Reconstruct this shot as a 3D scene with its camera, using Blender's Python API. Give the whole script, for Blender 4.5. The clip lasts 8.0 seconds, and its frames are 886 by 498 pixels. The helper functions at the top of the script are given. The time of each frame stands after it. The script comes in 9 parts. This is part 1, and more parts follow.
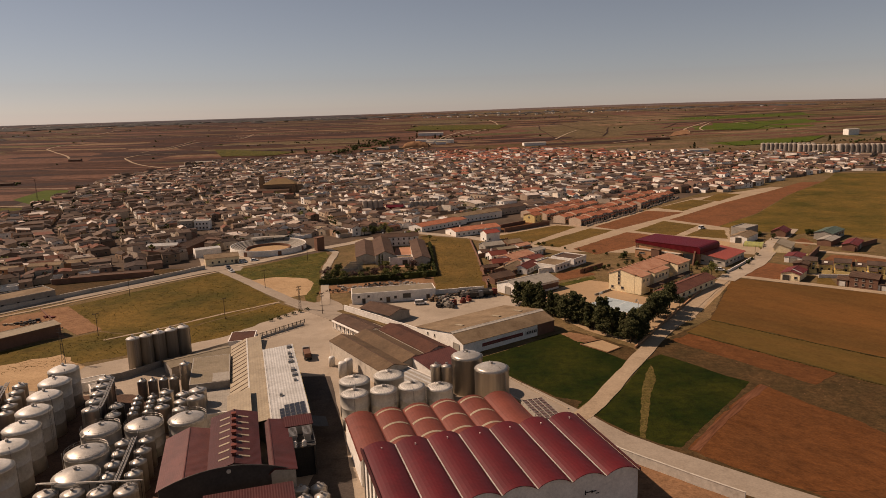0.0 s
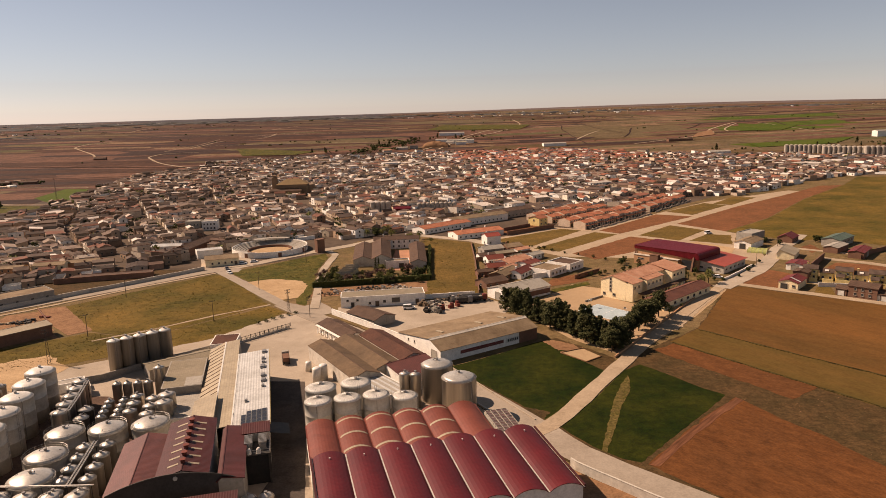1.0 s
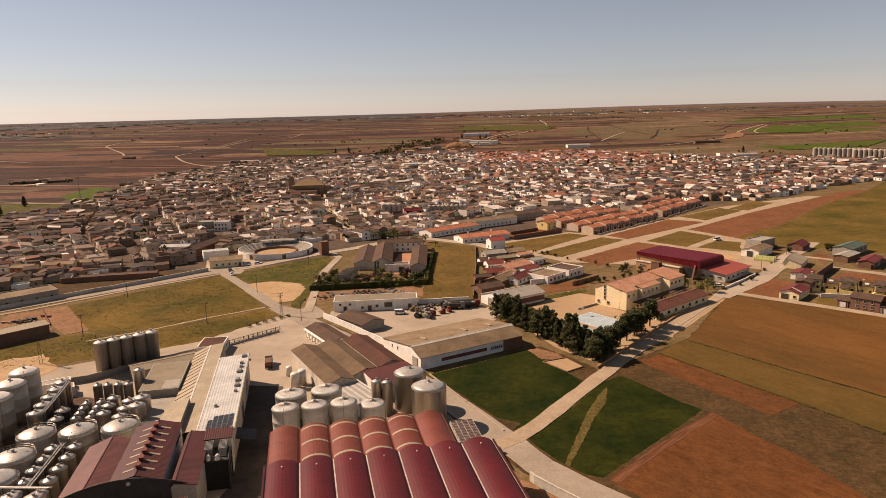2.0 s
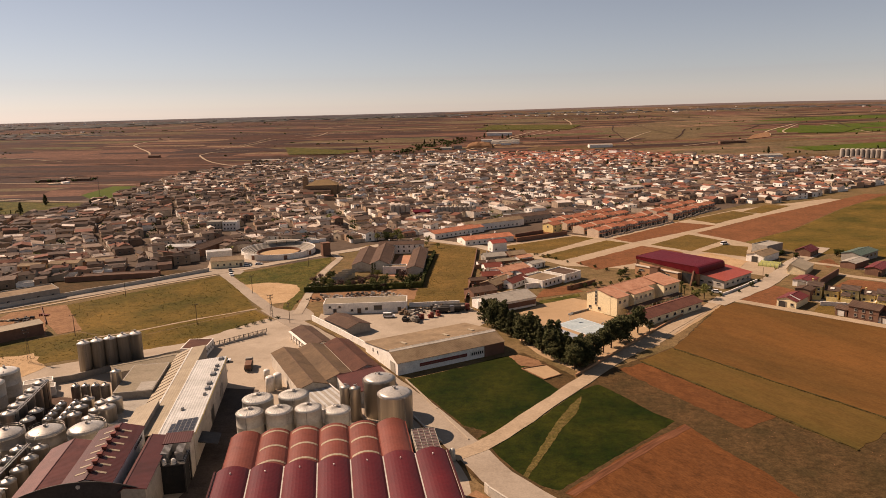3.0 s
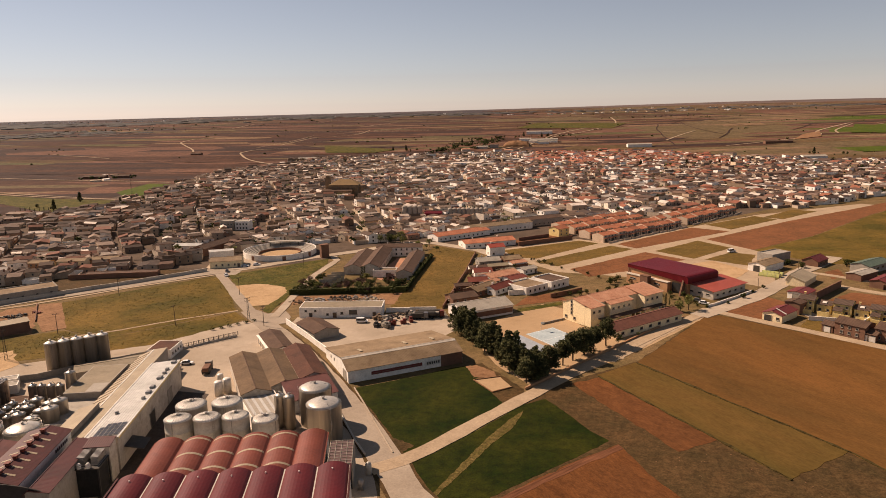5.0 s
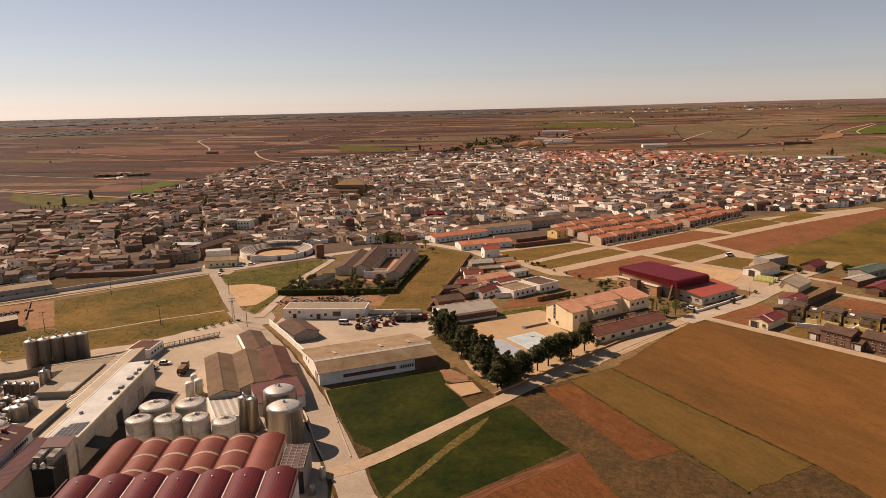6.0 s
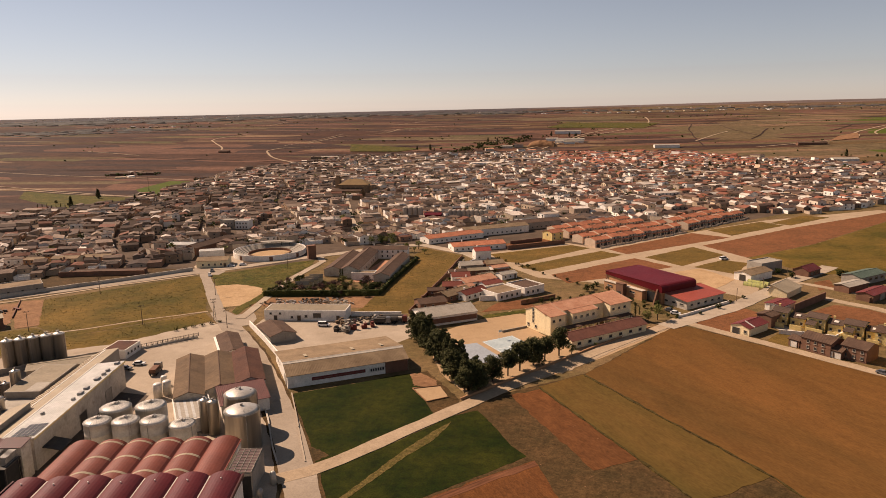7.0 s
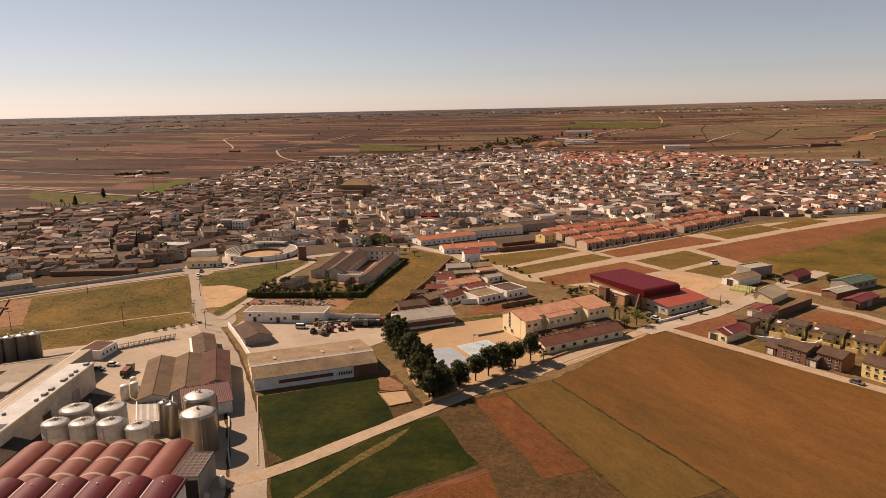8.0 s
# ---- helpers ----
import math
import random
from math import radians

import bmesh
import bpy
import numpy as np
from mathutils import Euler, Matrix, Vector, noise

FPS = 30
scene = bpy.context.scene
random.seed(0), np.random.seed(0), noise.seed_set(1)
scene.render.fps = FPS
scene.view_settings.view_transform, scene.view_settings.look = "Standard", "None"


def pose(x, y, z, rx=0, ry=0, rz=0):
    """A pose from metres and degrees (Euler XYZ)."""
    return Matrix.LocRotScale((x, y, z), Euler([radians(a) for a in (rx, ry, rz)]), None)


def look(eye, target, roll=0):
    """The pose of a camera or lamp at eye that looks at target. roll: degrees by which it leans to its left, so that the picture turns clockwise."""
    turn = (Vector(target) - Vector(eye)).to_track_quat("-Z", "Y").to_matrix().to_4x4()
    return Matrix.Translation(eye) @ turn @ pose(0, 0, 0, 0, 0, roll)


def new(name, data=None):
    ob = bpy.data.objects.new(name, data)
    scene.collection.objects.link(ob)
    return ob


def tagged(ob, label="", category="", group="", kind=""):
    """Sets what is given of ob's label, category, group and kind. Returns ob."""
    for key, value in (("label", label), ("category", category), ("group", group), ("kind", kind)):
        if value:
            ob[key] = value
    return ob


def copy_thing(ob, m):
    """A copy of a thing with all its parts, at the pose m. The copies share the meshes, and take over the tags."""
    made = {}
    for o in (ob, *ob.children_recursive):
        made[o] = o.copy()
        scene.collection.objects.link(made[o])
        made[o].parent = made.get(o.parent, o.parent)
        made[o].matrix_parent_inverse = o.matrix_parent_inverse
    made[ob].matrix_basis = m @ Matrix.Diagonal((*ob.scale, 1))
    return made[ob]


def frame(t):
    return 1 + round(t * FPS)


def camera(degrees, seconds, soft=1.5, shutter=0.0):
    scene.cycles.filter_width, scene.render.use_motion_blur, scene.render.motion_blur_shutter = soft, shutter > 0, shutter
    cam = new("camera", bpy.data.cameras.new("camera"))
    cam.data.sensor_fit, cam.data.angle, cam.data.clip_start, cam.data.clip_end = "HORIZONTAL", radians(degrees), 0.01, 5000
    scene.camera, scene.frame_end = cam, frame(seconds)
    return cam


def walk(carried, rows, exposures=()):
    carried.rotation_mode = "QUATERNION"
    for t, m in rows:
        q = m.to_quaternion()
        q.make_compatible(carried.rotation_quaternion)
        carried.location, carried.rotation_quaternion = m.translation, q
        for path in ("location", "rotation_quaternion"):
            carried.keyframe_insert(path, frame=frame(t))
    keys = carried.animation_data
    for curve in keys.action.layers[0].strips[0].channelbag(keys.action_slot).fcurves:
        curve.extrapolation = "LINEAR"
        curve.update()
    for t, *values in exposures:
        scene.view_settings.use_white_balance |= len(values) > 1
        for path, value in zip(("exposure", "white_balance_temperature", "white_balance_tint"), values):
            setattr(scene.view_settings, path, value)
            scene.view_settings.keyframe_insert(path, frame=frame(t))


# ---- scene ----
cam = camera(64.7, 8.0, soft=0.55)
PATH = [
    (0, (0.577, -0.239, 76.87), (0.545, 1.722, 76.48), -1.7),
    (0.5, (8.239, 0.479, 77.758), (8.179, 2.439, 77.368), -1.6),
    (1, (15.869, 1.509, 78.598), (15.761, 3.468, 78.207), -1.6),
    (1.5, (23.395, 2.29, 79.638), (23.242, 4.246, 79.248), -1.5),
    (3, (46.64, 6.877, 81.884), (46.366, 8.819, 81.492), -1.4),
    (3.5, (54.342, 8.577, 82.693), (54.019, 10.511, 82.301), -1.4),
    (4, (61.921, 10.352, 83.418), (61.54, 12.275, 83.025), -1.3),
    (4.5, (69.486, 12.479, 83.889), (69.079, 14.398, 83.495), -1.3),
    (5, (76.907, 14.708, 84.447), (76.489, 16.623, 84.05), -1.4),
    (6.5, (98.739, 22.022, 85.626), (98.232, 23.916, 85.227), -1.2),
    (7, (106.064, 24.779, 86.101), (105.538, 26.666, 85.701), -1.2),
    (7.5, (113.356, 27.438, 86.788), (112.813, 29.321, 86.385), -1.1),
    (8, (120.716, 30.092, 87.139), (120.145, 31.966, 86.738), -1.1),
]
walk(cam, [(t, look(eye, target, roll)) for t, eye, target, roll in PATH],
     exposures=[(0.0, -0.26, 7100, 26), (0.5, -0.02, 7100, 26), (1.0, 0.26, 7100, 26), (8.0, 0.26, 7100, 26)])

# ---- light ----
SUN_AZ, SUN_EL = radians(287.5), radians(41.0)  # clockwise from +y
world = bpy.data.worlds.new("sky")
scene.world = world
world.use_nodes = True
wn = world.node_tree
bg = wn.nodes["Background"]
sky = wn.nodes.new("ShaderNodeTexSky")
sky.sky_type = "NISHITA"
sky.sun_disc = False
sky.sun_elevation, sky.sun_rotation = SUN_EL, SUN_AZ
sky.altitude, sky.air_density, sky.dust_density, sky.ozone_density = 700.0, 0.8, 0.22, 0.7
haze = wn.nodes.new("ShaderNodeHueSaturation")
haze.inputs["Saturation"].default_value = 0.68
haze.inputs["Hue"].default_value = 0.482
wn.links.new(sky.outputs[0], haze.inputs["Color"])
wn.links.new(haze.outputs[0], bg.inputs[0])
bg.inputs[1].default_value = 0.0635
sun = new("sun", bpy.data.lights.new("sun", "SUN"))
sun.data.energy, sun.data.angle, sun.data.color = 6.05, radians(0.53), (1.0, 0.85, 0.645)
sun_from = Vector((math.sin(SUN_AZ) * math.cos(SUN_EL), math.cos(SUN_AZ) * math.cos(SUN_EL), math.sin(SUN_EL)))
sun.matrix_world = look(sun_from * 300, (0, 0, 0))


# ---- materials ----
def mat(name, a, b, scale=0.25, fine=2.0, rough=0.85, metal=0.0, bump=0.25, depth=0.05, vary=0.0, island=0.0,
        stripe=None, stain=0.0, palette=None, spec=0.14, stretch=None, turn=0.0, amp=0.16, mid=0.4):
    """A surface of two tones: broad patches of a and b, fine grain, and wear. stripe: (axis, metres, depth) of ribs in the thing's own frame.
    palette: tones picked at random for each loose piece (island) or object. stretch: grain drawn out along one direction."""
    m = bpy.data.materials.new(name)
    m.use_nodes = True
    nt = m.node_tree
    add, link = nt.nodes.new, nt.links.new
    bsdf = nt.nodes["Principled BSDF"]
    bsdf.inputs["Roughness"].default_value = rough
    bsdf.inputs["Metallic"].default_value = metal
    bsdf.inputs["Specular IOR Level"].default_value = spec
    geo = add("ShaderNodeNewGeometry")
    place = geo.outputs["Position"]
    if stretch:
        mp = add("ShaderNodeMapping")
        mp.inputs["Rotation"].default_value = (0, 0, radians(turn))
        mp.vector_type = "TEXTURE"
        mp.inputs["Scale"].default_value = [1 / k for k in stretch]
        link(place, mp.inputs["Vector"])
        place = mp.outputs[0]
    n1 = add("ShaderNodeTexNoise")
    n1.inputs["Scale"].default_value, n1.inputs["Detail"].default_value, n1.inputs["Roughness"].default_value = scale, 5.0, 0.6
    link(geo.outputs["Position"] if not stretch else place, n1.inputs["Vector"])
    n2 = add("ShaderNodeTexNoise")
    n2.inputs["Scale"].default_value, n2.inputs["Detail"].default_value, n2.inputs["Roughness"].default_value = fine, 6.0, 0.7
    link(place, n2.inputs["Vector"])
    spread = add("ShaderNodeMapRange")
    spread.inputs["From Min"].default_value, spread.inputs["From Max"].default_value = 0.35, 0.65
    link(n1.outputs["Fac"], spread.inputs["Value"])
    mix = add("ShaderNodeMix")
    mix.data_type = "RGBA"
    link(spread.outputs[0], mix.inputs["Factor"])
    mix.inputs["A"].default_value, mix.inputs["B"].default_value = (*a, 1), (*b, 1)
    colour = mix.outputs["Result"]
    if palette:
        info = add("ShaderNodeObjectInfo") if not island else geo
        pick = info.outputs["Random"] if not island else info.outputs["Random Per Island"]
        ramp = add("ShaderNodeValToRGB")
        ramp.color_ramp.interpolation = "CONSTANT"
        while len(ramp.color_ramp.elements) < len(palette):
            ramp.color_ramp.elements.new(0.5)
        for i, c in enumerate(palette):
            ramp.color_ramp.elements[i].position = i / len(palette)
            ramp.color_ramp.elements[i].color = (*c, 1)
        link(pick, ramp.inputs[0])
        over = add("ShaderNodeMix")
        over.data_type, over.blend_type = "RGBA", "MULTIPLY"
        over.inputs["Factor"].default_value = 1.0
        link(colour, over.inputs["A"])
        link(ramp.outputs[0], over.inputs["B"])
        colour = over.outputs["Result"]
    value = add("ShaderNodeMapRange")
    value.inputs["To Min"].default_value, value.inputs["To Max"].default_value = 1 - amp, 1 + amp
    value.inputs["From Min"].default_value, value.inputs["From Max"].default_value = 0.3, 0.7
    n4 = add("ShaderNodeTexNoise")
    n4.inputs["Scale"].default_value, n4.inputs["Detail"].default_value, n4.inputs["Roughness"].default_value = 1.3 * math.sqrt(scale * fine), 4.0, 0.65
    link(place, n4.inputs["Vector"])
    both = add("ShaderNodeMath")
    both.operation = "MULTIPLY_ADD"
    both.inputs[1].default_value = mid
    link(n4.outputs["Fac"], both.inputs[0])
    shift = add("ShaderNodeMath")
    shift.operation = "SUBTRACT"
    shift.inputs[1].default_value = 0.5 * mid
    link(n2.outputs["Fac"], shift.inputs[0])
    link(shift.outputs[0], both.inputs[2])
    link(both.outputs[0], value.inputs["Value"])
    hsv = add("ShaderNodeHueSaturation")
    link(colour, hsv.inputs["Color"])
    link(value.outputs[0], hsv.inputs["Value"])
    colour = hsv.outputs[0]
    if vary or (island and not palette):
        info = add("ShaderNodeObjectInfo") if not island else geo
        pick = info.outputs["Random"] if not island else info.outputs["Random Per Island"]
        v = add("ShaderNodeMapRange")
        k = vary or island
        v.inputs["To Min"].default_value, v.inputs["To Max"].default_value = 1 - k, 1 + k
        link(pick, v.inputs["Value"])
        h2 = add("ShaderNodeHueSaturation")
        link(colour, h2.inputs["Color"])
        link(v.outputs[0], h2.inputs["Value"])
        colour = h2.outputs[0]
    if stain:
        n3 = add("ShaderNodeTexNoise")
        n3.inputs["Scale"].default_value, n3.inputs["Detail"].default_value = scale * 2.7, 8.0
        link(place, n3.inputs["Vector"])
        cut = add("ShaderNodeMapRange")
        cut.inputs["From Min"].default_value, cut.inputs["From Max"].default_value = 0.55, 0.75
        cut.inputs["To Max"].default_value = stain
        link(n3.outputs["Fac"], cut.inputs["Value"])
        st = add("ShaderNodeMix")
        st.data_type, st.blend_type = "RGBA", "MULTIPLY"
        link(cut.outputs[0], st.inputs["Factor"])
        link(colour, st.inputs["A"])
        st.inputs["B"].default_value = (0.35, 0.28, 0.22, 1)
        colour = st.outputs["Result"]
    height = n2.outputs["Fac"]
    bp = add("ShaderNodeBump")
    bp.inputs["Strength"].default_value, bp.inputs["Distance"].default_value = bump, depth
    link(height, bp.inputs["Height"])
    normal = bp.outputs[0]
    if stripe:
        tc = add("ShaderNodeTexCoord")
        wv = add("ShaderNodeTexWave")
        wv.wave_type, wv.bands_direction, wv.wave_profile = "BANDS", stripe[0], "SIN"
        wv.inputs["Scale"].default_value = 2 * math.pi / 20 / stripe[1]
        wv.inputs["Distortion"].default_value = 0.15
        link(tc.outputs["Object"], wv.inputs["Vector"])
        b2 = add("ShaderNodeBump")
        b2.inputs["Strength"].default_value, b2.inputs["Distance"].default_value = 0.9, stripe[2]
        link(wv.outputs["Fac"], b2.inputs["Height"])
        link(normal, b2.inputs["Normal"])
        normal = b2.outputs[0]
    link(colour, bsdf.inputs["Base Color"])
    link(normal, bsdf.inputs["Normal"])
    return m


EARTH = mat("dry_earth", (0.17, 0.108, 0.052), (0.11, 0.078, 0.032), 0.045, 1.8, depth=0.15, stain=0.4, amp=0.4, mid=0.7, spec=0.06)
FAR = {"depth": 0.3, "amp": 0.35, "stain": 0.4, "mid": 0.8}
FIELDS = [
    mat("field_red", (0.140, 0.069, 0.043), (0.110, 0.055, 0.036), 0.012, 0.2, **FAR, spec=0.06),
    mat("field_brown", (0.074, 0.034, 0.02), (0.054, 0.027, 0.017), 0.012, 0.2, **FAR, spec=0.06),
    mat("field_tan", (0.195, 0.119, 0.068), (0.152, 0.094, 0.052), 0.012, 0.2, **FAR, spec=0.06),
    mat("field_olive", (0.110, 0.079, 0.039), (0.122, 0.082, 0.044), 0.012, 0.2, **FAR, spec=0.06),
    mat("field_fallow", (0.134, 0.082, 0.037), (0.07, 0.043, 0.021), 0.010, 0.2, **FAR, spec=0.06),
    mat("field_green", (0.07, 0.062, 0.024), (0.104, 0.082, 0.039), 0.012, 0.2, **FAR, spec=0.06),
    mat("field_dark", (0.040, 0.024, 0.019), (0.054, 0.030, 0.022), 0.012, 0.2, **FAR, spec=0.06),
]
GRASS = mat("young_wheat", (0.0085, 0.0155, 0.0012), (0.027, 0.029, 0.0030), 0.07, 2.2, depth=0.2, stain=0.35, amp=0.4, mid=0.8, spec=0.06)
GRASS_DRY = mat("dry_grass", (0.15, 0.088, 0.024), (0.098, 0.064, 0.017), 0.05, 2.0, depth=0.2, stain=0.35, amp=0.4, mid=0.6, spec=0.06)
MEADOW = mat("meadow", (0.066, 0.052, 0.010), (0.150, 0.090, 0.020), 0.032, 1.6, depth=0.25, stain=0.35, amp=0.36, mid=0.7, spec=0.06)
LAWN = mat("weedy_grass", (0.044, 0.047, 0.008), (0.105, 0.080, 0.019), 0.1, 1.6, depth=0.25, stain=0.5, amp=0.5, mid=0.9, spec=0.06)
STUBBLE = mat("stubble_field", (0.160, 0.068, 0.019), (0.100, 0.051, 0.015), 0.022, 2.0, depth=0.08, stain=0.3, stretch=(1, 0.3, 1), turn=41, amp=0.22, mid=0.6, spec=0.06)
OCHRE_STRIP = mat("ochre_stubble", (0.112, 0.062, 0.017), (0.078, 0.054, 0.014), 0.035, 2.0, depth=0.08, stain=0.25, stretch=(1, 0.3, 1), turn=41, amp=0.22, mid=0.6, spec=0.06)
RED_SOIL = mat("red_ploughed_soil", (0.138, 0.052, 0.018), (0.102, 0.041, 0.015), 0.05, 2.0, depth=0.2, stain=0.35, stretch=(1, 0.4, 1), turn=41, amp=0.32, mid=0.7, spec=0.06)
RED_FURROWS = mat("red_furrowed_soil", (0.145, 0.052, 0.016), (0.105, 0.041, 0.014), 0.06, 2.6, depth=0.3, bump=0.4, stain=0.35, stretch=(1, 0.4, 1), turn=41, amp=0.34, mid=0.8, spec=0.06)
RED_HEADLAND = mat("red_headland", (0.15, 0.06, 0.03), (0.12, 0.05, 0.025), 0.08, 1.6, depth=0.3, bump=0.6, stain=0.2, stretch=(1, 0.07, 1), turn=-41, amp=0.5, mid=0.7, spec=0.06)
BROWN_SOIL = mat("brown_bare_soil", (0.185, 0.075, 0.033), (0.14, 0.060, 0.026), 0.06, 2.0, depth=0.2, stain=0.35, amp=0.35, mid=0.7, spec=0.06)
WEEDS = mat("grey_weeds", (0.085, 0.048, 0.020), (0.052, 0.034, 0.014), 0.12, 2.0, depth=0.3, stain=0.45, amp=0.4, mid=0.9, spec=0.06)
WORN = mat("worn_wheat_track", (0.125, 0.086, 0.03), (0.07, 0.056, 0.014), 0.5, 2.5, depth=0.2, stain=0.5, amp=0.5, mid=0.8, spec=0.06)
TRODDEN = mat("trodden_wheat", (0.085, 0.066, 0.02), (0.052, 0.046, 0.011), 0.3, 2.0, depth=0.2, stain=0.4, amp=0.4, mid=0.8, spec=0.06)
BANK = mat("weedy_bank", (0.045, 0.032, 0.010), (0.07, 0.05, 0.016), 0.2, 2.0, depth=0.3, stain=0.5, amp=0.5, mid=0.9, spec=0.06)
GREEN_CROP = mat("green_crop", (0.05, 0.075, 0.008), (0.075, 0.085, 0.012), 0.03, 1.0, depth=0.2, stain=0.3, amp=0.3, mid=0.6, spec=0.06)
# Distance haze is put into these two greyed ground colours.
HAZED_WOODS = mat("hazed_dark_woods", (0.048, 0.043, 0.047), (0.068, 0.06, 0.062), 0.003, 0.03, depth=0.3, stain=0.4, amp=0.4, mid=0.8, stretch=(0.3, 1, 1), spec=0.06)
HAZED_RIM = mat("hazed_plain", (0.10, 0.075, 0.068), (0.14, 0.10, 0.085), 0.002, 0.02, depth=0.3, stain=0.4, amp=0.3, mid=0.8, stretch=(0.3, 1, 1), spec=0.06)
CLAY = mat("brown_clay", (0.25, 0.135, 0.07), (0.19, 0.10, 0.052), 0.1, 2.0, stain=0.4, amp=0.3, mid=0.7, spec=0.06)
SAND = mat("sandy_ground", (0.42, 0.28, 0.155), (0.35, 0.225, 0.12), 0.08, 2.0, stain=0.3, amp=0.22, mid=0.5, spec=0.06)
YARD_SAND = mat("school_sand", (0.37, 0.25, 0.145), (0.33, 0.22, 0.125), 0.05, 2.0, stain=0.2, amp=0.14, spec=0.06)
DUST = mat("dusty_concrete", (0.385, 0.31, 0.235), (0.31, 0.247, 0.182), 0.06, 2.0, stain=0.22, amp=0.14, spec=0.06)
STREET = mat("town_street", (0.115, 0.081, 0.057), (0.075, 0.053, 0.038), 0.06, 1.5, stain=0.3, amp=0.2, spec=0.06)
ROAD = mat("dusty_asphalt", (0.315, 0.255, 0.195), (0.27, 0.215, 0.162), 0.08, 2.0, stain=0.22, amp=0.14, spec=0.06)
TRACK = mat("pale_gravel_track", (0.37, 0.275, 0.185), (0.31, 0.228, 0.15), 0.1, 2.0, stain=0.25, amp=0.2, spec=0.06)
TANK_YARD = mat("mottled_brown_paving", (0.125, 0.075, 0.052), (0.075, 0.047, 0.034), 0.12, 2.0, stain=0.5, amp=0.35, spec=0.06)
# Dark paving, with the hall's shadow also put into its tone.
ASPHALT = mat("shade_darkened_asphalt", (0.062, 0.050, 0.042), (0.09, 0.07, 0.057), 0.1, 2.0, stain=0.4, amp=0.3, spec=0.06)
DULL_WHITE = mat("weathered_white_render", (0.52, 0.46, 0.38), (0.40, 0.35, 0.29), 0.15, 1.5, stain=0.4, depth=0.01)
WHITE = mat("white_render", (0.80, 0.75, 0.67), (0.68, 0.63, 0.56), 0.25, 2.0, stain=0.25, depth=0.01)
CREAM = mat("cream_render", (0.80, 0.66, 0.42), (0.75, 0.61, 0.38), 0.2, 2.0, stain=0.12, depth=0.01)
YELLOW = mat("yellow_render", (0.76, 0.58, 0.25), (0.66, 0.50, 0.21), 0.2, 2.0, stain=0.12, depth=0.01)
GREY_WALL = mat("grey_render", (0.34, 0.30, 0.25), (0.27, 0.24, 0.20), 0.25, 2.0, stain=0.3, depth=0.01)
DARK_WALL = mat("dark_painted_wall", (0.06, 0.05, 0.045), (0.045, 0.038, 0.034), 0.3, 2.0, depth=0.01, stain=0.2, spec=0.15)
BRICK = mat("red_brick_wall", (0.20, 0.105, 0.068), (0.155, 0.082, 0.054), 0.3, 5.0, stain=0.2, depth=0.01)
TAN_BRICK = mat("tan_brick_wall", (0.42, 0.23, 0.12), (0.35, 0.19, 0.10), 0.3, 5.0, stain=0.15, depth=0.01)
CONCRETE = mat("grey_concrete", (0.33, 0.29, 0.24), (0.25, 0.22, 0.18), 0.2, 2.5, stain=0.3, depth=0.01)
RED_SHEET = mat("crimson_sheet", (0.105, 0.010, 0.011), (0.08, 0.009, 0.010), 0.12, 1.5, rough=0.5, depth=0.004, stripe=("Y", 0.5, 0.008), spec=0.22, stain=0.15)
RUST_SHEET = mat("faded_red_sheet", (0.175, 0.045, 0.027), (0.14, 0.036, 0.022), 0.15, 1.5, rough=0.55, depth=0.004, stripe=("Y", 0.6, 0.01), spec=0.25, stain=0.25)
FADED_RED = mat("faded_red_roof", (0.135, 0.047, 0.037), (0.095, 0.034, 0.028), 0.18, 1.5, rough=0.55, depth=0.004, stripe=("X", 0.5, 0.03), spec=0.25, stain=0.35)
RED_ROOF = mat("red_corrugated_roof", (0.078, 0.019, 0.016), (0.056, 0.015, 0.012), 0.2, 1.5, rough=0.55, depth=0.004, stripe=("X", 0.5, 0.03), spec=0.25, stain=0.25)
MAROON = mat("maroon_sheet_roof", (0.118, 0.009, 0.012), (0.095, 0.007, 0.010), 0.1, 1.0, rough=0.45, depth=0.004, stripe=("X", 0.6, 0.04), spec=0.12)
SALMON = mat("red_sheet_roof", (0.33, 0.075, 0.05), (0.29, 0.065, 0.045), 0.1, 1.0, rough=0.5, depth=0.004, stripe=("Y", 0.6, 0.04), spec=0.15)
BROWN_ROOF = mat("brown_fibre_roof", (0.25, 0.175, 0.105), (0.165, 0.112, 0.066), 0.12, 1.2, depth=0.02, stripe=("X", 0.5, 0.04), stain=0.4)
GREY_TILE = mat("grey_brown_tile_roof", (0.105, 0.070, 0.052), (0.075, 0.050, 0.038), 0.25, 1.5, depth=0.04, stripe=("X", 0.4, 0.06), stain=0.3)
DARK_ROOF = mat("dark_brown_tile_roof", (0.08, 0.048, 0.034), (0.11, 0.066, 0.044), 0.2, 1.5, depth=0.04, stripe=("X", 0.4, 0.06), stain=0.3)
RED_TILE = mat("dark_red_tile_roof", (0.17, 0.036, 0.032), (0.125, 0.028, 0.026), 0.25, 1.5, rough=0.6, depth=0.03, stripe=("X", 0.4, 0.05), stain=0.3, spec=0.2)
TILE = mat("clay_tile_roof", (0.48, 0.25, 0.155), (0.39, 0.18, 0.105), 0.25, 1.5, depth=0.05, stripe=("X", 0.4, 0.06), stain=0.3)
TERRACE_WALL = mat("salmon_render", (0.60, 0.46, 0.34), (0.52, 0.39, 0.28), 0.2, 2.0, stain=0.2, depth=0.01)
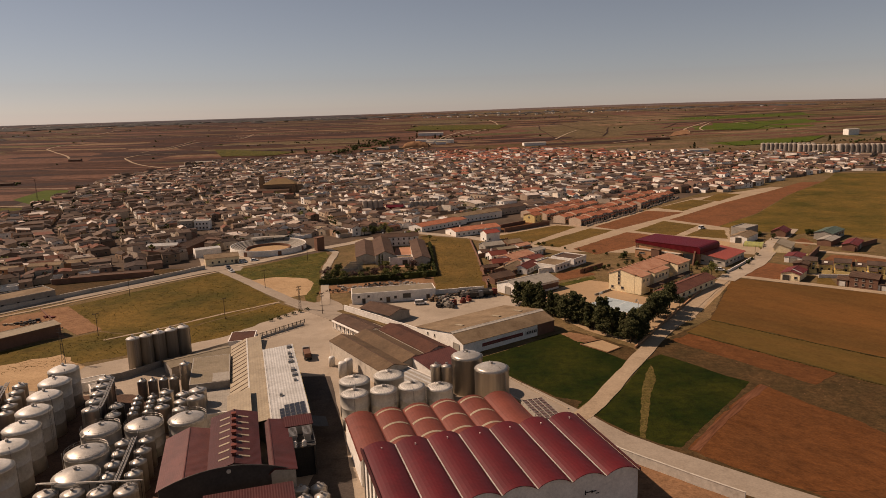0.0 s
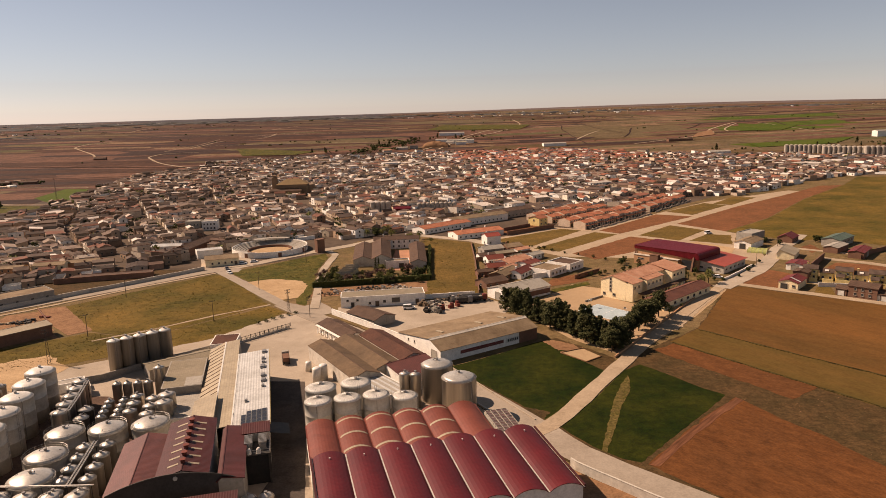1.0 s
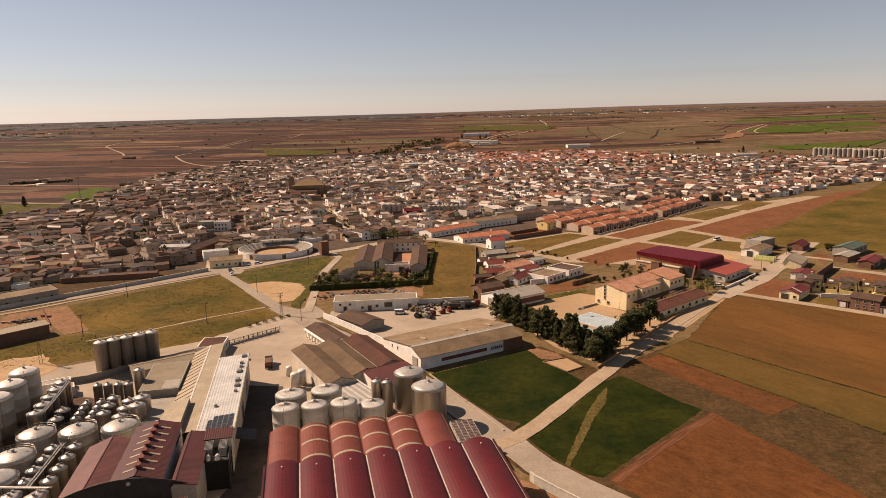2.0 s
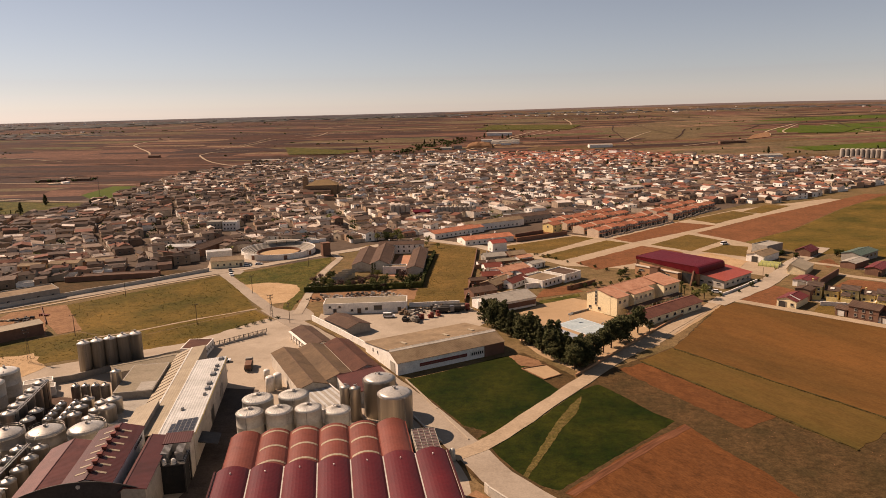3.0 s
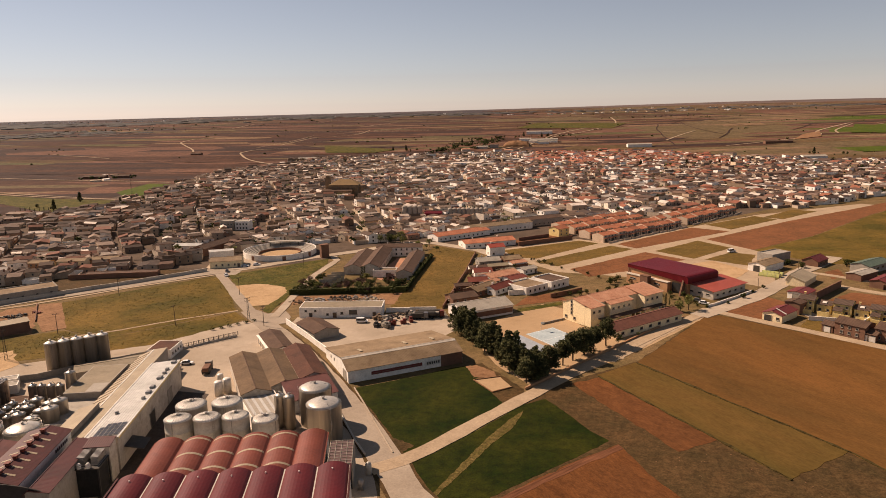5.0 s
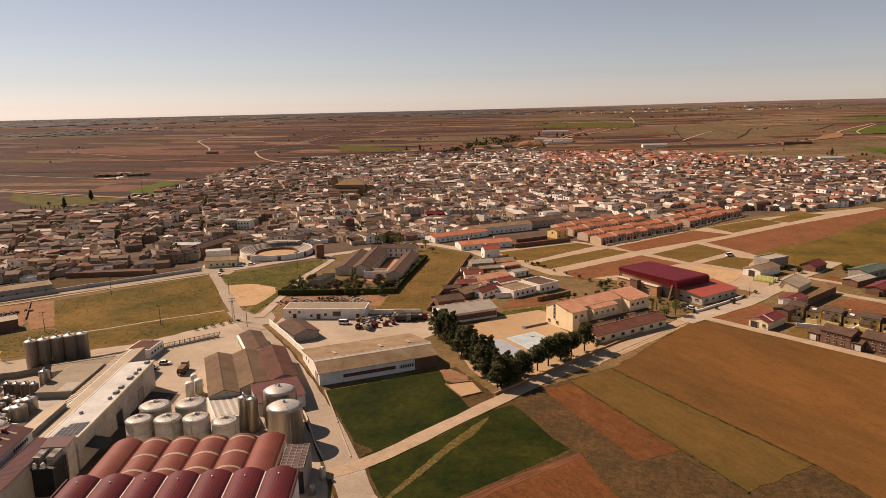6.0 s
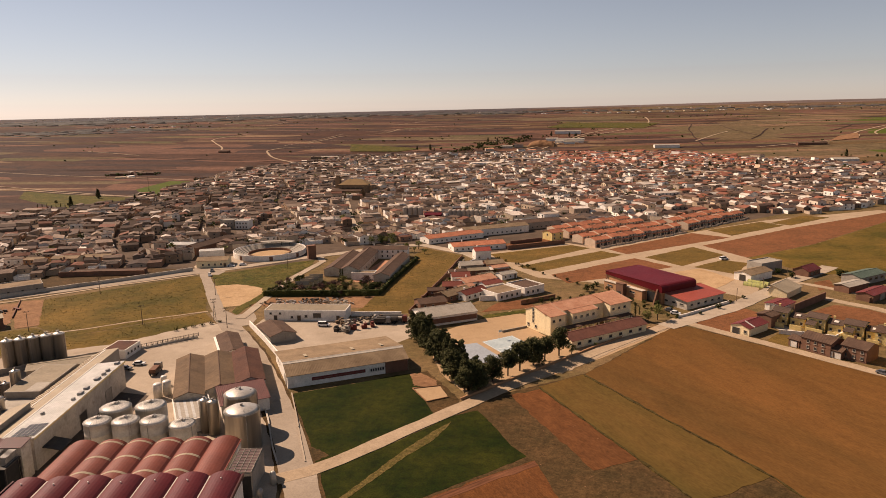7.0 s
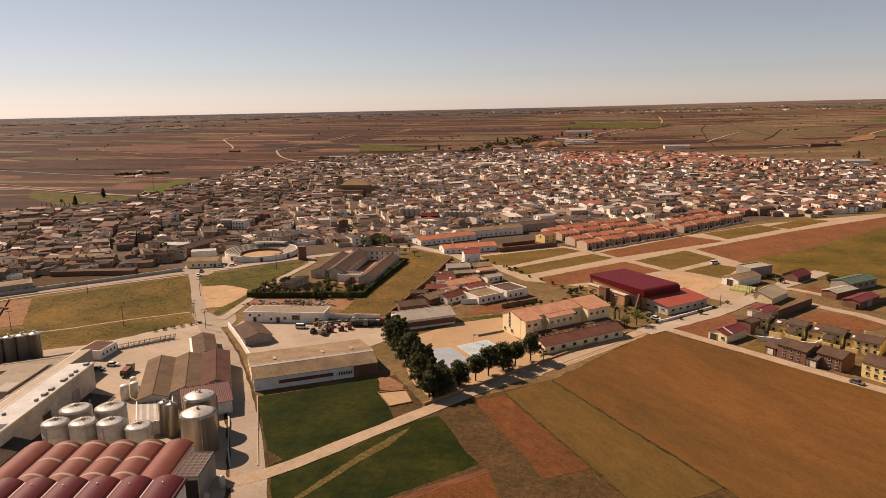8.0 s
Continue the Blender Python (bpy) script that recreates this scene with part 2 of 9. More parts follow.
ORANGE_TILE = mat("orange_tile_roof", (0.42, 0.155, 0.082), (0.30, 0.108, 0.058), 0.25, 1.5, depth=0.05, stripe=("X", 0.4, 0.06), stain=0.35, vary=0.2)
SHED_ROOF = mat("weathered_brown_sheet", (0.145, 0.093, 0.054), (0.10, 0.066, 0.040), 0.12, 1.2, depth=0.02, stripe=("X", 0.5, 0.03), stain=0.4)
RED_BROWN = mat("red_brown_sheet", (0.10, 0.043, 0.028), (0.07, 0.032, 0.022), 0.2, 1.2, depth=0.01, stripe=("X", 0.5, 0.04), stain=0.3)
PALE_SHEET = mat("pale_corrugated_sheet", (0.34, 0.30, 0.245), (0.28, 0.245, 0.20), 0.15, 1.5, rough=0.6, depth=0.01, stripe=("X", 0.6, 0.015), stain=0.3)
WHITE_SHEET = mat("white_corrugated_sheet", (0.47, 0.455, 0.425), (0.37, 0.355, 0.325), 0.15, 1.5, rough=0.55, depth=0.012, stripe=("Y", 0.7, 0.05), stain=0.3)
BEIGE_SHEET = mat("beige_corrugated_sheet", (0.34, 0.275, 0.19), (0.28, 0.225, 0.155), 0.15, 1.5, rough=0.6, depth=0.01, stripe=("Y", 0.7, 0.02), stain=0.25)
RIBBED_BEIGE = mat("beige_ribbed_sheet", (0.36, 0.29, 0.20), (0.30, 0.24, 0.165), 0.15, 1.5, rough=0.6, depth=0.01, stripe=("X", 0.7, 0.02), stain=0.25)
TAN_SHEET = mat("tan_corrugated_sheet", (0.25, 0.20, 0.135), (0.20, 0.16, 0.105), 0.15, 1.5, rough=0.6, depth=0.01, stripe=("X", 0.6, 0.015), stain=0.3, spec=0.15)
GREEN_SHEET = mat("green_sheet_roof", (0.095, 0.125, 0.092), (0.072, 0.098, 0.074), 0.15, 1.5, rough=0.5, depth=0.01, stripe=("X", 0.6, 0.05), stain=0.2)
GLAZED = mat("tank_white_paint", (0.49, 0.445, 0.38), (0.37, 0.335, 0.28), 0.2, 1.5, rough=0.45, depth=0.01, stain=0.15, spec=0.5)
DOME = mat("tank_roof_paint", (0.68, 0.63, 0.555), (0.54, 0.50, 0.435), 0.25, 1.5, rough=0.4, depth=0.01, stain=0.2, spec=0.5)
STEEL_TOP = mat("steel_dome", (0.57, 0.52, 0.45), (0.43, 0.39, 0.335), 0.35, 1.5, rough=0.38, metal=0.45, bump=0.08, depth=0.004, stain=0.2, spec=0.5)
# Upright streaks of tone in both steels imitate reflections on the shells.
STEEL = mat("stainless_steel", (0.55, 0.49, 0.41), (0.44, 0.39, 0.33), 0.5, 0.9, rough=0.36, metal=0.7, bump=0.05, depth=0.002, stretch=(1, 1, 0.06))
SILO_STEEL = mat("silo_steel", (0.46, 0.41, 0.35), (0.34, 0.30, 0.25), 0.7, 0.9, rough=0.42, metal=0.55, bump=0.05, depth=0.002, stretch=(1, 1, 0.06))
DARK_METAL = mat("dark_metal", (0.055, 0.05, 0.045), (0.08, 0.07, 0.06), 0.5, 3.0, rough=0.6, metal=0.4, depth=0.004)
PIPE = mat("galvanised_pipe", (0.33, 0.31, 0.28), (0.26, 0.24, 0.22), 0.5, 3.0, rough=0.45, metal=0.6, depth=0.004)
WOOD = mat("weathered_wood", (0.16, 0.11, 0.07), (0.11, 0.075, 0.05), 0.5, 4.0, depth=0.01)
GLASS = mat("window_glass", (0.03, 0.032, 0.035), (0.02, 0.022, 0.025), 0.5, 1.0, rough=0.12, depth=0.001, spec=0.6)
SOLAR = mat("solar_cell", (0.016, 0.018, 0.026), (0.024, 0.026, 0.034), 0.5, 1.0, rough=0.4, depth=0.001, spec=0.25)
SIGN = mat("sign_red_paint", (0.20, 0.05, 0.042), (0.15, 0.042, 0.036), 0.6, 3.0, depth=0.002)
BLACK = mat("black_paint", (0.02, 0.02, 0.02), (0.03, 0.028, 0.026), 0.6, 3.0, depth=0.002)
BLUE_COURT = mat("pale_blue_court", (0.36, 0.42, 0.43), (0.31, 0.365, 0.38), 0.15, 1.5, depth=0.005, stain=0.15)
GREY_COURT = mat("grey_blue_court", (0.29, 0.32, 0.35), (0.25, 0.275, 0.30), 0.15, 1.5, depth=0.005, stain=0.15)
LINE = mat("line_paint", (0.75, 0.73, 0.7), (0.65, 0.62, 0.58), 0.8, 3.0, depth=0.002)
PINE = mat("pine_needles", (0.046, 0.050, 0.018), (0.092, 0.086, 0.032), 0.35, 2.0, island=0.5, depth=0.05)
LEAF = mat("spring_leaves", (0.13, 0.135, 0.035), (0.18, 0.165, 0.05), 0.35, 2.0, island=0.4, depth=0.05)
# Leaf colour greyed to imitate haze over the far woods.
HAZED_WOOD = mat("hazed_far_wood", (0.052, 0.046, 0.042), (0.068, 0.062, 0.054), 0.05, 0.3, island=0.35, depth=0.2)
SCRUB = mat("dark_scrub_leaves", (0.04, 0.048, 0.012), (0.06, 0.062, 0.016), 0.35, 2.0, island=0.45, depth=0.05)
PURPLE = mat("plum_leaves", (0.07, 0.036, 0.03), (0.10, 0.05, 0.04), 0.35, 2.0, island=0.4, depth=0.05)
BARK = mat("bark", (0.09, 0.06, 0.04), (0.06, 0.04, 0.028), 1.0, 6.0, depth=0.02)
PAINT_WHITE = mat("white_car_paint", (0.75, 0.74, 0.72), (0.7, 0.69, 0.67), 0.5, 2.0, rough=0.3, depth=0.001, spec=0.6)
PAINT_GREY = mat("grey_car_paint", (0.12, 0.12, 0.125), (0.10, 0.10, 0.105), 0.5, 2.0, rough=0.3, depth=0.001, spec=0.6)
PAINT_RED = mat("red_machine_paint", (0.17, 0.045, 0.032), (0.12, 0.034, 0.026), 0.5, 2.0, rough=0.5, depth=0.002, stain=0.3)
RUBBER = mat("tyre_rubber", (0.02, 0.02, 0.02), (0.03, 0.03, 0.03), 1.0, 4.0, depth=0.004)
OLD_ROOF_TONES = [(0.088, 0.058, 0.044), (0.116, 0.078, 0.058), (0.153, 0.104, 0.077), (0.072, 0.047, 0.035), (0.125, 0.073, 0.051), (0.162, 0.069, 0.044), (0.061, 0.041, 0.031), (0.195, 0.137, 0.103),
                  (0.097, 0.063, 0.045), (0.082, 0.055, 0.042), (0.176, 0.075, 0.049), (0.433, 0.343, 0.272), (0.107, 0.071, 0.052), (0.139, 0.093, 0.068), (0.250, 0.181, 0.135), (0.070, 0.048, 0.038), (0.111, 0.075, 0.058), (0.093, 0.060, 0.044), (0.577, 0.490, 0.417)]
NEW_ROOF_TONES = [(0.26, 0.10, 0.06), (0.105, 0.066, 0.05), (0.15, 0.093, 0.068), (0.085, 0.055, 0.042), (0.13, 0.082, 0.062), (0.10, 0.062, 0.047), (0.23, 0.09, 0.058), (0.09, 0.058, 0.045), (0.42, 0.355, 0.295), (0.17, 0.08, 0.055),
                  (0.19, 0.13, 0.10), (0.11, 0.07, 0.054), (0.48, 0.42, 0.36), (0.075, 0.05, 0.04), (0.14, 0.085, 0.062)]
RED_ROOF_TONES = [(0.30, 0.105, 0.062), (0.25, 0.088, 0.055), (0.34, 0.135, 0.082), (0.16, 0.085, 0.058), (0.28, 0.10, 0.064), (0.22, 0.085, 0.055)]
WALL_TONES = [(0.82, 0.76, 0.67), (0.42, 0.32, 0.23), (0.82, 0.77, 0.69), (0.27, 0.18, 0.12), (0.66, 0.57, 0.46), (0.80, 0.75, 0.67), (0.80, 0.74, 0.65), (0.30, 0.22, 0.16), (0.60, 0.47, 0.33), (0.82, 0.78, 0.71)]
DULL_WALL_TONES = [(0.34, 0.255, 0.18), (0.24, 0.17, 0.115), (0.44, 0.35, 0.265), (0.19, 0.125, 0.082), (0.36, 0.235, 0.15), (0.74, 0.67, 0.58), (0.28, 0.205, 0.145), (0.21, 0.145, 0.10), (0.50, 0.41, 0.32), (0.29, 0.175, 0.115)]
ONE, TWO = (1.12, 1.12, 1.12), (0.86, 0.86, 0.86)
TOWN_ROOF = mat("town_tile_old", ONE, TWO, 0.12, 1.2, depth=0.06, palette=OLD_ROOF_TONES, island=1, stain=0.35)
TOWN_ROOF_NEW = mat("town_tile_new", ONE, TWO, 0.12, 1.2, depth=0.06, palette=NEW_ROOF_TONES, island=1, stain=0.3)
TOWN_ROOF_RED = mat("town_tile_red", ONE, TWO, 0.12, 1.2, depth=0.06, palette=RED_ROOF_TONES, island=1, stain=0.3)
TOWN_WALL = mat("town_render", ONE, TWO, 0.2, 1.5, depth=0.01, palette=WALL_TONES, island=1, stain=0.25)
DULL_TOWN_WALL = mat("town_render_dull", ONE, TWO, 0.2, 1.5, depth=0.01, palette=DULL_WALL_TONES, island=1, stain=0.35)
DULL_HOUSE_WALL = mat("house_render_dull", ONE, TWO, 0.2, 1.5, depth=0.01, palette=DULL_WALL_TONES, stain=0.35)
HOUSE_ROOF = mat("house_tile", ONE, TWO, 0.15, 1.2, depth=0.06, palette=OLD_ROOF_TONES, stain=0.4, stripe=("X", 0.45, 0.06))
HOUSE_WALL = mat("house_render", ONE, TWO, 0.2, 1.5, depth=0.01, palette=WALL_TONES, stain=0.25)


# ---- mesh helpers ----
class Shape:
    """Gathers faces; each method adds one closed piece."""

    def __init__(self):
        self.v, self.f, self.m = [], [], []

    def add(self, verts, faces, mi=0):
        n = len(self.v)
        self.v += [tuple(p) for p in verts]
        self.f += [tuple(n + i for i in f) for f in faces]
        self.m += [mi] * len(faces)
        return self

    def hexa(self, low, high, mi=0):
        """A closed block between two outlines of as many corners."""
        n = len(low)
        faces = [tuple(range(n - 1, -1, -1)), tuple(range(n, 2 * n))]
        faces += [(i, (i + 1) % n, n + (i + 1) % n, n + i) for i in range(n)]
        return self.add([*low, *high], faces, mi)

    def box(self, x, y, z, sx, sy, sz, turn=0.0, mi=0):
        """A box that stands on z, centred on x, y."""
        c, s = math.cos(radians(turn)), math.sin(radians(turn))
        pts = [(x + c * a - s * b, y + s * a + c * b) for a, b in ((-sx / 2, -sy / 2), (sx / 2, -sy / 2), (sx / 2, sy / 2), (-sx / 2, sy / 2))]
        return self.hexa([(*p, z) for p in pts], [(*p, z + sz) for p in pts], mi)

    def prism(self, pts, z0, z1, mi=0):
        return self.hexa([(*p, z0) for p in pts], [(*p, z1) for p in pts], mi)

    def slab(self, a, b, c, d, thick=0.15, mi=0):
        """A sheet of roofing with its thickness upward."""
        n = (Vector(b) - Vector(a)).cross(Vector(d) - Vector(a)).normalized() * thick
        return self.hexa([a, b, c, d], [tuple(Vector(p) + n) for p in (a, b, c, d)], mi)

    def lathe(self, x, y, rings, n=24, mi=0):
        """A turned body: rings of (radius, height), closed at both ends."""
        verts = [(x + r * math.cos(2 * math.pi * k / n), y + r * math.sin(2 * math.pi * k / n), z) for r, z in rings for k in range(n)]
        faces = [tuple(range(n - 1, -1, -1)), tuple(range((len(rings) - 1) * n, len(rings) * n))]
        faces += [(j * n + k, j * n + (k + 1) % n, (j + 1) * n + (k + 1) % n, (j + 1) * n + k) for j in range(len(rings) - 1) for k in range(n)]
        return self.add(verts, faces, mi)

    def hoop(self, r0, r1, z0, z1, n=48, mi=0):
        """A closed ring of rectangular section round the origin."""
        verts = [(r * math.cos(2 * math.pi * k / n), r * math.sin(2 * math.pi * k / n), z) for k in range(n) for r, z in ((r0, z0), (r1, z0), (r1, z1), (r0, z1))]
        faces = [(4 * k + i, 4 * ((k + 1) % n) + i, 4 * ((k + 1) % n) + (i + 1) % 4, 4 * k + (i + 1) % 4) for k in range(n) for i in range(4)]
        return self.add(verts, faces, mi)

    def tube(self, pts, r=0.06, n=5, mi=0):
        for a, b in zip(pts, pts[1:]):
            a, b = Vector(a), Vector(b)
            q = (b - a).to_track_quat("Z", "Y")
            ring = [q @ Vector((r * math.cos(2 * math.pi * k / n), r * math.sin(2 * math.pi * k / n), 0)) for k in range(n)]
            self.hexa([tuple(a + p) for p in ring], [tuple(b + p) for p in ring], mi)
        return self

    def mesh(self, name, *materials, smooth=False):
        me = bpy.data.meshes.new(name)
        me.from_pydata(self.v, [], self.f)
        for m in materials:
            me.materials.append(m)
        if len(materials) > 1:
            me.polygons.foreach_set("material_index", self.m)
        if smooth:
            me.polygons.foreach_set("use_smooth", [len(f) == 4 for f in self.f])
        me.validate()
        me.update()
        return me


def thing(name, x, y, turn=0.0, label="", category="", group="", kind="", z=0.0):
    ob = new(name)
    ob.empty_display_size = 0.5
    ob.matrix_world = pose(x, y, z, 0, 0, turn)
    return tagged(ob, label, category, group, kind)


def part(name, shape, material, parent, label="", smooth=False):
    """One mesh under a thing or under a part. shape: a Shape, or a mesh to share."""
    mats = material if isinstance(material, (list, tuple)) else [material]
    data = shape.mesh(name, *mats, smooth=smooth) if isinstance(shape, Shape) else shape
    ob = new(name, data)
    ob.parent = parent
    if label:
        ob["label"] = label
    return ob


def single(name, shape, material, label, category="", group="", kind="", smooth=False, at=(0, 0, 0), turn=0.0):
    mats = material if isinstance(material, (list, tuple)) else [material]
    ob = new(name, shape.mesh(name, *mats, smooth=smooth))
    ob.matrix_world = pose(*at, 0, 0, turn)
    return tagged(ob, label, category, group, kind)


def rise(x, y):
    """The height of the land: level round the town, climbing slowly to the far plain's rim."""
    r = math.hypot(x - 60, y - 10)
    if r < 1000:
        return 0.0
    far = r + (r - 1000) ** 2 / 720
    ridge = 18 * math.exp(-(((math.degrees(math.atan2(x - 60, y - 10)) - 16) / 17) ** 2)) * min(1, r / 4850) ** 4
    return 74.0 * (1 - r / far) + ridge


def ragged(pts, step=6.0, off=0.25, seed=1):
    """An outline with its sides broken up and shifted a little."""
    rng = random.Random(seed)
    out = []
    for a, b in zip(pts, pts[1:] + pts[:1]):
        n = max(1, int(math.dist(a, b) / step))
        for i in range(n):
            t = i / n
            k = 0 if i == 0 else off
            out.append((a[0] + (b[0] - a[0]) * t + rng.uniform(-k, k), a[1] + (b[1] - a[1]) * t + rng.uniform(-k, k)))
    return out


def patch(name, pts, z, material, label, step=6.0, off=0.3, category="ground"):
    if category == "field" and step == 6.0:
        step, off = 2.2, 0.42
    out = ragged(pts, step, off, len(name) * 7 + int(pts[0][0]))
    area = sum(a[0] * b[1] - b[0] * a[1] for a, b in zip(out, out[1:] + out[:1]))
    if area < 0:
        out.reverse()
    s = Shape().prism(out, -0.3, z)
    return single(name, s, material, label, category, kind="structure")


STRIPS = []


def eased(line, n=6):
    """A line bent smoothly through its corners."""
    out = []
    for i in range(len(line) - 1):
        a, b, c, d = line[max(i - 1, 0)], line[i], line[i + 1], line[min(i + 2, len(line) - 1)]
        for k in range(n):
            t = k / n
            out.append(tuple(0.5 * (2 * q + (r - p) * t + (2 * p - 5 * q + 4 * r - u) * t * t + (3 * q - p - 3 * r + u) * t ** 3) for p, q, r, u in zip(a, b, c, d)))
    return out + [line[-1]]


def strip(name, line, width, z, material, label, category="road", step=12.0, wobble=0.25):
    """A road or track along a line, lying on the land."""
    rng = random.Random(int(abs(line[0][0]) * 10) + len(line))
    z += 0.008 * len(STRIPS)
    STRIPS.append(name)
    pts = []
    for a, b in zip(line, line[1:]):
        n = max(1, int(math.dist(a, b) / step))
        pts += [(a[0] + (b[0] - a[0]) * i / n, a[1] + (b[1] - a[1]) * i / n) for i in range(n)]
    pts.append(line[-1])
    left, right = [], []
    for i, p in enumerate(pts):
        a, b = pts[max(i - 1, 0)], pts[min(i + 1, len(pts) - 1)]
        d = math.hypot(b[0] - a[0], b[1] - a[1]) or 1
        nx, ny = -(b[1] - a[1]) / d, (b[0] - a[0]) / d
        w1, w2 = width / 2 + rng.uniform(-wobble, wobble), width / 2 + rng.uniform(-wobble, wobble)
        h = rise(*p) + z
        left.append((p[0] + nx * w1, p[1] + ny * w1, h))
        right.append((p[0] - nx * w2, p[1] - ny * w2, h))
    n = len(pts)
    verts = left + right + [(x, y, h - 0.4) for x, y, h in left] + [(x, y, h - 0.4) for x, y, h in right]
    faces = []
    for i in range(n - 1):
        faces += [(i + 1, i, n + i, n + i + 1), (i, i + 1, 2 * n + i + 1, 2 * n + i), (n + i + 1, n + i, 3 * n + i, 3 * n + i + 1)]
    return single(name, Shape().add(verts, faces), material, label, category, kind="structure")


# ---- the land ----
def build_ground():
    rng = random.Random(11)
    turn, sx, sy, reach = radians(8), 175.0, 33.0, 4860.0
    c, s = math.cos(turn), math.sin(turn)
    nx, ny = int(2 * reach / sx) + 3, int(2 * reach / sy) + 3
    verts, far = [], []
    for j in range(ny):
        for i in range(nx):
            a = (i - nx / 2) * sx + rng.uniform(-0.3, 0.3) * sx + 25 * math.sin(j * 0.7)
            b = (j - ny / 2) * sy + rng.uniform(-0.22, 0.22) * sy
            x, y = 60 + c * a - s * b, 10 + s * a + c * b
            r = math.hypot(x - 60, y - 10)
            far.append(r > reach)
            if r > reach:
                x, y = 60 + (x - 60) * reach / r, 10 + (y - 10) * reach / r
            verts.append((x, y, rise(x, y)))
    faces, kinds = [], []
    for j in range(ny - 1):
        for i in range(nx - 1):
            q = (j * nx + i, j * nx + i + 1, (j + 1) * nx + i + 1, (j + 1) * nx + i)
            if all(far[k] for k in q):
                continue
            faces.append(q)
            x, y, _ = verts[q[0]]
            if -420 < x < 640 and -500 < y < 980:
                kinds.append(0)
                continue
            n = noise.noise(Vector((x * 0.0021, y * 0.0021, 3.0))) + rng.uniform(-0.22, 0.22)
            k = 1 if n < -0.2 else 2 if n < 0.0 else 5 if n < 0.1 else 7 if n < 0.16 else 3 if n < 0.26 else 4
            if rng.random() < 0.18:
                k = rng.choice((5, 7, 7, 1, 2))
            if x < -0.12 * y and rng.random() < 0.75:
                k = rng.choice((7, 7, 2, 2, 1))
            if rng.random() < 0.045 and math.hypot(x, y) < 3200:
                k = 6
            if x > -0.05 * y and rng.random() < 0.4:
                k = rng.choice((3, 4, 4, 6, 5, 1))
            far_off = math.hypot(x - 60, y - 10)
            # Beyond here the land takes the haze-greyed colours.
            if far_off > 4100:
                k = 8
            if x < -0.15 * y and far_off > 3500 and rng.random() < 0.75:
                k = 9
            for ex, ey, ew, eh, ek in ((240, 1650, 160, 230, 4), (620, 1610, 100, 120, 10), (485, 1205, 70, 40, 10), (-420, 1440, 110, 100, 4), (760, 2000, 200, 90, 10), (1100, 1500, 260, 90, 4), (-150, 2300, 260, 120, 4)):
                if ((x - ex) / ew) ** 2 + ((y - ey) / eh) ** 2 < 1:
                    k = ek
            kinds.append(k)
    me = bpy.data.meshes.new("ground")
    me.from_pydata(verts, [], faces)
    for m in [EARTH, *FIELDS, HAZED_RIM, HAZED_WOODS, GREEN_CROP]:
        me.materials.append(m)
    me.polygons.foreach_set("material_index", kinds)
    me.validate()
    me.update()
    return tagged(new("ground", me), "wide plain of red, brown and olive fields, greyed for haze at its rim", "ground", kind="structure")


build_ground()

# fields round the works and the school
patch("field", [(30, 158), (62, 125), (335, 125), (260, 192), (190, 257), (128, 301.5), (121, 299), (92, 243.5), (60, 213)], 0.022, WEEDS, "dry weedy margins between the fields", category="field")
patch("field", [(6.2, 207.8), (23.5, 220.8), (32.2, 228.6), (38.7, 232.6), (43.8, 219.3), (48.9, 209.6), (52.9, 203.4), (40.7, 181.7), (32.7, 171.3), (30.0, 168.6), (24.4, 177.0), (13.4, 195.6)], 0.05, GRASS, "dark green field of young wheat beside the warehouse", 1.5, 0.18, category="field")
patch("field", [(33.3, 163.1), (39.6, 172.9), (47.5, 184.6), (58.0, 203.1), (64.2, 208.3), (69.8, 201.0), (77.4, 189.3), (82.0, 184.6), (72.7, 173.2), (62.4, 161.1), (51, 147.5), (44.5, 150.5), (38.2, 155.4)], 0.05, GRASS, "dark green wheat field with a worn track", 1.5, 0.18, category="field")
patch("field", [(52.2, 146.6), (68, 128), (110, 128), (97, 160), (91.9, 167.7), (84.2, 183.2), (73.5, 172.4), (63.2, 160.3)], 0.04, RED_FURROWS, "red ploughed field", category="field")
patch("field", [(82.6, 182.8), (100.5, 158.5), (110, 128), (175, 128), (140.5, 187.5), (122, 172), (107.4, 189), (80, 226.5), (66.5, 213.5)], 0.03, WEEDS, "grey-brown strip of weeds and stubble", category="field")
patch("field", [(71.5, 221), (79.6, 227.5), (108.8, 189.6), (98.6, 181.6)], 0.07, RED_SOIL, "narrow strip of red bare soil", category="field")
patch("field", [(79.0, 229.5), (91.5, 242.5), (138.5, 188.0), (121.8, 172.3), (108.4, 190.0)], 0.08, OCHRE_STRIP, "ochre stubble strip", category="field")
patch("field", [(92.3, 243.0), (139.0, 188.3), (175, 128), (330, 128), (260, 190), (189.9, 256.9), (178.5, 263.9), (162.6, 276.6), (141.4, 290.6), (127, 301.2), (121.4, 298.6)], 0.05, STUBBLE, "large brown stubble field", category="field")
patch("field", [(1.5, 0.5), (61, -30), (140, 60), (110, 128), (66, 128)], 0.03, RED_SOIL, "red bare field beyond the lane", category="field")
patch("field_bank", [(38.5, 232.8), (41.5, 234.6), (57.3, 214.6), (57.0, 208.2), (52.7, 203.2), (48.6, 209.4), (43.5, 219.2)], 0.055, WEEDS, "dry brown bank at the edge of the wheat", step=2, off=0.4)
patch("concrete_slab", [(41.4, 219.2), (49.0, 223.0), (53.4, 215.6), (48.2, 211.0)], 0.12, YARD_SAND, "pale bare concrete slab with low edges", step=1.5, off=0.12)
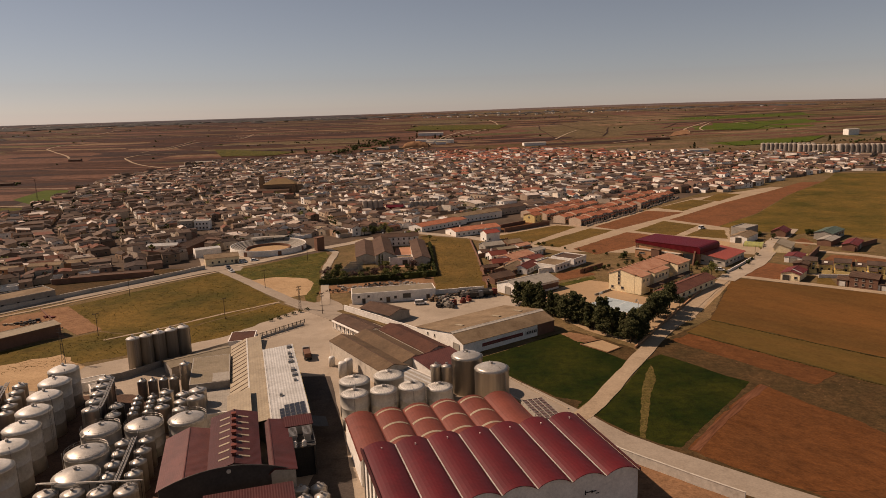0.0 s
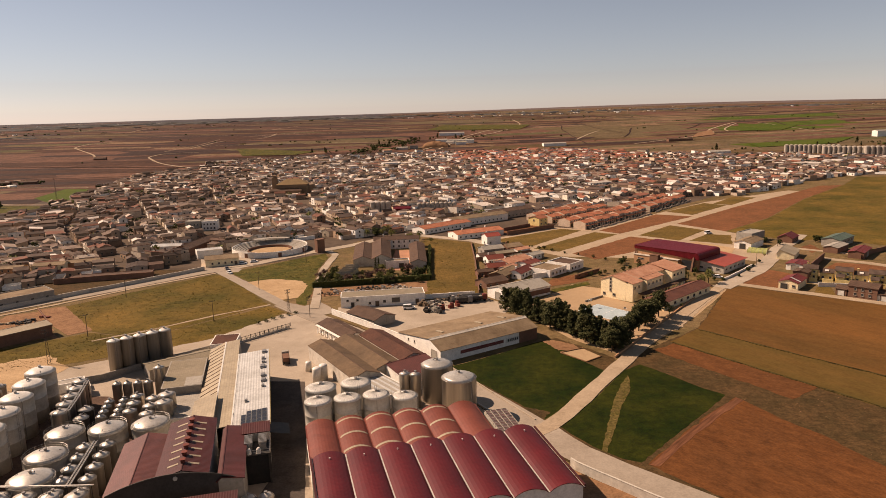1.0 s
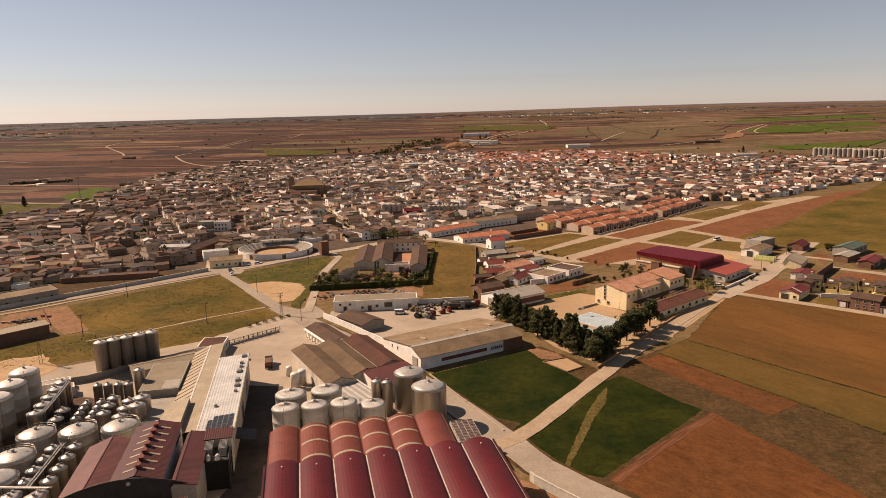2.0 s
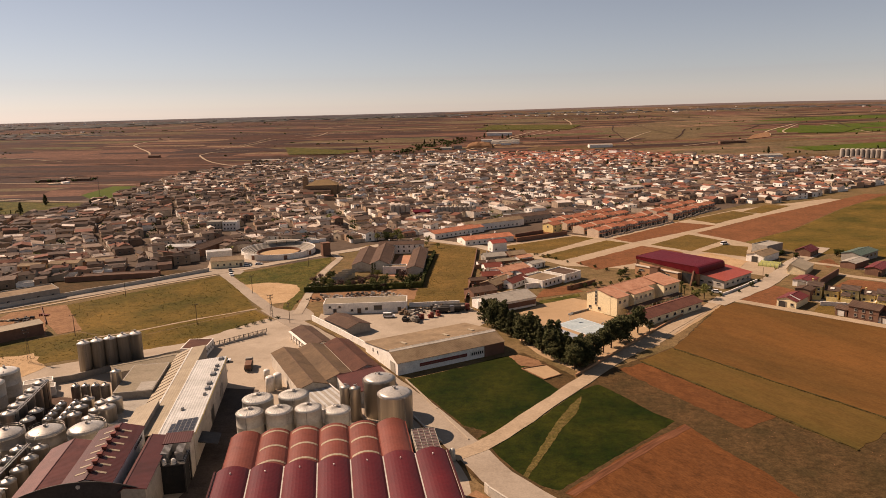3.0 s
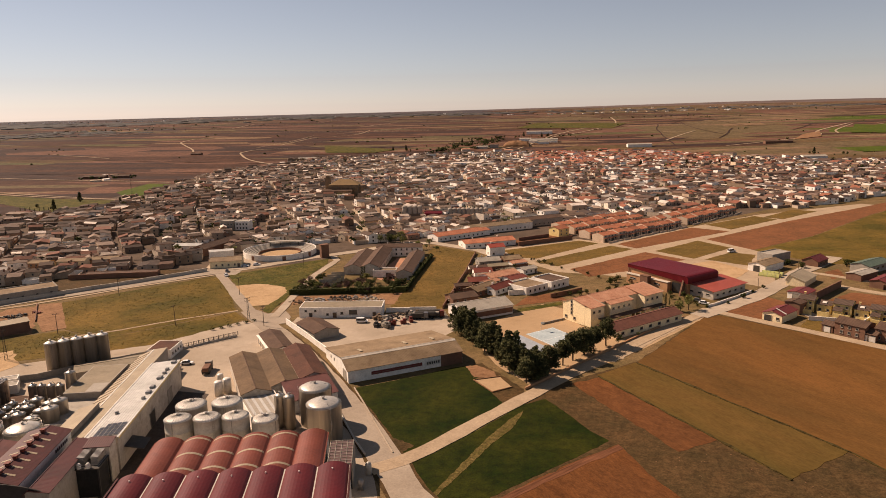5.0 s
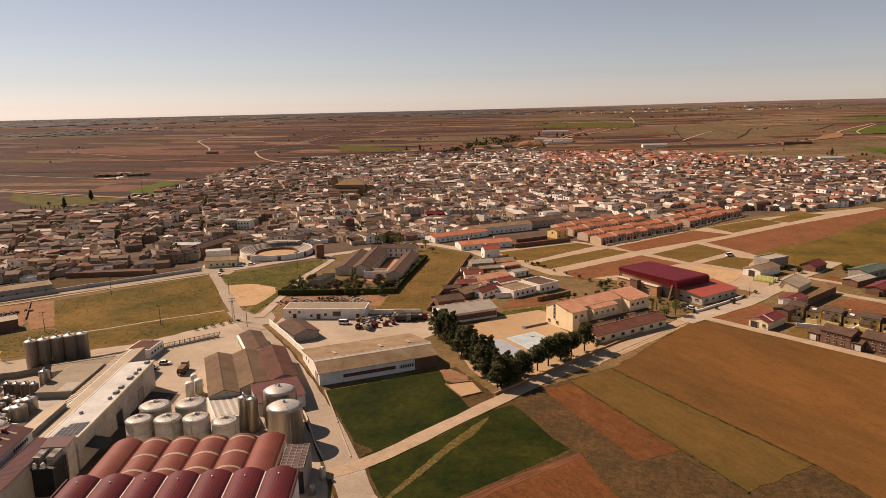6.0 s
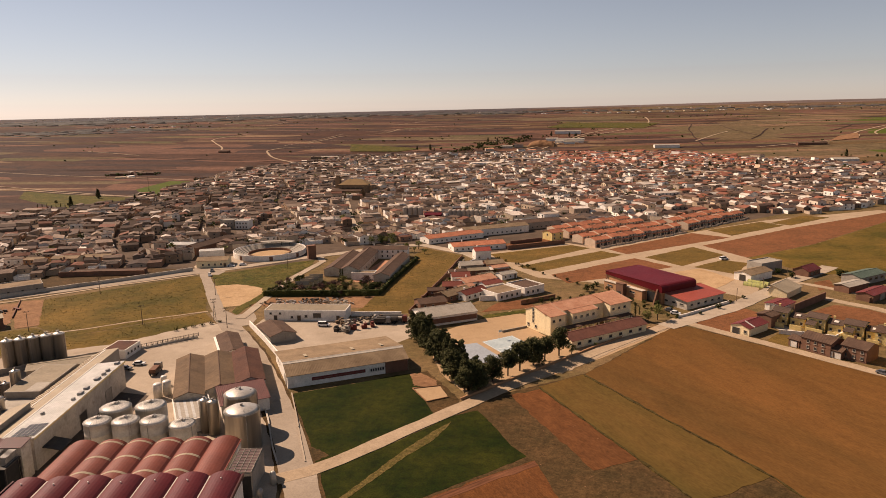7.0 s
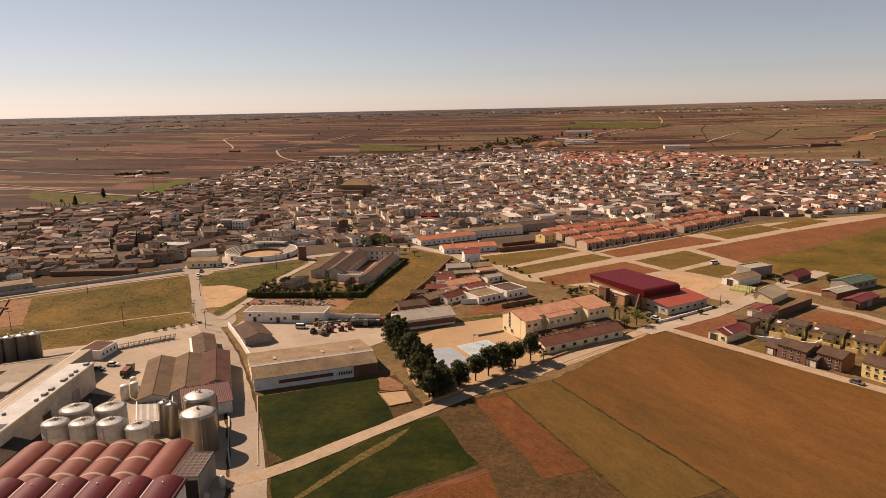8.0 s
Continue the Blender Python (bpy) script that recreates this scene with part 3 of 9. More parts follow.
patch("bare_patch", [(25.3, 175.6), (27.4, 177.2), (29.8, 176.3), (33.4, 174.0), (32.0, 171.2), (30.2, 169.4)], 0.075, WEEDS, "trampled brown corner of the wheat", step=1.0, off=0.5)
patch("bare_patch", [(36.4, 230.9), (39.5, 232.5), (46.5, 227.7), (48.1, 222.7), (43.8, 222.0), (40.6, 221.6), (39.0, 225.5)], 0.075, CLAY, "bare brown earth by the pines", step=1.0, off=0.5)
patch("worn_track", [(42.6, 151.5), (43.9, 156.3), (47.4, 168.3), (51.0, 181.0), (55.7, 193.5), (58.6, 199.5), (58.4, 195.7), (56.8, 187.7), (52.8, 178.6), (49.3, 167.4), (45.7, 156.7), (43.8, 151.0)], 0.085, WORN, "dry worn track through the wheat", step=1.3, off=0.2)
patch("gravel_verge", [(80, 241), (92, 260.5), (105, 280), (116, 295.5), (121, 299), (110, 281.5), (101.3, 268.6), (92.6, 253.5), (85, 242)], 0.095, TRACK, "pale gravel verge between the track and the stubble", step=2, off=0.5)
for line, w in (([(7.0, 206.6), (13.8, 195.0), (24.6, 176.8), (30.0, 168.9)], 1.5), ([(30.6, 169.2), (33.2, 172.0), (41.0, 182.2), (52.6, 203.0)], 1.1), ([(34.0, 163.0), (40.1, 172.9), (48.0, 184.6), (58.4, 203.1)], 0.9), ([(34.2, 161.8), (38.8, 156.0), (45.0, 151.0), (51.0, 148.0)], 1.0)):
    strip("field_margin", line, w, 0.02, TRODDEN, "dry yellowed edge of the wheat", "verge", 1.5, 0.4)
# west of the road
patch("field", [(-163, 282.5), (-118.5, 339.5), (-104.5, 330), (-74, 281.5), (-108, 239), (-131, 247)], 0.05, MEADOW, "olive meadow of dry grass", category="field")
patch("field", [(-73, 279.5), (-63.5, 270.5), (-70, 257), (-82, 237), (-96, 227), (-150, 196), (-168, 215), (-131, 246), (-108, 238.5)], 0.04, MEADOW, "olive meadow behind the tanks", category="field")
strip("footpath", [(-125, 236), (-107.4, 250), (-92, 265.8), (-73, 281.5)], 1.3, 0.09, TRACK, "pale trodden path across the meadow", "path", 4)
patch("bare_patch", [(-160, 205), (-132, 222), (-118, 210), (-122, 190), (-150, 185)], 0.08, SAND, "bare sandy ground with tufts of grass", step=3, off=1.0)
patch("sandy_pad", [(-180, 270), (-170, 276), (-152, 255), (-140, 240), (-160, 236), (-176, 250)], 0.07, CLAY, "bare sandy pad with scrap beside the barn", step=3, off=0.6)
patch("dirt_ramp", [(-172, 278.5), (-163, 283), (-132, 249), (-138, 243), (-151, 254.5)], 0.1, CLAY, "bare brown earth ramp", step=3)
patch("sandy_lot", [(-96.5, 322.0), (-88.2, 326.5), (-81.0, 327.0), (-69.6, 322.4), (-64.6, 313.3), (-63.6, 301.4), (-63.8, 292.3), (-70.3, 289.0), (-77.8, 297.5)], 0.09, SAND, "bare sandy lot by the junction", step=2, off=0.4)
patch("field", [(-111.8, 344.3), (-100.3, 355.9), (-80.4, 381.3), (-72.5, 387.8), (-68.5, 375.6), (-67.6, 346), (-63.0, 319), (-60.0, 302), (-57.5, 279.6), (-62.1, 283.0), (-64.4, 290.4), (-64.4, 301), (-66.1, 313.3), (-70.6, 321.6), (-81.0, 325.6), (-95.0, 322.6), (-102.2, 329.7)], 0.06, LAWN, "rough green grass by the bullring", category="field", step=2, off=0.4)
patch("field", [(-19, 432), (10, 413), (14.5, 297), (-8.5, 293), (-9.5, 325), (-18.5, 398)], 0.05, GRASS_DRY, "dry grass paddock", category="field")
patch("scrap_yard", [(-60, 293), (-8, 300), (-9.5, 319), (-58, 307)], 0.06, CLAY, "bare brown ground under the scrap heaps", category="yard", step=2, off=0.4)
patch("bare_patch", [(44.2, 303.7), (48.2, 319.5), (60, 327.8), (66.2, 316.6)], 0.06, BROWN_SOIL, "bare reddish earth behind the playground", step=2, off=0.3)
patch("grass_strip", [(47.0, 294.5), (64.5, 308.5), (64.1, 313.5), (46.3, 300.2)], 0.065, LAWN, "narrow strip of green grass behind the playground", category="grass", step=2, off=0.3)
# paved yards and streets
patch("pavement", [(-170, 120), (40, 112), (31, 150), (4, 206.5), (-24, 238), (-48, 262), (-63, 268), (-72, 254), (-98, 224), (-128, 203), (-150, 160)], 0.02, DUST, "dusty concrete yard of the works", category="yard")
patch("bare_yard", [(36.5, 143), (56, 124), (50, 112), (30, 112), (28, 138), (33, 146)], 0.06, CLAY, "bare orange-brown strip beside the warehouse", category="yard", step=3)
patch("headland", [(52.4, 146.4), (63.4, 160.1), (73.7, 172.2), (84.2, 183.0), (85.4, 180.8), (75.5, 170.8), (65.2, 158.8), (54.5, 145.6)], 0.075, RED_HEADLAND, "furrowed red headland along the wheat", category="field", step=3)
# The lane's outline follows paving and hall shadow together.
patch("asphalt_lane", [(-33, 112), (-18, 112), (-21.5, 132), (-29, 164), (-37.3, 196.3), (-48.6, 196.8), (-35, 151), (-31, 140)], 0.06, ASPHALT, "asphalt lane between the halls, darkened for their shadow", category="yard", step=3, off=0.15)
patch("pavement", [(-130, 118), (-62, 118), (-58, 150), (-66, 170), (-92, 186), (-125, 186)], 0.05, TANK_YARD, "mottled dark brown paving under the tanks", category="yard")
patch("pavement", [(-41.5, 264.5), (-11.5, 233.5), (22, 259), (29, 275), (14.5, 291), (-8.5, 285), (-43, 276)], 0.04, DUST, "dusty gravel yard", category="yard")
patch("schoolyard", [(30, 268), (40, 284), (56.5, 309), (68, 301), (72, 282), (84, 268), (110, 292), (122, 300), (118, 292), (96, 258), (62, 214), (46, 234)], 0.04, YARD_SAND, "sandy school playground", category="yard")
patch("court", [(52.9, 266.9), (62.5, 276.4), (75.5, 262), (65.9, 252.5)], 0.09, BLUE_COURT, "pale blue concrete sports court", step=50, category="court")
patch("court", [(41.9, 259.6), (51.2, 265.4), (64.1, 250.9), (55.0, 242.8)], 0.09, GREY_COURT, "grey-blue concrete sports court", step=50, category="court")
patch("town_ground", [(-330, 250), (-215, 290), (-190, 305), (-133, 356), (-118, 346), (-74, 385), (-60, 425), (-22, 436), (14, 418), (60, 440), (85, 452), (205, 592), (290, 682),
                      (390, 745), (600, 760), (690, 900), (700, 985), (-400, 985), (-410, 850), (-425, 700), (-395, 560), (-430, 500), (-410, 350)], 0.02, STREET, "dusty streets of the town", step=40, category="ground")

# roads
strip("verge", [(95, 98), (63, 127.5), (55.5, 134.2), (45.2, 143.6), (37.3, 152), (31, 162), (14, 187.5), (-2, 208.5), (-25, 237), (-44, 257)], 10.0, 0.06, WEEDS, "dusty brown verge beside the road", "verge", 3, 0.3)
strip("road", [(95, 98), (63, 127.5), (55.5, 134.2), (45.2, 143.6), (37.3, 152), (31, 162), (14, 187.5), (-2, 208.5), (-25, 237), (-44, 257), (-59, 272.5)], 8.2, 0.10, ROAD, "dusty grey asphalt road", step=5)
strip("road", [(-55, 268), (-66.6, 280.6), (-77.5, 294.0), (-89.2, 308.9), (-102.1, 325.5), (-112, 338), (-122, 352), (-135, 376)], 5.2, 0.10, ROAD, "narrow asphalt road to the bullring", step=5)
patch("junction", [(-52, 262), (-62, 270), (-71, 280), (-66, 284), (-58, 279), (-52, 284), (-46, 276), (-44, 268)], 0.09, ROAD, "dusty asphalt junction", step=4, category="road")
patch("junction", [(-130.4, 358.9), (-119.9, 357.9), (-108.6, 351.5), (-108.0, 343.9), (-118.6, 342.6), (-129.6, 348.6)], 0.09, ROAD, "asphalt junction before the bullring", step=4, category="road")
strip("dirt_track", [(26, 160), (32.1, 165.5), (36.9, 172.3), (46.3, 187.9), (57.1, 206.3), (60.4, 211.6), (67.6, 223.9), (79.2, 241.4), (92.4, 261.4), (105.4, 281.0), (116, 296), (124, 307)], 4.8, 0.13, TRACK, "pale gravel track beside the pines", step=5)
strip("road", [(121, 309), (129.5, 303.9), (142.3, 293.9), (161.8, 279.7), (176.5, 268.2), (190, 258.8), (220, 234), (280, 186)], 4.6, 0.11, TRACK, "pale concrete road by the houses", step=5)
strip("road", [(119, 299), (122.7, 303.3), (147.1, 331.5), (166.6, 362.2), (176, 380), (190, 398), (205, 420)], 8.0, 0.12, DUST, "pale concrete street", step=5)
strip("road", [(-240, 222), (-210, 250), (-182, 283), (-160, 306), (-128, 342), (-116, 352)], 7.0, 0.11, ROAD, "asphalt road along the white wall", step=5)
strip("verge", [(-205, 248), (-176, 277), (-148, 312), (-119, 342)], 2.0, 0.09, TRACK, "pale gravel verge", "verge", 5)
strip("road", [(-120, 356), (-103, 366), (-84, 389.5), (-62, 410), (-42, 436), (-22, 440), (11, 420), (24, 404), (33, 398)], 7.0, 0.12, DUST, "pale street past the bullring", step=5)
strip("road", [(-52.8, 274.7), (-54.5, 285.9), (-57.8, 302.6), (-60.7, 319.5), (-64.7, 346.5), (-65.3, 364.3), (-66, 384.3), (-72, 394)], 3.8, 0.105, DUST, "narrow street beside the farm", step=5)
patch("forecourt", [(-118, 346), (-133, 358), (-142, 380), (-122, 392), (-110, 372), (-100, 364)], 0.08, DUST, "paved square before the bullring", category="yard")
# housing plots on their pale, unfinished streets
patch("unfinished_streets", [(22, 424), (31, 400), (60, 369), (96, 362), (118, 384), (127, 376), (143, 358), (158, 346), (165, 378), (158, 394), (171, 428), (151, 468), (215, 540), (296, 627), (288, 633), (196, 569), (143, 512), (86, 450), (66, 462)], 0.045, TRACK, "pale unfinished streets between empty plots", category="street", step=4, off=0.25)
for k, (pts, material, label) in enumerate([
    ([(27, 421.1), (67, 453.4), (78, 446.2), (46.8, 402.5), (36, 404.5)], GRASS_DRY, "empty grassy building plot"),
    ([(48.1, 393.3), (86.2, 438.4), (98, 430), (60.1, 384.4)], GRASS_DRY, "empty weedy building plot"),
    ([(68, 377.4), (105.7, 421), (124, 404), (95.1, 377.3), (76.9, 363)], BROWN_SOIL, "empty plot of reddish soil"),
    ([(94, 448.2), (141.3, 506.5), (162, 494.7), (104, 437)], BROWN_SOIL, "bare brown building plot"),
    ([(114.4, 428.2), (139.8, 459), (154, 440.2), (131.5, 411)], GRASS_DRY, "empty grassy building plot"),
    ([(138.5, 407.7), (153.6, 425.3), (164, 420.7), (156.4, 396)], GRASS_DRY, "empty plot with short grass"),
    ([(155.9, 523.6), (192.7, 561), (203.5, 547.1), (168, 506)], GRASS_DRY, "empty grassy plot by the terraces"),
    ([(200.5, 559.3), (227.1, 595), (242, 589.2), (211.5, 552)], GRASS_DRY, "empty plot of dry grass"),
    ([(132.6, 306.9), (149.5, 331.8), (159, 318.4), (141.9, 299)], BROWN_SOIL, "bare brown corner plot"),
    ([(128, 392.1), (140.1, 402), (152.3, 382.3), (142.3, 363), (133, 372)], SAND, "bare churned sandy plot"),

]):
    cx, cy = sum(q[0] for q in pts) / len(pts), sum(q[1] for q in pts) / len(pts)
    pts = [(cx + (q[0] - cx) * 1.05, cy + (q[1] - cy) * 1.05) for q in pts]
    pts = [(cx + (x - cx) * (1 + 1.3 / math.dist((x, y), (cx, cy))), cy + (y - cy) * (1 + 1.3 / math.dist((x, y), (cx, cy)))) for x, y in pts]
    patch("building_plot", pts, 0.06 + 0.005 * k, material, label, step=3, off=0.35, category="plot")
strip("street", [(-172, 665), (-137, 590), (-113, 537), (-90, 494), (-72, 452)], 5.0, 0.10, DUST, "pale street into the old town", step=6)
strip("street", [(-186, 372), (-204, 413), (-235, 485), (-262, 560)], 5.0, 0.10, STREET, "narrow town street", step=6)
strip("street", [(-152, 384), (-164, 435), (-163, 461), (-172, 520)], 4.5, 0.10, STREET, "narrow town street", step=6)
patch("field", [(146, 467), (163.7, 486.5), (209.4, 539), (284, 614.5), (330, 664), (350, 664), (277, 577), (210.6, 482.7), (167, 436)], 0.055, BROWN_SOIL, "reddish ploughed field by the town", category="field")
patch("field", [(167.6, 435.4), (173, 428.6), (196.9, 399.5), (208.8, 407), (250, 372), (420, 420), (560, 560), (560, 700), (400, 735), (351, 664), (277.8, 576.5), (211.2, 482.2)], 0.05, MEADOW, "broad olive field beside the town", category="field")
patch("field", [(250, 371), (300, 300), (520, 380), (600, 520), (562, 556), (424, 418)], 0.05, STUBBLE, "brown stubble field", category="field")
patch("field", [(150, 330), (170, 320), (204, 352), (250, 370), (230, 385), (196, 398)], 0.03, EARTH, "bare earth among the houses", category="ground")
patch("field", [(175.8, 329.8), (189, 344), (200, 340), (209, 331), (208.6, 326.3), (192.9, 314.5), (182.2, 320)], 0.05, BROWN_SOIL, "bare red earth behind the houses", category="field")
patch("field", [(188.5, 367.8), (189.3, 383.2), (197.9, 390.5), (196.5, 376)], 0.055, BROWN_SOIL, "bare reddish yard by the sheds", category="field")
patch("garden", [(150.5, 283.5), (159.6, 300), (164.5, 298.8), (160.1, 284.5)], 0.055, GRASS_DRY, "rough grass beside the brick houses", category="garden", step=2)
patch("yard", [(158.5, 307.2), (162.5, 300.6), (166.6, 302.4), (163, 311.9)], 0.06, DUST, "pale paved yard behind the bungalow", category="yard", step=2)
strip("road", [(186.6, 355.1), (193.9, 348.0), (203.0, 341.8), (212, 331), (240, 304)], 5.0, 0.10, TRACK, "pale concrete lane behind the houses", step=5)
strip("road", [(176, 377), (184, 380), (196, 371), (206, 363)], 4.0, 0.10, TRACK, "pale concrete lane by the sheds", step=5)
for line in ([(92.3, 241.5), (139.5, 187.5), (176, 128)], [(79.5, 228.5), (109, 189.5), (122, 172)]):
    strip("field_edge", line, 0.5, 0.1, BANK, "dry weedy bank between two fields", "verge", 2.5, 0.35)
patch("field", [(-385, 640), (-445, 700), (-465, 790), (-432, 785), (-412, 738)], 0.06, GREEN_CROP, "bright green field at the town's edge", category="field")
patch("field", [(-372, 575), (-404, 550), (-520, 612), (-570, 668), (-480, 645), (-390, 632)], 0.05, LAWN, "olive-green field at the town's edge", category="field")
patch("field", [(640, 1000), (700, 1100), (900, 1060), (860, 980)], 0.3, LAWN, "green field beyond the silos", category="field")


def field_lines():
    """Narrow pale paths and dark banks between the far parcels."""
    rng = random.Random(41)
    pale, dark = Shape(), Shape()
    for i in range(110):
        a, r = rng.uniform(-0.9, 0.7), rng.uniform(1250, 3800)
        x, y = 60 + r * math.sin(a), 10 + r * math.cos(a)
        turn = radians(8 + rng.choice((0, 0, 0, 90, 55)) + rng.uniform(-9, 9))
        n, step, w = rng.randint(4, 16), 45.0, rng.uniform(0.9, 2.2)
        pts = []
        for k in range(n):
            pts.append((x, y))
            turn += rng.uniform(-0.09, 0.09)
            x, y = x + step * math.cos(turn), y + step * math.sin(turn)
        s = pale if rng.random() < 0.3 else dark
        for (ax, ay), (bx, by) in zip(pts, pts[1:]):
            if math.hypot(bx - 60, by - 10) > 4700:
                continue
            d = math.dist((ax, ay), (bx, by))
            ux, uy = -(by - ay) / d * w, (bx - ax) / d * w
            s.add([(ax + ux, ay + uy, rise(ax, ay) + 0.5), (ax - ux, ay - uy, rise(ax, ay) + 0.5), (bx - ux, by - uy, rise(bx, by) + 0.5), (bx + ux, by + uy, rise(bx, by) + 0.5)], [(0, 1, 2, 3)])
    single("field_paths", pale, TRACK, "narrow pale paths between the far fields", "paths", kind="stuff")
    single("field_banks", dark, FIELDS[6], "dark banks between the far fields", "banks", kind="stuff")


field_lines()
# far tracks and greener fields
strip("country_track", [(-680, 690), (-565, 671), (-479, 649), (-387, 636)], 3.0, 0.3, TRACK, "pale dirt track at the town's edge", "track", 20, 0.5)
strip("country_track", [(-900, 860), (-671, 831), (-541, 821), (-442, 799)], 3.0, 0.3, TRACK, "pale dirt track at the town's edge", "track", 20, 0.5)
for line, w in [([(-400, 1040), (-435, 1059), (-501, 1121), (-565, 1215), (-574, 1246), (-567, 1290), (-515, 1314)], 8), ([(-563, 1385), (-566, 1436), (-567, 1587), (-531, 1618), (-498, 1688), (-514, 1838)], 7),
                ([(-674, 1233), (-708, 1287), (-808, 1410), (-833, 1451), (-849, 1530), (-836, 1602)], 8), ([(-764, 1111), (-832, 1131), (-917, 1155)], 7), ([(-700, 720), (-633, 703), (-543, 675), (-439, 647), (-388, 639)], 6),
                ([(300, 1310), (408, 1395), (475, 1451), (505, 1509), (521, 1584), (631, 1772), (646, 1788)], 11), ([(540, 1520), (560, 1600), (640, 1760)], 8), ([(-17, 1592), (53, 1818), (130, 1992), (127, 2365)], 9), ([(212, 1440), (256, 1568), (293, 1660)], 9),
                ([(-60, 1300), (-40, 1420), (-17, 1592)], 8), ([(-1400, 1500), (-1100, 1750), (-900, 2300), (-600, 2600)], 6), ([(900, 2400), (1500, 2200), (2200, 2300)], 7)]:
    strip("country_track", eased(line), w * 0.42, 0.4, TRACK, "pale dirt track between the fields", "track", 30, 0.6)




def far_field(quad, material, label):
    """A four-cornered crop lying on the climbing land."""
    n, s = 10, Shape()
    a, b, c, d = quad
    pts = []
    for j in range(n + 1):
        for i in range(n + 1):
            u, v = i / n, j / n
            x = (a[0] * (1 - u) + b[0] * u) * (1 - v) + (d[0] * (1 - u) + c[0] * u) * v
            y = (a[1] * (1 - u) + b[1] * u) * (1 - v) + (d[1] * (1 - u) + c[1] * u) * v
            pts.append((x, y, rise(x, y) + 0.9))
    s.add(pts, [(j * (n + 1) + i, j * (n + 1) + i + 1, (j + 1) * (n + 1) + i + 1, (j + 1) * (n + 1) + i) for j in range(n) for i in range(n)])
    return single("field", s, material, label, "field", kind="structure")


far_field([(-406, 1236), (-313, 1241), (-286, 1303), (-465, 1381)], LAWN, "olive-green field behind the town")
far_field([(560, 1515), (640, 1500), (720, 1610), (640, 1745)], GREEN_CROP, "green field beside the far track")
far_field([(468, 1170), (600, 1190), (680, 1290), (478, 1240)], GREEN_CROP, "green field behind the town's edge")
far_field([(430, 1400), (490, 1450), (520, 1570), (470, 1500)], CLAY, "bare sandy ground by the far track")
far_field([(-120, 1850), (120, 1800), (160, 1990), (-90, 2080)], LAWN, "broad olive field on the plain")


# ---- building kit ----
SHARED = {}


def window_meshes(w, h):
    key = ("window", w, h)
    if key not in SHARED:
        a, b, c = w / 2, w / 2 - 0.1, w / 2 + 0.15
        y0, y1 = -0.12, 0.02
        f = Shape().add([(-a, y0, 0), (a, y0, 0), (a, y0, h), (-a, y0, h), (-b, y0, 0.1), (b, y0, 0.1), (b, y0, h - 0.1), (-b, y0, h - 0.1),
                         (-b, y1, 0.1), (b, y1, 0.1), (b, y1, h - 0.1), (-b, y1, h - 0.1), (-a, y1, 0), (a, y1, 0), (a, y1, h), (-a, y1, h),
                         (-c, -0.22, 0), (c, -0.22, 0), (-c, -0.22, -0.08), (c, -0.22, -0.08), (-c, y1, -0.08), (c, y1, -0.08), (-c, y1, 0), (c, y1, 0)],
                        [(0, 1, 5, 4), (1, 2, 6, 5), (2, 3, 7, 6), (3, 0, 4, 7), (4, 5, 9, 8), (5, 6, 10, 9), (6, 7, 11, 10), (7, 4, 8, 11), (1, 13, 14, 2), (2, 14, 15, 3), (3, 15, 12, 0),
                         (16, 17, 1, 0), (18, 19, 17, 16), (20, 21, 19, 18), (16, 0, 12, 22), (1, 17, 23, 13), (18, 16, 22, 20), (17, 19, 21, 23)])
        SHARED[key] = (f.mesh("window_frame", CONCRETE), Shape().box(0, 0.0, 0.08, w - 0.12, 0.1, h - 0.16).mesh("pane", GLASS))
    return SHARED[key]


SIDES = {"f": (0, -1, 0), "r": (1, 0, 90), "b": (0, 1, 180), "l": (-1, 0, 270)}


def put_on(parent, name, mesh, side, along, z, L, W, out=0.0):
    sx, sy, turn = SIDES[side]
    x, y = sx * (L / 2 + out), sy * (W / 2 + out)
    if sy:
        x = along
    else:
        y = along
    ob = part(name, mesh, None, parent)
    ob.matrix_basis = pose(x, y, z, 0, 0, turn)
    return ob


def openings(parent, L, W, windows=(), doors=()):
    """windows: (side, along, z, w, h); doors: (side, along, w, h, material)."""
    for side, along, z, w, h in windows:
        frame_mesh, pane = window_meshes(w, h)
        ob = put_on(parent, "window", frame_mesh, side, along, z, L, W)
        part("pane", pane, None, ob)
    for side, along, w, h, material in doors:
        key = ("door", w, h, material.name)
        if key not in SHARED:
            s = Shape().box(0, -0.04, 0, w, 0.1, h)
            u = [(-w / 2 - 0.14, 0), (-w / 2, 0), (-w / 2, h), (w / 2, h), (w / 2, 0), (w / 2 + 0.14, 0), (w / 2 + 0.14, h + 0.14), (-w / 2 - 0.14, h + 0.14)]
            SHARED[key + ("rim",)] = Shape().hexa([(a, 0.04, b) for a, b in u], [(a, -0.16, b) for a, b in u]).mesh("door_frame", CONCRETE)
            SHARED[key] = s.mesh("door", material)
        part("door_frame", SHARED[key + ("rim",)], None, put_on(parent, "door", SHARED[key], side, along, 0.05, L, W))


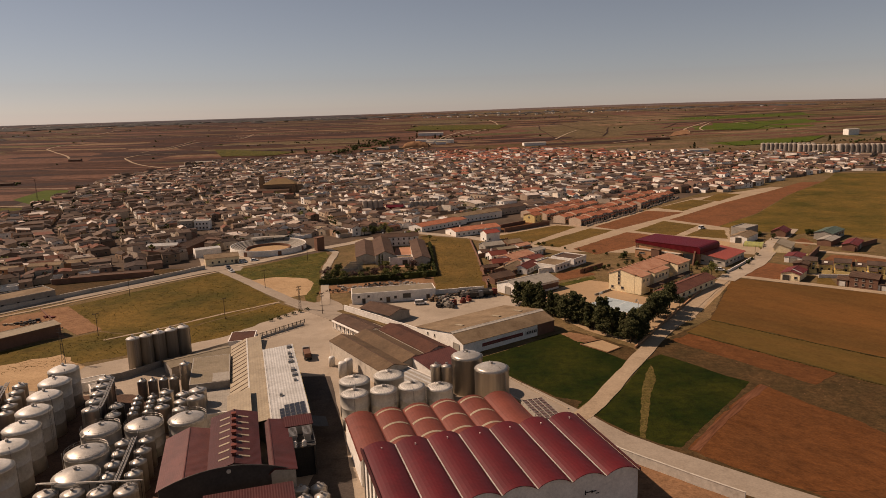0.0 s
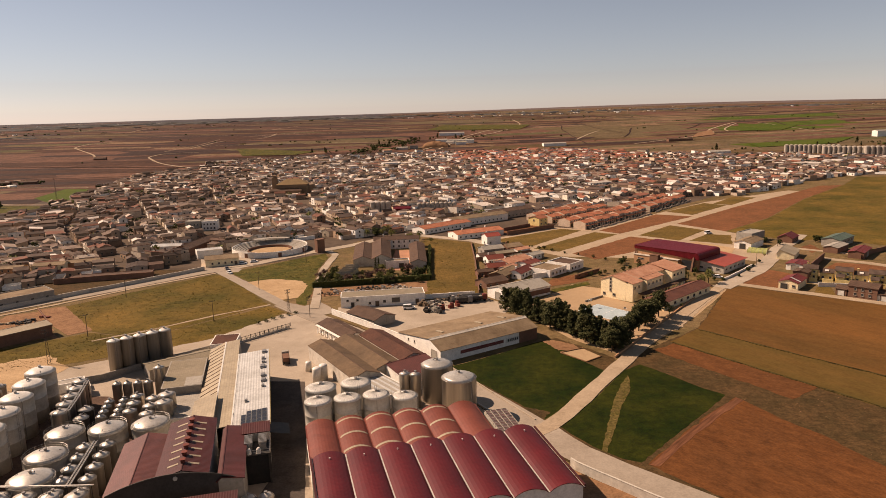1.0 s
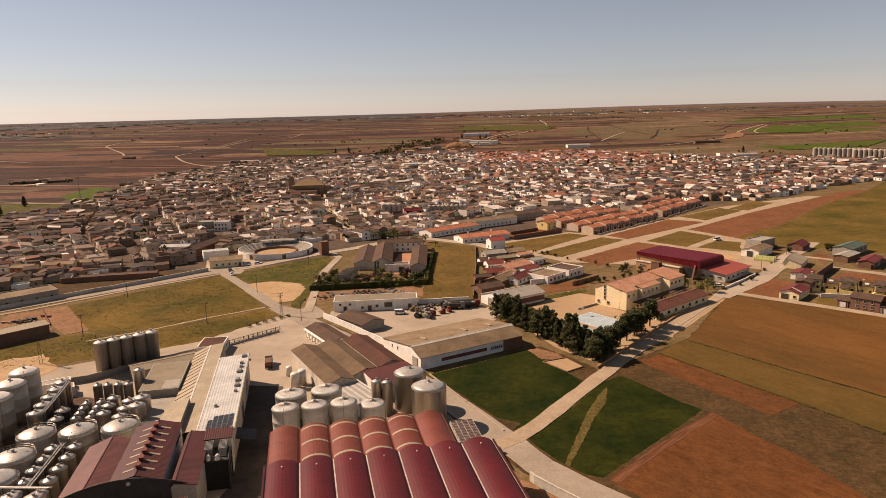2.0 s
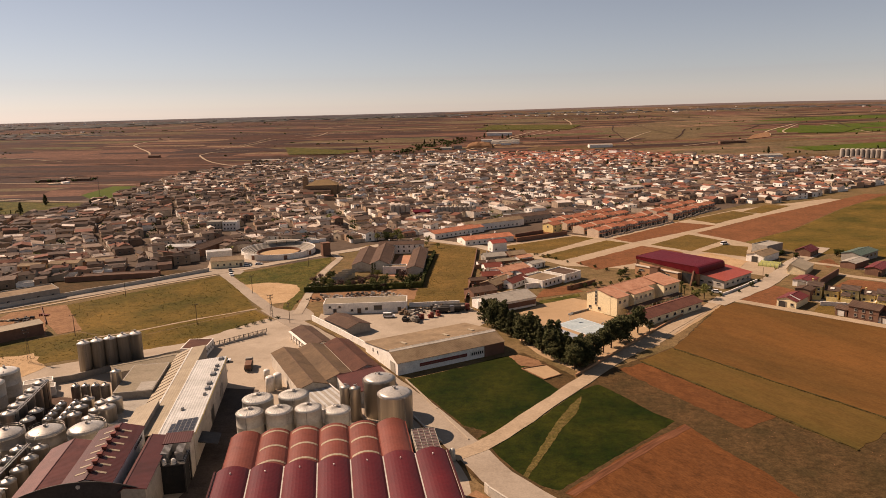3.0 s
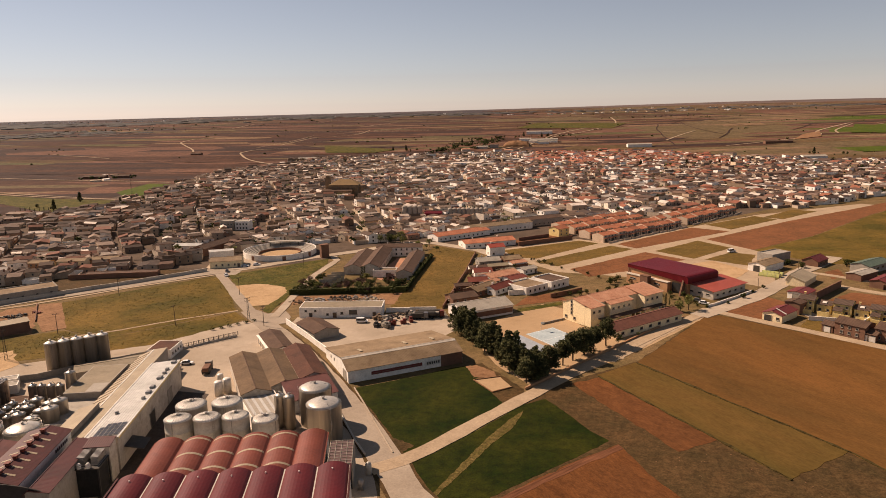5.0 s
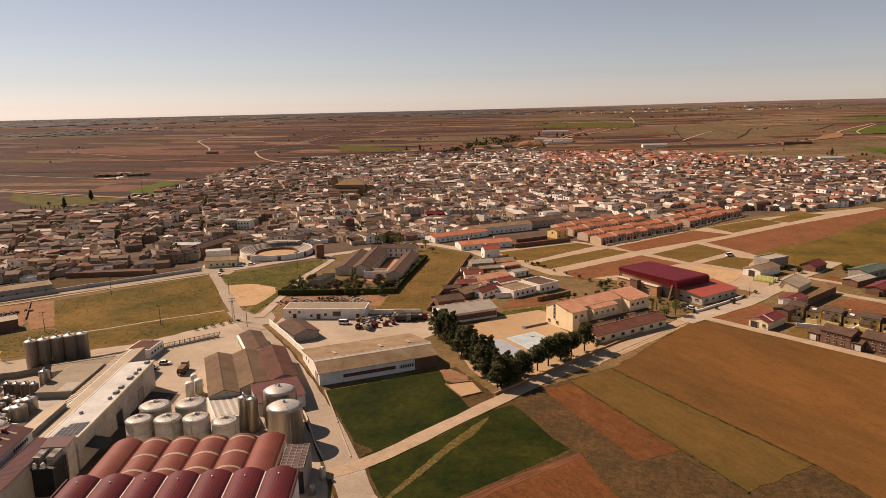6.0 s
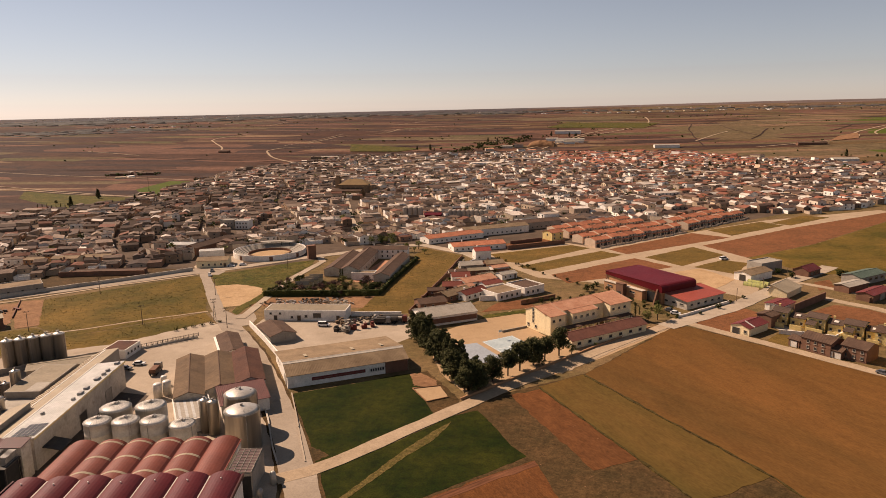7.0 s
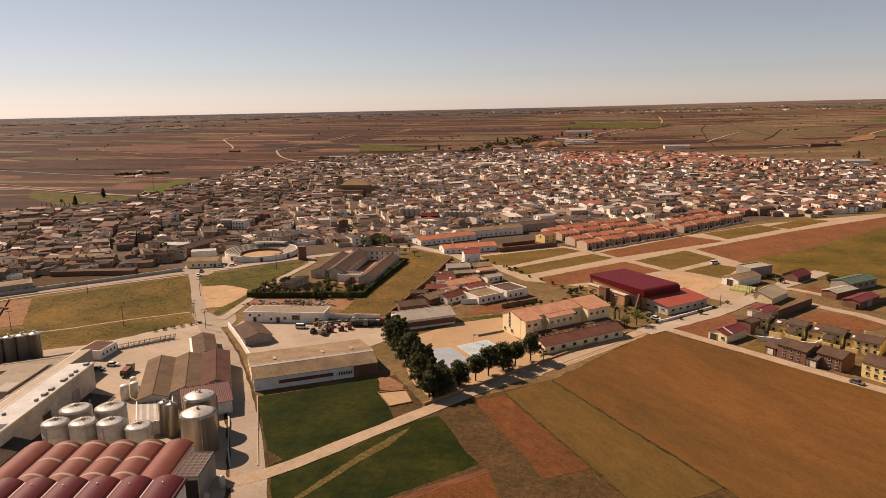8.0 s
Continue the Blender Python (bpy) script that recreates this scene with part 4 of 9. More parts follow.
def gabled(name, label, x, y, turn, L, W, h, up, wall, roof, far_h=None, ridge=0.5, over=0.35, windows=(), doors=(), category="building", group="", chimney=0, cap=None, thick=0.16):
    """A building with its ridge along its own x axis. far_h: the eave on the +y side; ridge: how far across the ridge stands."""
    ob = thing(name, x, y, turn, label, category, group)
    b = h if far_h is None else far_h
    yr, top = -W / 2 + ridge * W, max(h, b) + up
    cut = [(-W / 2, 0), (W / 2, 0), (W / 2, b), (yr, top), (-W / 2, h)]
    part("wall", Shape().hexa([(L / 2, p, q) for p, q in cut], [(-L / 2, p, q) for p, q in cut]), wall, ob)
    s = Shape()
    e = L / 2 + over
    k1, k2 = (top - h) / (yr + W / 2), (top - b) / (W / 2 - yr)
    s.slab((-e, -W / 2 - over, h - over * k1 + 0.02), (e, -W / 2 - over, h - over * k1 + 0.02), (e, yr, top + 0.02), (-e, yr, top + 0.02), thick)
    s.slab((-e, yr, top + 0.02), (e, yr, top + 0.02), (e, W / 2 + over, b - over * k2 + 0.02), (-e, W / 2 + over, b - over * k2 + 0.02), thick)
    r = part("roof", s, roof, ob)
    ridge_cap = Shape().hexa([(-e, yr - 0.22, top + 0.06), (e, yr - 0.22, top + 0.06), (e, yr + 0.22, top + 0.06), (-e, yr + 0.22, top + 0.06)], [(-e, yr - 0.08, top + 0.27), (e, yr - 0.08, top + 0.27), (e, yr + 0.08, top + 0.27), (-e, yr + 0.08, top + 0.27)])
    part("ridge_cap", ridge_cap, cap or roof, r)
    for i in range(chimney):
        cx = L * (-0.28 + 0.5 * i)
        c = Shape().box(cx, yr + 0.9, top - 0.8, 0.6, 0.6, 1.7).box(cx, yr + 0.9, top + 0.9, 0.8, 0.8, 0.12)
        part("chimney", c, wall, ob)
    openings(ob, L, W, windows, doors)
    return ob


def flat_roofed(name, label, x, y, turn, L, W, h, wall, roof, windows=(), doors=(), category="building", group="", parapet=0.5):
    ob = thing(name, x, y, turn, label, category, group)
    part("wall", Shape().box(0, 0, 0, L, W, h), wall, ob)
    s = Shape()
    for px, py, sx, sy in ((0, -W / 2 + 0.12, L + 0.06, 0.3), (0, W / 2 - 0.12, L + 0.06, 0.3), (-L / 2 + 0.12, 0, 0.3, W - 0.54), (L / 2 - 0.12, 0, 0.3, W - 0.54)):
        s.box(px, py, h, sx, sy, parapet)
    part("parapet", s, wall, ob)
    part("roof", Shape().box(0, 0, h, L - 0.6, W - 0.6, 0.08), roof, ob)
    openings(ob, L, W, windows, doors)
    return ob


def free_wall(name, line, h, thick, material, label, category="wall", coping=None):
    s, c = Shape(), Shape()
    for a, b in zip(line, line[1:]):
        d = math.dist(a, b)
        n = max(1, int(d / 8))
        turn = math.degrees(math.atan2(b[1] - a[1], b[0] - a[0]))
        for i in range(n):
            x, y = a[0] + (b[0] - a[0]) * (i + 0.5) / n, a[1] + (b[1] - a[1]) * (i + 0.5) / n
            k = 0.08 * math.sin(i * 2.3 + a[0])
            s.box(x, y, 0, d / n, thick, h + k, turn)
            c.box(x, y, h + k, d / n, thick + 0.12, 0.1, turn)
    ob = thing(name, 0, 0, 0, label, category)
    part("wall_run", s, material, ob)
    part("coping", c, coping or material, ob)
    return ob


# ---- the works: vaulted warehouse ----
def vaulted_hall(name, label, x, y, turn, count, width, depth, eave, up, wall, sheet, bands=(), gutter=None, marks=False):
    """Barrel vaults side by side, each running along its own y axis from the origin at a back corner (y from 0 to -depth)."""
    ob = thing(name, x, y, turn, label, "warehouse")
    W, n = count * width, 10
    arc = lambda u: up * (1 - (2 * u - 1) ** 2)  # noqa: E731
    top = [((k + i / n) * width, eave + arc(i / n)) for k in range(count) for i in range(n)] + [(W, eave)]
    cut = [(0.15, 0), *[(min(max(px, 0.15), W - 0.15), pz - 0.06) for px, pz in top], (W - 0.15, 0)]
    for yy in (-0.15, -depth + 0.15):
        part("end_wall", Shape().hexa([(px, yy - 0.15, pz) for px, pz in cut], [(px, yy + 0.15, pz) for px, pz in cut]), wall, ob)
    for px in (0.15, W - 0.15):
        part("side_wall", Shape().box(px, -depth / 2, 0, 0.3, depth - 0.6, eave - 0.1), wall, ob)
    key = ("vault", name)
    def shell(y0, y1, lift, thick, inset):
        """One bent sheet over the whole vault."""
        low = [(min(max(i / n * width, inset), width - inset), arc(i / n) + lift) for i in range(n + 1)]
        cut2 = low + [(px, pz + thick) for px, pz in reversed(low)]
        return Shape().hexa([(px, y1, pz) for px, pz in cut2], [(px, y0, pz) for px, pz in cut2])

    SHARED[key] = shell(0.25, -depth - 0.25, 0.0, 0.12, 0.14).mesh("roof_vault", sheet)
    band_meshes = [shell(yy, yy - ww, 0.124, 0.03, 0.2).mesh("light_band", BEIGE_SHEET) for yy, ww in bands]
    vent = Shape().lathe(0, 0, [(0.09, 0), (0.09, 0.25), (0.17, 0.26), (0.17, 0.34), (0.04, 0.4)], 8).mesh("roof_vent", DOME)
    gut = Shape().box(0, -depth / 2, -0.06, 0.3, depth + 0.5, 0.16).mesh("gutter", gutter or RUST_SHEET)
    for k in range(count):
        v = part("roof_vault", SHARED[key], None, ob)
        v.matrix_basis = pose(k * width, 0, eave)
        for bm in band_meshes if 0 < k < count - 1 else ():
            part("light_band", bm, None, v, "pale translucent roof band")
        if marks:
            o = part("roof_vent", vent, None, v)
            o.matrix_basis = pose(width / 2, -3.2 - 0.4 * (k % 2), up + 0.1)
    for k in range(count + 1):
        part("gutter", gut, None, ob).matrix_basis = pose(k * width, 0, eave)
    return ob


hall_front = vaulted_hall("vaulted_warehouse", "large warehouse with seven crimson barrel-vault roofs and pale walls", -19.2, 131.0, 17.0, 7, 6.88, 25.1, 9.5, 1.15, WHITE, RED_SHEET, gutter=GLAZED, marks=True)
vaulted_hall("vaulted_warehouse", "lower warehouse with six faded red vaults and pale bands", -26.2, 153.6, 17.0, 6, 6.95, 21.2, 6.0, 1.25, WHITE, RUST_SHEET, bands=((-0.9, 0.7), (-8.4, 0.8), (-15.6, 0.8)))
mark = Shape().box(1.6, 0, 0.5, 3.4, 0.06, 0.3).box(0.1, 0, 0, 0.3, 0.06, 1.3).box(2.0, 0, 0.15, 0.3, 0.06, 0.9).box(3.6, 0, -0.2, 0.9, 0.06, 0.25)
part("painted_mark", mark, BLACK, hall_front, "black painted mark").matrix_basis = pose(37.0, -25.15, 6.4) @ Matrix.Scale(0.7, 4)
for k in range(6):
    part("wall_pier", Shape().box(-0.12, -2 - 4.2 * k, 0, 0.3, 0.5, 9.2), GREY_WALL, hall_front)


DULL_PANEL = mat("weathered_panel", (0.13, 0.075, 0.062), (0.10, 0.062, 0.052), 0.3, 2.0, rough=0.35, depth=0.004, stain=0.3, spec=0.5)


def lattice_annexe():
    ob = thing("flat_annexe", 20.4, 156.6, 17.0, "narrow white annexe, walls greyed for shade, with a pale lattice over dull reddish panels", "annexe")
    # Grey render here stands in for shade on the white walls.
    part("wall", Shape().box(0, 0, 0, 5.8, 11.5, 6.0), GREY_WALL, ob)
    f = Shape()
    for i in range(5):
        f.box(-2.7 + 1.35 * i, 0, 6.0, 0.1, 11.4, 0.4)
    for j in range(9):
        f.box(0, -5.6 + 1.4 * j, 6.02, 5.7, 0.1, 0.34)
    part("roof_lattice", f, CONCRETE, ob)
    cell = Shape().box(0, 0, 6.0, 1.2, 1.26, 0.25).mesh("roof_panel", DULL_PANEL)
    for i in range(4):
        for j in range(8):
            part("roof_panel", cell, None, ob).matrix_basis = pose(-2.02 + 1.35 * i, -4.9 + 1.4 * j, 0)
    part("dark_bay", Shape().box(1.0, -5.85, 0.1, 3.2, 0.3, 5.2), BLACK, ob)
    return ob


lattice_annexe()
for k, (px, py) in enumerate(((26.3, 158.4), (26.6, 151.8))):
    s = Shape().lathe(0, 0, [(0.75, 0), (0.75, 2.0 + 0.6 * (k < 1)), (0.5, 2.5 + 0.6 * (k < 1)), (0.12, 2.7 + 0.6 * (k < 1))], 14)
    single("small_tank", s, GLAZED if k == 0 else PIPE, "small upright tank beside the annexe", "tank", "small tanks", smooth=True, at=(px, py, 0.02))
free_wall("boundary_wall", [(35.0, 145.5), (36.0, 144.0), (41.3, 138.6), (50.3, 129.8), (56.0, 124.5)], 2.2, 0.3, DULL_WHITE, "pale rendered wall along the road")
free_wall("boundary_wall", [(-2.5, 203), (7.5, 189.5), (17.5, 174), (22.6, 167)], 0.6, 0.3, DULL_WHITE, "low pale wall by the tanks")


# ---- tanks ----
def domed_tank(x, y, r, h, dome, shell, cover, label, ribs=0, rail=True, ladder=True, group="tanks", category="tank"):
    ob = thing("storage_tank", x, y, random.Random(int(x * 10)).uniform(0, 360), label, category, group)
    rings = [(r, 0), (r, h - 0.06), (r + 0.05, h - 0.05), (r + 0.05, h)] if shell.name.endswith("steel") else None
    part("shell", Shape().lathe(0, 0, rings or [(r, 0), (r, h * 0.33 - 0.03), (r + 0.025, h * 0.33), (r, h * 0.33 + 0.03), (r, h * 0.66 - 0.03), (r + 0.025, h * 0.66), (r, h * 0.66 + 0.03), (r, h - 0.06), (r + 0.05, h - 0.05), (r + 0.05, h)], 36), shell, ob, smooth=True)
    c = part("roof", Shape().lathe(0, 0, [(r + 0.02, h), (r * 0.8, h + dome * 0.42), (r * 0.5, h + dome * 0.78), (r * 0.2, h + dome * 0.97), (0.05, h + dome)], 36), cover, ob, smooth=True)
    if ribs:
        s = Shape()
        for k in range(ribs):
            a = 2 * math.pi * k / ribs
            s.tube([(r * math.cos(a), r * math.sin(a), h + 0.06), (0.8 * r * math.cos(a), 0.8 * r * math.sin(a), h + dome * 0.42 + 0.05), (0.5 * r * math.cos(a), 0.5 * r * math.sin(a), h + dome * 0.78 + 0.05), (0.4 * math.cos(a), 0.4 * math.sin(a), h + dome + 0.03)], 0.035, 4)
        part("roof_ribs", s, GLAZED, c)
    part("hatch", Shape().lathe(0, 0, [(0.32, h + dome - 0.1), (0.32, h + dome + 0.45), (0.42, h + dome + 0.46), (0.42, h + dome + 0.56), (0.1, h + dome + 0.62)], 10).tube([(0, 0, h + dome + 0.4), (0.9, 0, h + dome + 0.5), (1.1, 0, h + dome + 0.1)], 0.1), PIPE, ob)
    if rail:
        s = Shape()
        n = 20
        ring = [((r - 0.08) * math.cos(2 * math.pi * k / n), (r - 0.08) * math.sin(2 * math.pi * k / n)) for k in range(n)]
        for z in (0.55, 1.05):
            s.tube([(*p, h + z) for p in ring + ring[:1]], 0.025, 3)
        for p in ring:
            s.tube([(*p, h), (*p, h + 1.05)], 0.022, 3)
        part("railing", s, PIPE, ob)
    if ladder:
        s = Shape().tube([(r + 0.25, -0.25, 0), (r + 0.25, -0.25, h + 0.9)], 0.04, 4).tube([(r + 0.25, 0.25, 0), (r + 0.25, 0.25, h + 0.9)], 0.04, 4)
        for k in range(int(h / 0.6)):
            s.box(r + 0.25, 0, 0.4 + 0.6 * k, 0.05, 0.5, 0.05)
        part("ladder", s, PIPE, ob)
        part("downpipe", Shape().tube([(-r - 0.12, 0, 0.2), (-r - 0.12, 0, h - 0.1), (-r * 0.6, 0, h + dome * 0.7)], 0.09, 6), PIPE, ob)
    return ob


def steel_tank(x, y, r, h, cone=0.6, material=STEEL, label="stainless steel wine tank with a conical top", group="steel tanks", proto=None):
    key = ("steel", r, h, material.name)
    if key in SHARED:
        return copy_thing(SHARED[key], pose(x, y, 0.02, 0, 0, (x * 37 + y * 11) % 360))
    ob = thing("steel_tank", x, y, 0, label, "tank", group, z=0.02)
    part("shell", Shape().lathe(0, 0, [(r, 0), (r, h - 0.04), (r + 0.04, h)], 28), material, ob, smooth=True)
    c = part("cone_top", Shape().lathe(0, 0, [(r + 0.03, h), (r * 0.55, h + cone * 0.5), (0.28, h + cone)], 28), STEEL_TOP, ob, "pale conical top", smooth=True)
    part("hatch", Shape().lathe(0, 0, [(0.26, h + cone - 0.05), (0.26, h + cone + 0.3), (0.34, h + cone + 0.32), (0.34, h + cone + 0.42)], 10).tube([(0, 0, h + cone + 0.2), (r * 0.6, 0, h + cone + 0.3), (r + 0.15, 0, h), (r + 0.15, 0, 0.5)], 0.07), PIPE, c)
    SHARED[key] = ob
    return ob


WHITE_TANK = "white-painted steel tank with a low domed roof"
for k in range(7):
    domed_tank(-107.0 + 2.6 * k, 179.6 - 9.05 * k, 3.9, 10.3, 1.25, GLAZED, DOME, "weathered white tank with a low domed roof", rail=False, group="white tank row")
for px, py, r in ((-81.6, 148.2, 4.3), (-72.6, 150.6, 4.3), (-63.4, 153.2, 4.4), (-79.2, 137.2, 4.4), (-76.4, 127.6, 4.5)):
    domed_tank(px, py, r, 7.2, 1.3, GLAZED, STEEL_TOP, WHITE_TANK + " and railing", group="broad domed tanks", rail=py > 130)
for k in range(4):
    domed_tank(-24.9 + 6.95 * k, 161.6 + 1.95 * k, 3.35, 9.0 if k < 3 else 7.8, 0.8, GLAZED, DOME, "pale grey tank with a ribbed conical roof", ribs=24, rail=False, group="tanks behind the warehouse")
for px, py in ((-26.0, 169.6), (-17.4, 172.8)):
    domed_tank(px, py, 4.0, 9.2, 0.9, GLAZED, DOME, "pale grey tank with a ribbed conical roof", ribs=28, rail=False, group="tanks behind the warehouse")
for px, py, r in ((9.6, 173.6, 4.55), (3.3, 183.2, 4.35)):
    domed_tank(px, py, r, 10.2, 1.2, STEEL, STEEL_TOP, "large bright steel tank with a domed roof", rail=False, group="large steel tanks")
for px, py in ((-5.2, 178.8), (-2.3, 178.3)):
    steel_tank(px, py, 1.5, 9.2)
for k in range(5):
    steel_tank(-95.6 + 1.62 * k, 179.2 - 5.1 * k, 2.2, 7.6)
    steel_tank(-74.1 + 1.2 * k, 143.1 - 4.9 * k, 1.75, 6.3)
    steel_tank(-69.4 + 1.25 * k, 144.3 - 5.0 * k, 1.75, 6.3)
    steel_tank(-119.6 + 1.9 * k, 179.5 - 4.6 * k, 1.9, 6.0)
    steel_tank(-125.2 + 1.9 * k, 178.0 - 4.6 * k, 1.9, 6.0)
    if k < 4:
        steel_tank(-79.2 + 5.1 * k, 121.6 + 0.2 * k, 2.2, 6.6)
        steel_tank(-87.1 + 2.8 * k, 182.2 + 0.5 * k, 1.25, 5.4, material=PIPE)
        steel_tank(-83.0 + 0.9 * k, 170.5 - 3.1 * k, 1.25, 5.2)
        steel_tank(-79.6 + 0.9 * k, 171.5 - 3.1 * k, 1.25, 5.2)
    if k < 3:
        steel_tank(-76.0 + 1.4 * k, 171.8 - 4.8 * k, 1.75, 6.3)
        steel_tank(-71.2 + 1.4 * k, 171.0 - 4.8 * k, 1.9, 6.0)
for px, py in ((-30.7, 125.0), (-27.4, 125.7), (-29.4, 121.6), (-26.1, 122.3)):
    steel_tank(px, py, 1.5, 4.6, material=GLAZED, label="short white tank beside the arched hall", group="short white tanks")
steel_tank(-66.8, 169.6, 2.2, 7.6)
steel_tank(-65.4, 164.6, 2.2, 7.6)
steel_tank(-75.8, 185.0, 1.5, 9.2)
for k in range(2):
    steel_tank(-85.6 + 1.6 * k, 164.0 - 5.2 * k, 1.9, 6.0, material=DARK_METAL, label="dark weathered tank with a conical top")
for k in range(5):
    domed_tank(-98.9 + 2.86 * k, 204.0 + 2.66 * k, 1.95, 10.8, 0.7, SILO_STEEL, DOME, "tall slim stainless steel silo", rail=False, group="five tall silos", category="silo")


def walkway(line, z, label):
    ob = thing("pipe_bridge", 0, 0, 0, label, "pipework")
    s = Shape()
    for k in range(4):
        off = -0.45 + 0.3 * k
        part("pipe", Shape().tube([(a + off, b + off * 0.3, z + 0.15 * (k % 2)) for a, b in line], 0.09, 5), PIPE, ob)
    for a, b in line:
        s.tube([(a, b, 0), (a, b, z)], 0.08, 4)
    for (a, b), (c, d) in zip(line, line[1:]):
        n = max(2, int(math.dist((a, b), (c, d)) / 1.5))
        for i in range(n):
            t = i / n
            s.box(a + (c - a) * t, b + (d - b) * t, z - 0.12, 1.2, 0.12, 0.1, math.degrees(math.atan2(d - b, c - a)) + 90)
    part("supports", s, DARK_METAL, ob)
    return ob


walkway([(-82, 124.0), (-72, 124.2), (-62, 124.6)], 7.4, "bundle of steel pipes over the tanks")
walkway([(-122.4, 178.8), (-118.6, 169.6), (-114.8, 160.4)], 7.2, "bundle of steel pipes over the tanks")
walkway([(-71.8, 143.8), (-69.2, 133.8), (-66.8, 124.2)], 7.3, "bundle of steel pipes over the tanks")
walkway([(-92.8, 178.0), (-88.6, 165.0), (-86.6, 158.0)], 8.2, "steel pipes along the tanks")

# ---- the works: long hall and sheds ----
def long_hall():
    """Two halls side by side: a white sheet roof with vents and solar panels, and a beige one with dark ribs, taller at its near end."""
    ob = thing("long_hall", -45.7, 174.4, 106.9, "long tall hall with a white corrugated roof and pale walls", "hall")
    L, W, low, high = 52.6, 8.5, 7.9, 8.6
    cut = [(-W / 2, 0), (W / 2, 0), (W / 2, low), (-W / 2, high)]
    part("wall", Shape().hexa([(L / 2, p, q) for p, q in cut], [(-L / 2, p, q) for p, q in cut]), DULL_WHITE, ob)
    k = (low - high) / W
    top = lambda v: high + 0.02 + k * (v + W / 2)  # noqa: E731
    part("roof", Shape().slab((-L / 2 - 0.3, -W / 2 - 0.4, top(-W / 2 - 0.4)), (L / 2 + 0.3, -W / 2 - 0.4, top(-W / 2 - 0.4)), (L / 2 + 0.3, W / 2 + 0.1, top(W / 2 + 0.1)), (-L / 2 - 0.3, W / 2 + 0.1, top(W / 2 + 0.1)), 0.14), WHITE_SHEET, ob)
    part("eave_trim", Shape().box(0, -W / 2 - 0.45, high - 0.25, L + 0.6, 0.12, 0.35), YELLOW, ob, "yellow eave trim")
    part("flashing", Shape().box(0, W / 2 - 0.1, low + 0.17, L + 0.4, 0.35, 0.1), DOME, ob, "pale band along the ridge")
    vents = {}
    for u, v, w in ((50.3, 1.0, 1.7), (44.4, 1.3, 1.2), (41.4, 1.2, 1.2), (37.6, 1.4, 1.9), (30.6, 1.3, 1.6), (26.8, 1.2, 1.7), (22.8, 1.3, 1.0), (14.6, 5.4, 0.9)):
        if w not in vents:
            d = w * 0.72
            vents[w] = Shape().box(0, 0, -0.1, w, d, 0.5).hexa([(-w * 0.56, -d * 0.58, 0.4), (w * 0.56, -d * 0.58, 0.4), (w * 0.56, d * 0.58, 0.4), (-w * 0.56, d * 0.58, 0.4)], [(-w * 0.46, -d * 0.4, 0.68), (w * 0.46, -d * 0.4, 0.68), (w * 0.46, d * 0.4, 0.68), (-w * 0.46, d * 0.4, 0.68)]).mesh("roof_vent", PIPE)
        part("roof_vent", vents[w], None, ob).matrix_basis = pose(u - L / 2, v - W / 2, top(v - W / 2) + 0.12)
    panel = Shape().box(0, 0, 0, 1.72, 1.12, 0.07).mesh("solar_panel", PIPE)
    cell = Shape().box(0, 0, 0.07, 1.6, 1.0, 0.02).mesh("cell", SOLAR)
    for j in range(5):
        for i in range(4 if j < 4 else 3):
            v = 0.9 + 1.22 * j - W / 2
            o = part("solar_panel", panel, None, ob, "dark solar panel")
            o.matrix_basis = pose(1.9 + 1.78 * i - L / 2, v, top(v) + 0.24, math.degrees(math.atan(k)))
            part("cell", cell, None, o)
    part("canopy", Shape().slab((-L / 2 + 3, -W / 2 - 4.6, 3.6), (-L / 2 + 9, -W / 2 - 4.6, 3.6), (-L / 2 + 9, -W / 2 - 0.02, 4.6), (-L / 2 + 3, -W / 2 - 0.02, 4.6), 0.14), DARK_METAL, ob, "dark lean-to canopy")
    openings(ob, L, W, (), [("f", 14, 4.0, 4.2, CONCRETE), ("f", -2, 4.0, 4.2, DARK_METAL), ("r", 0, 4.0, 4.4, CONCRETE)])
    b = thing("side_hall", -61.6, 189.7, 106.9, "long hall with a beige roof crossed by dark ribs", "hall")
    L2 = 47.0
    # the cross-section, from the white hall's side to the far eave: a plain strip, the ridge, a ribbed slope
    cut = [(-6.4, 0), (2.6, 0), (2.6, 5.0), (-2.0, 6.9), (-6.4, 7.4)]
    part("wall", Shape().hexa([(L2 / 2, p, q) for p, q in cut], [(-L2 / 2 - 18.5, p, q) if p < -1.9 else (-L2 / 2, p, q) for p, q in cut]), GREY_WALL, b)
    part("roof_strip", Shape().slab((-L2 / 2 - 18.6, -6.4, 7.42), (L2 / 2 + 0.2, -6.4, 7.42), (L2 / 2 + 0.2, -2.0, 6.92), (-L2 / 2 - 18.6, -2.0, 6.92), 0.12), BEIGE_SHEET, b)
    part("roof", Shape().slab((-L2 / 2, -2.0, 6.94), (L2 / 2 + 0.2, -2.0, 6.94), (L2 / 2 + 0.2, 2.9, 4.9), (-L2 / 2, 2.9, 4.9), 0.14), RIBBED_BEIGE, b)
    part("ridge_cap", Shape().box(0, -2.0, 7.0, L2, 0.4, 0.14), DOME, b)
    rib = Shape().slab((-0.14, -1.8, 7.0), (0.14, -1.8, 7.0), (0.14 - 1.3, 2.85, 5.07), (-0.14 - 1.3, 2.85, 5.07), 0.1).mesh("roof_rib", DARK_ROOF)
    for i in range(14):
        part("roof_rib", rib, None, b, "narrow dark roof rib").matrix_basis = pose(-21.5 + 3.25 * i, 0, 0)
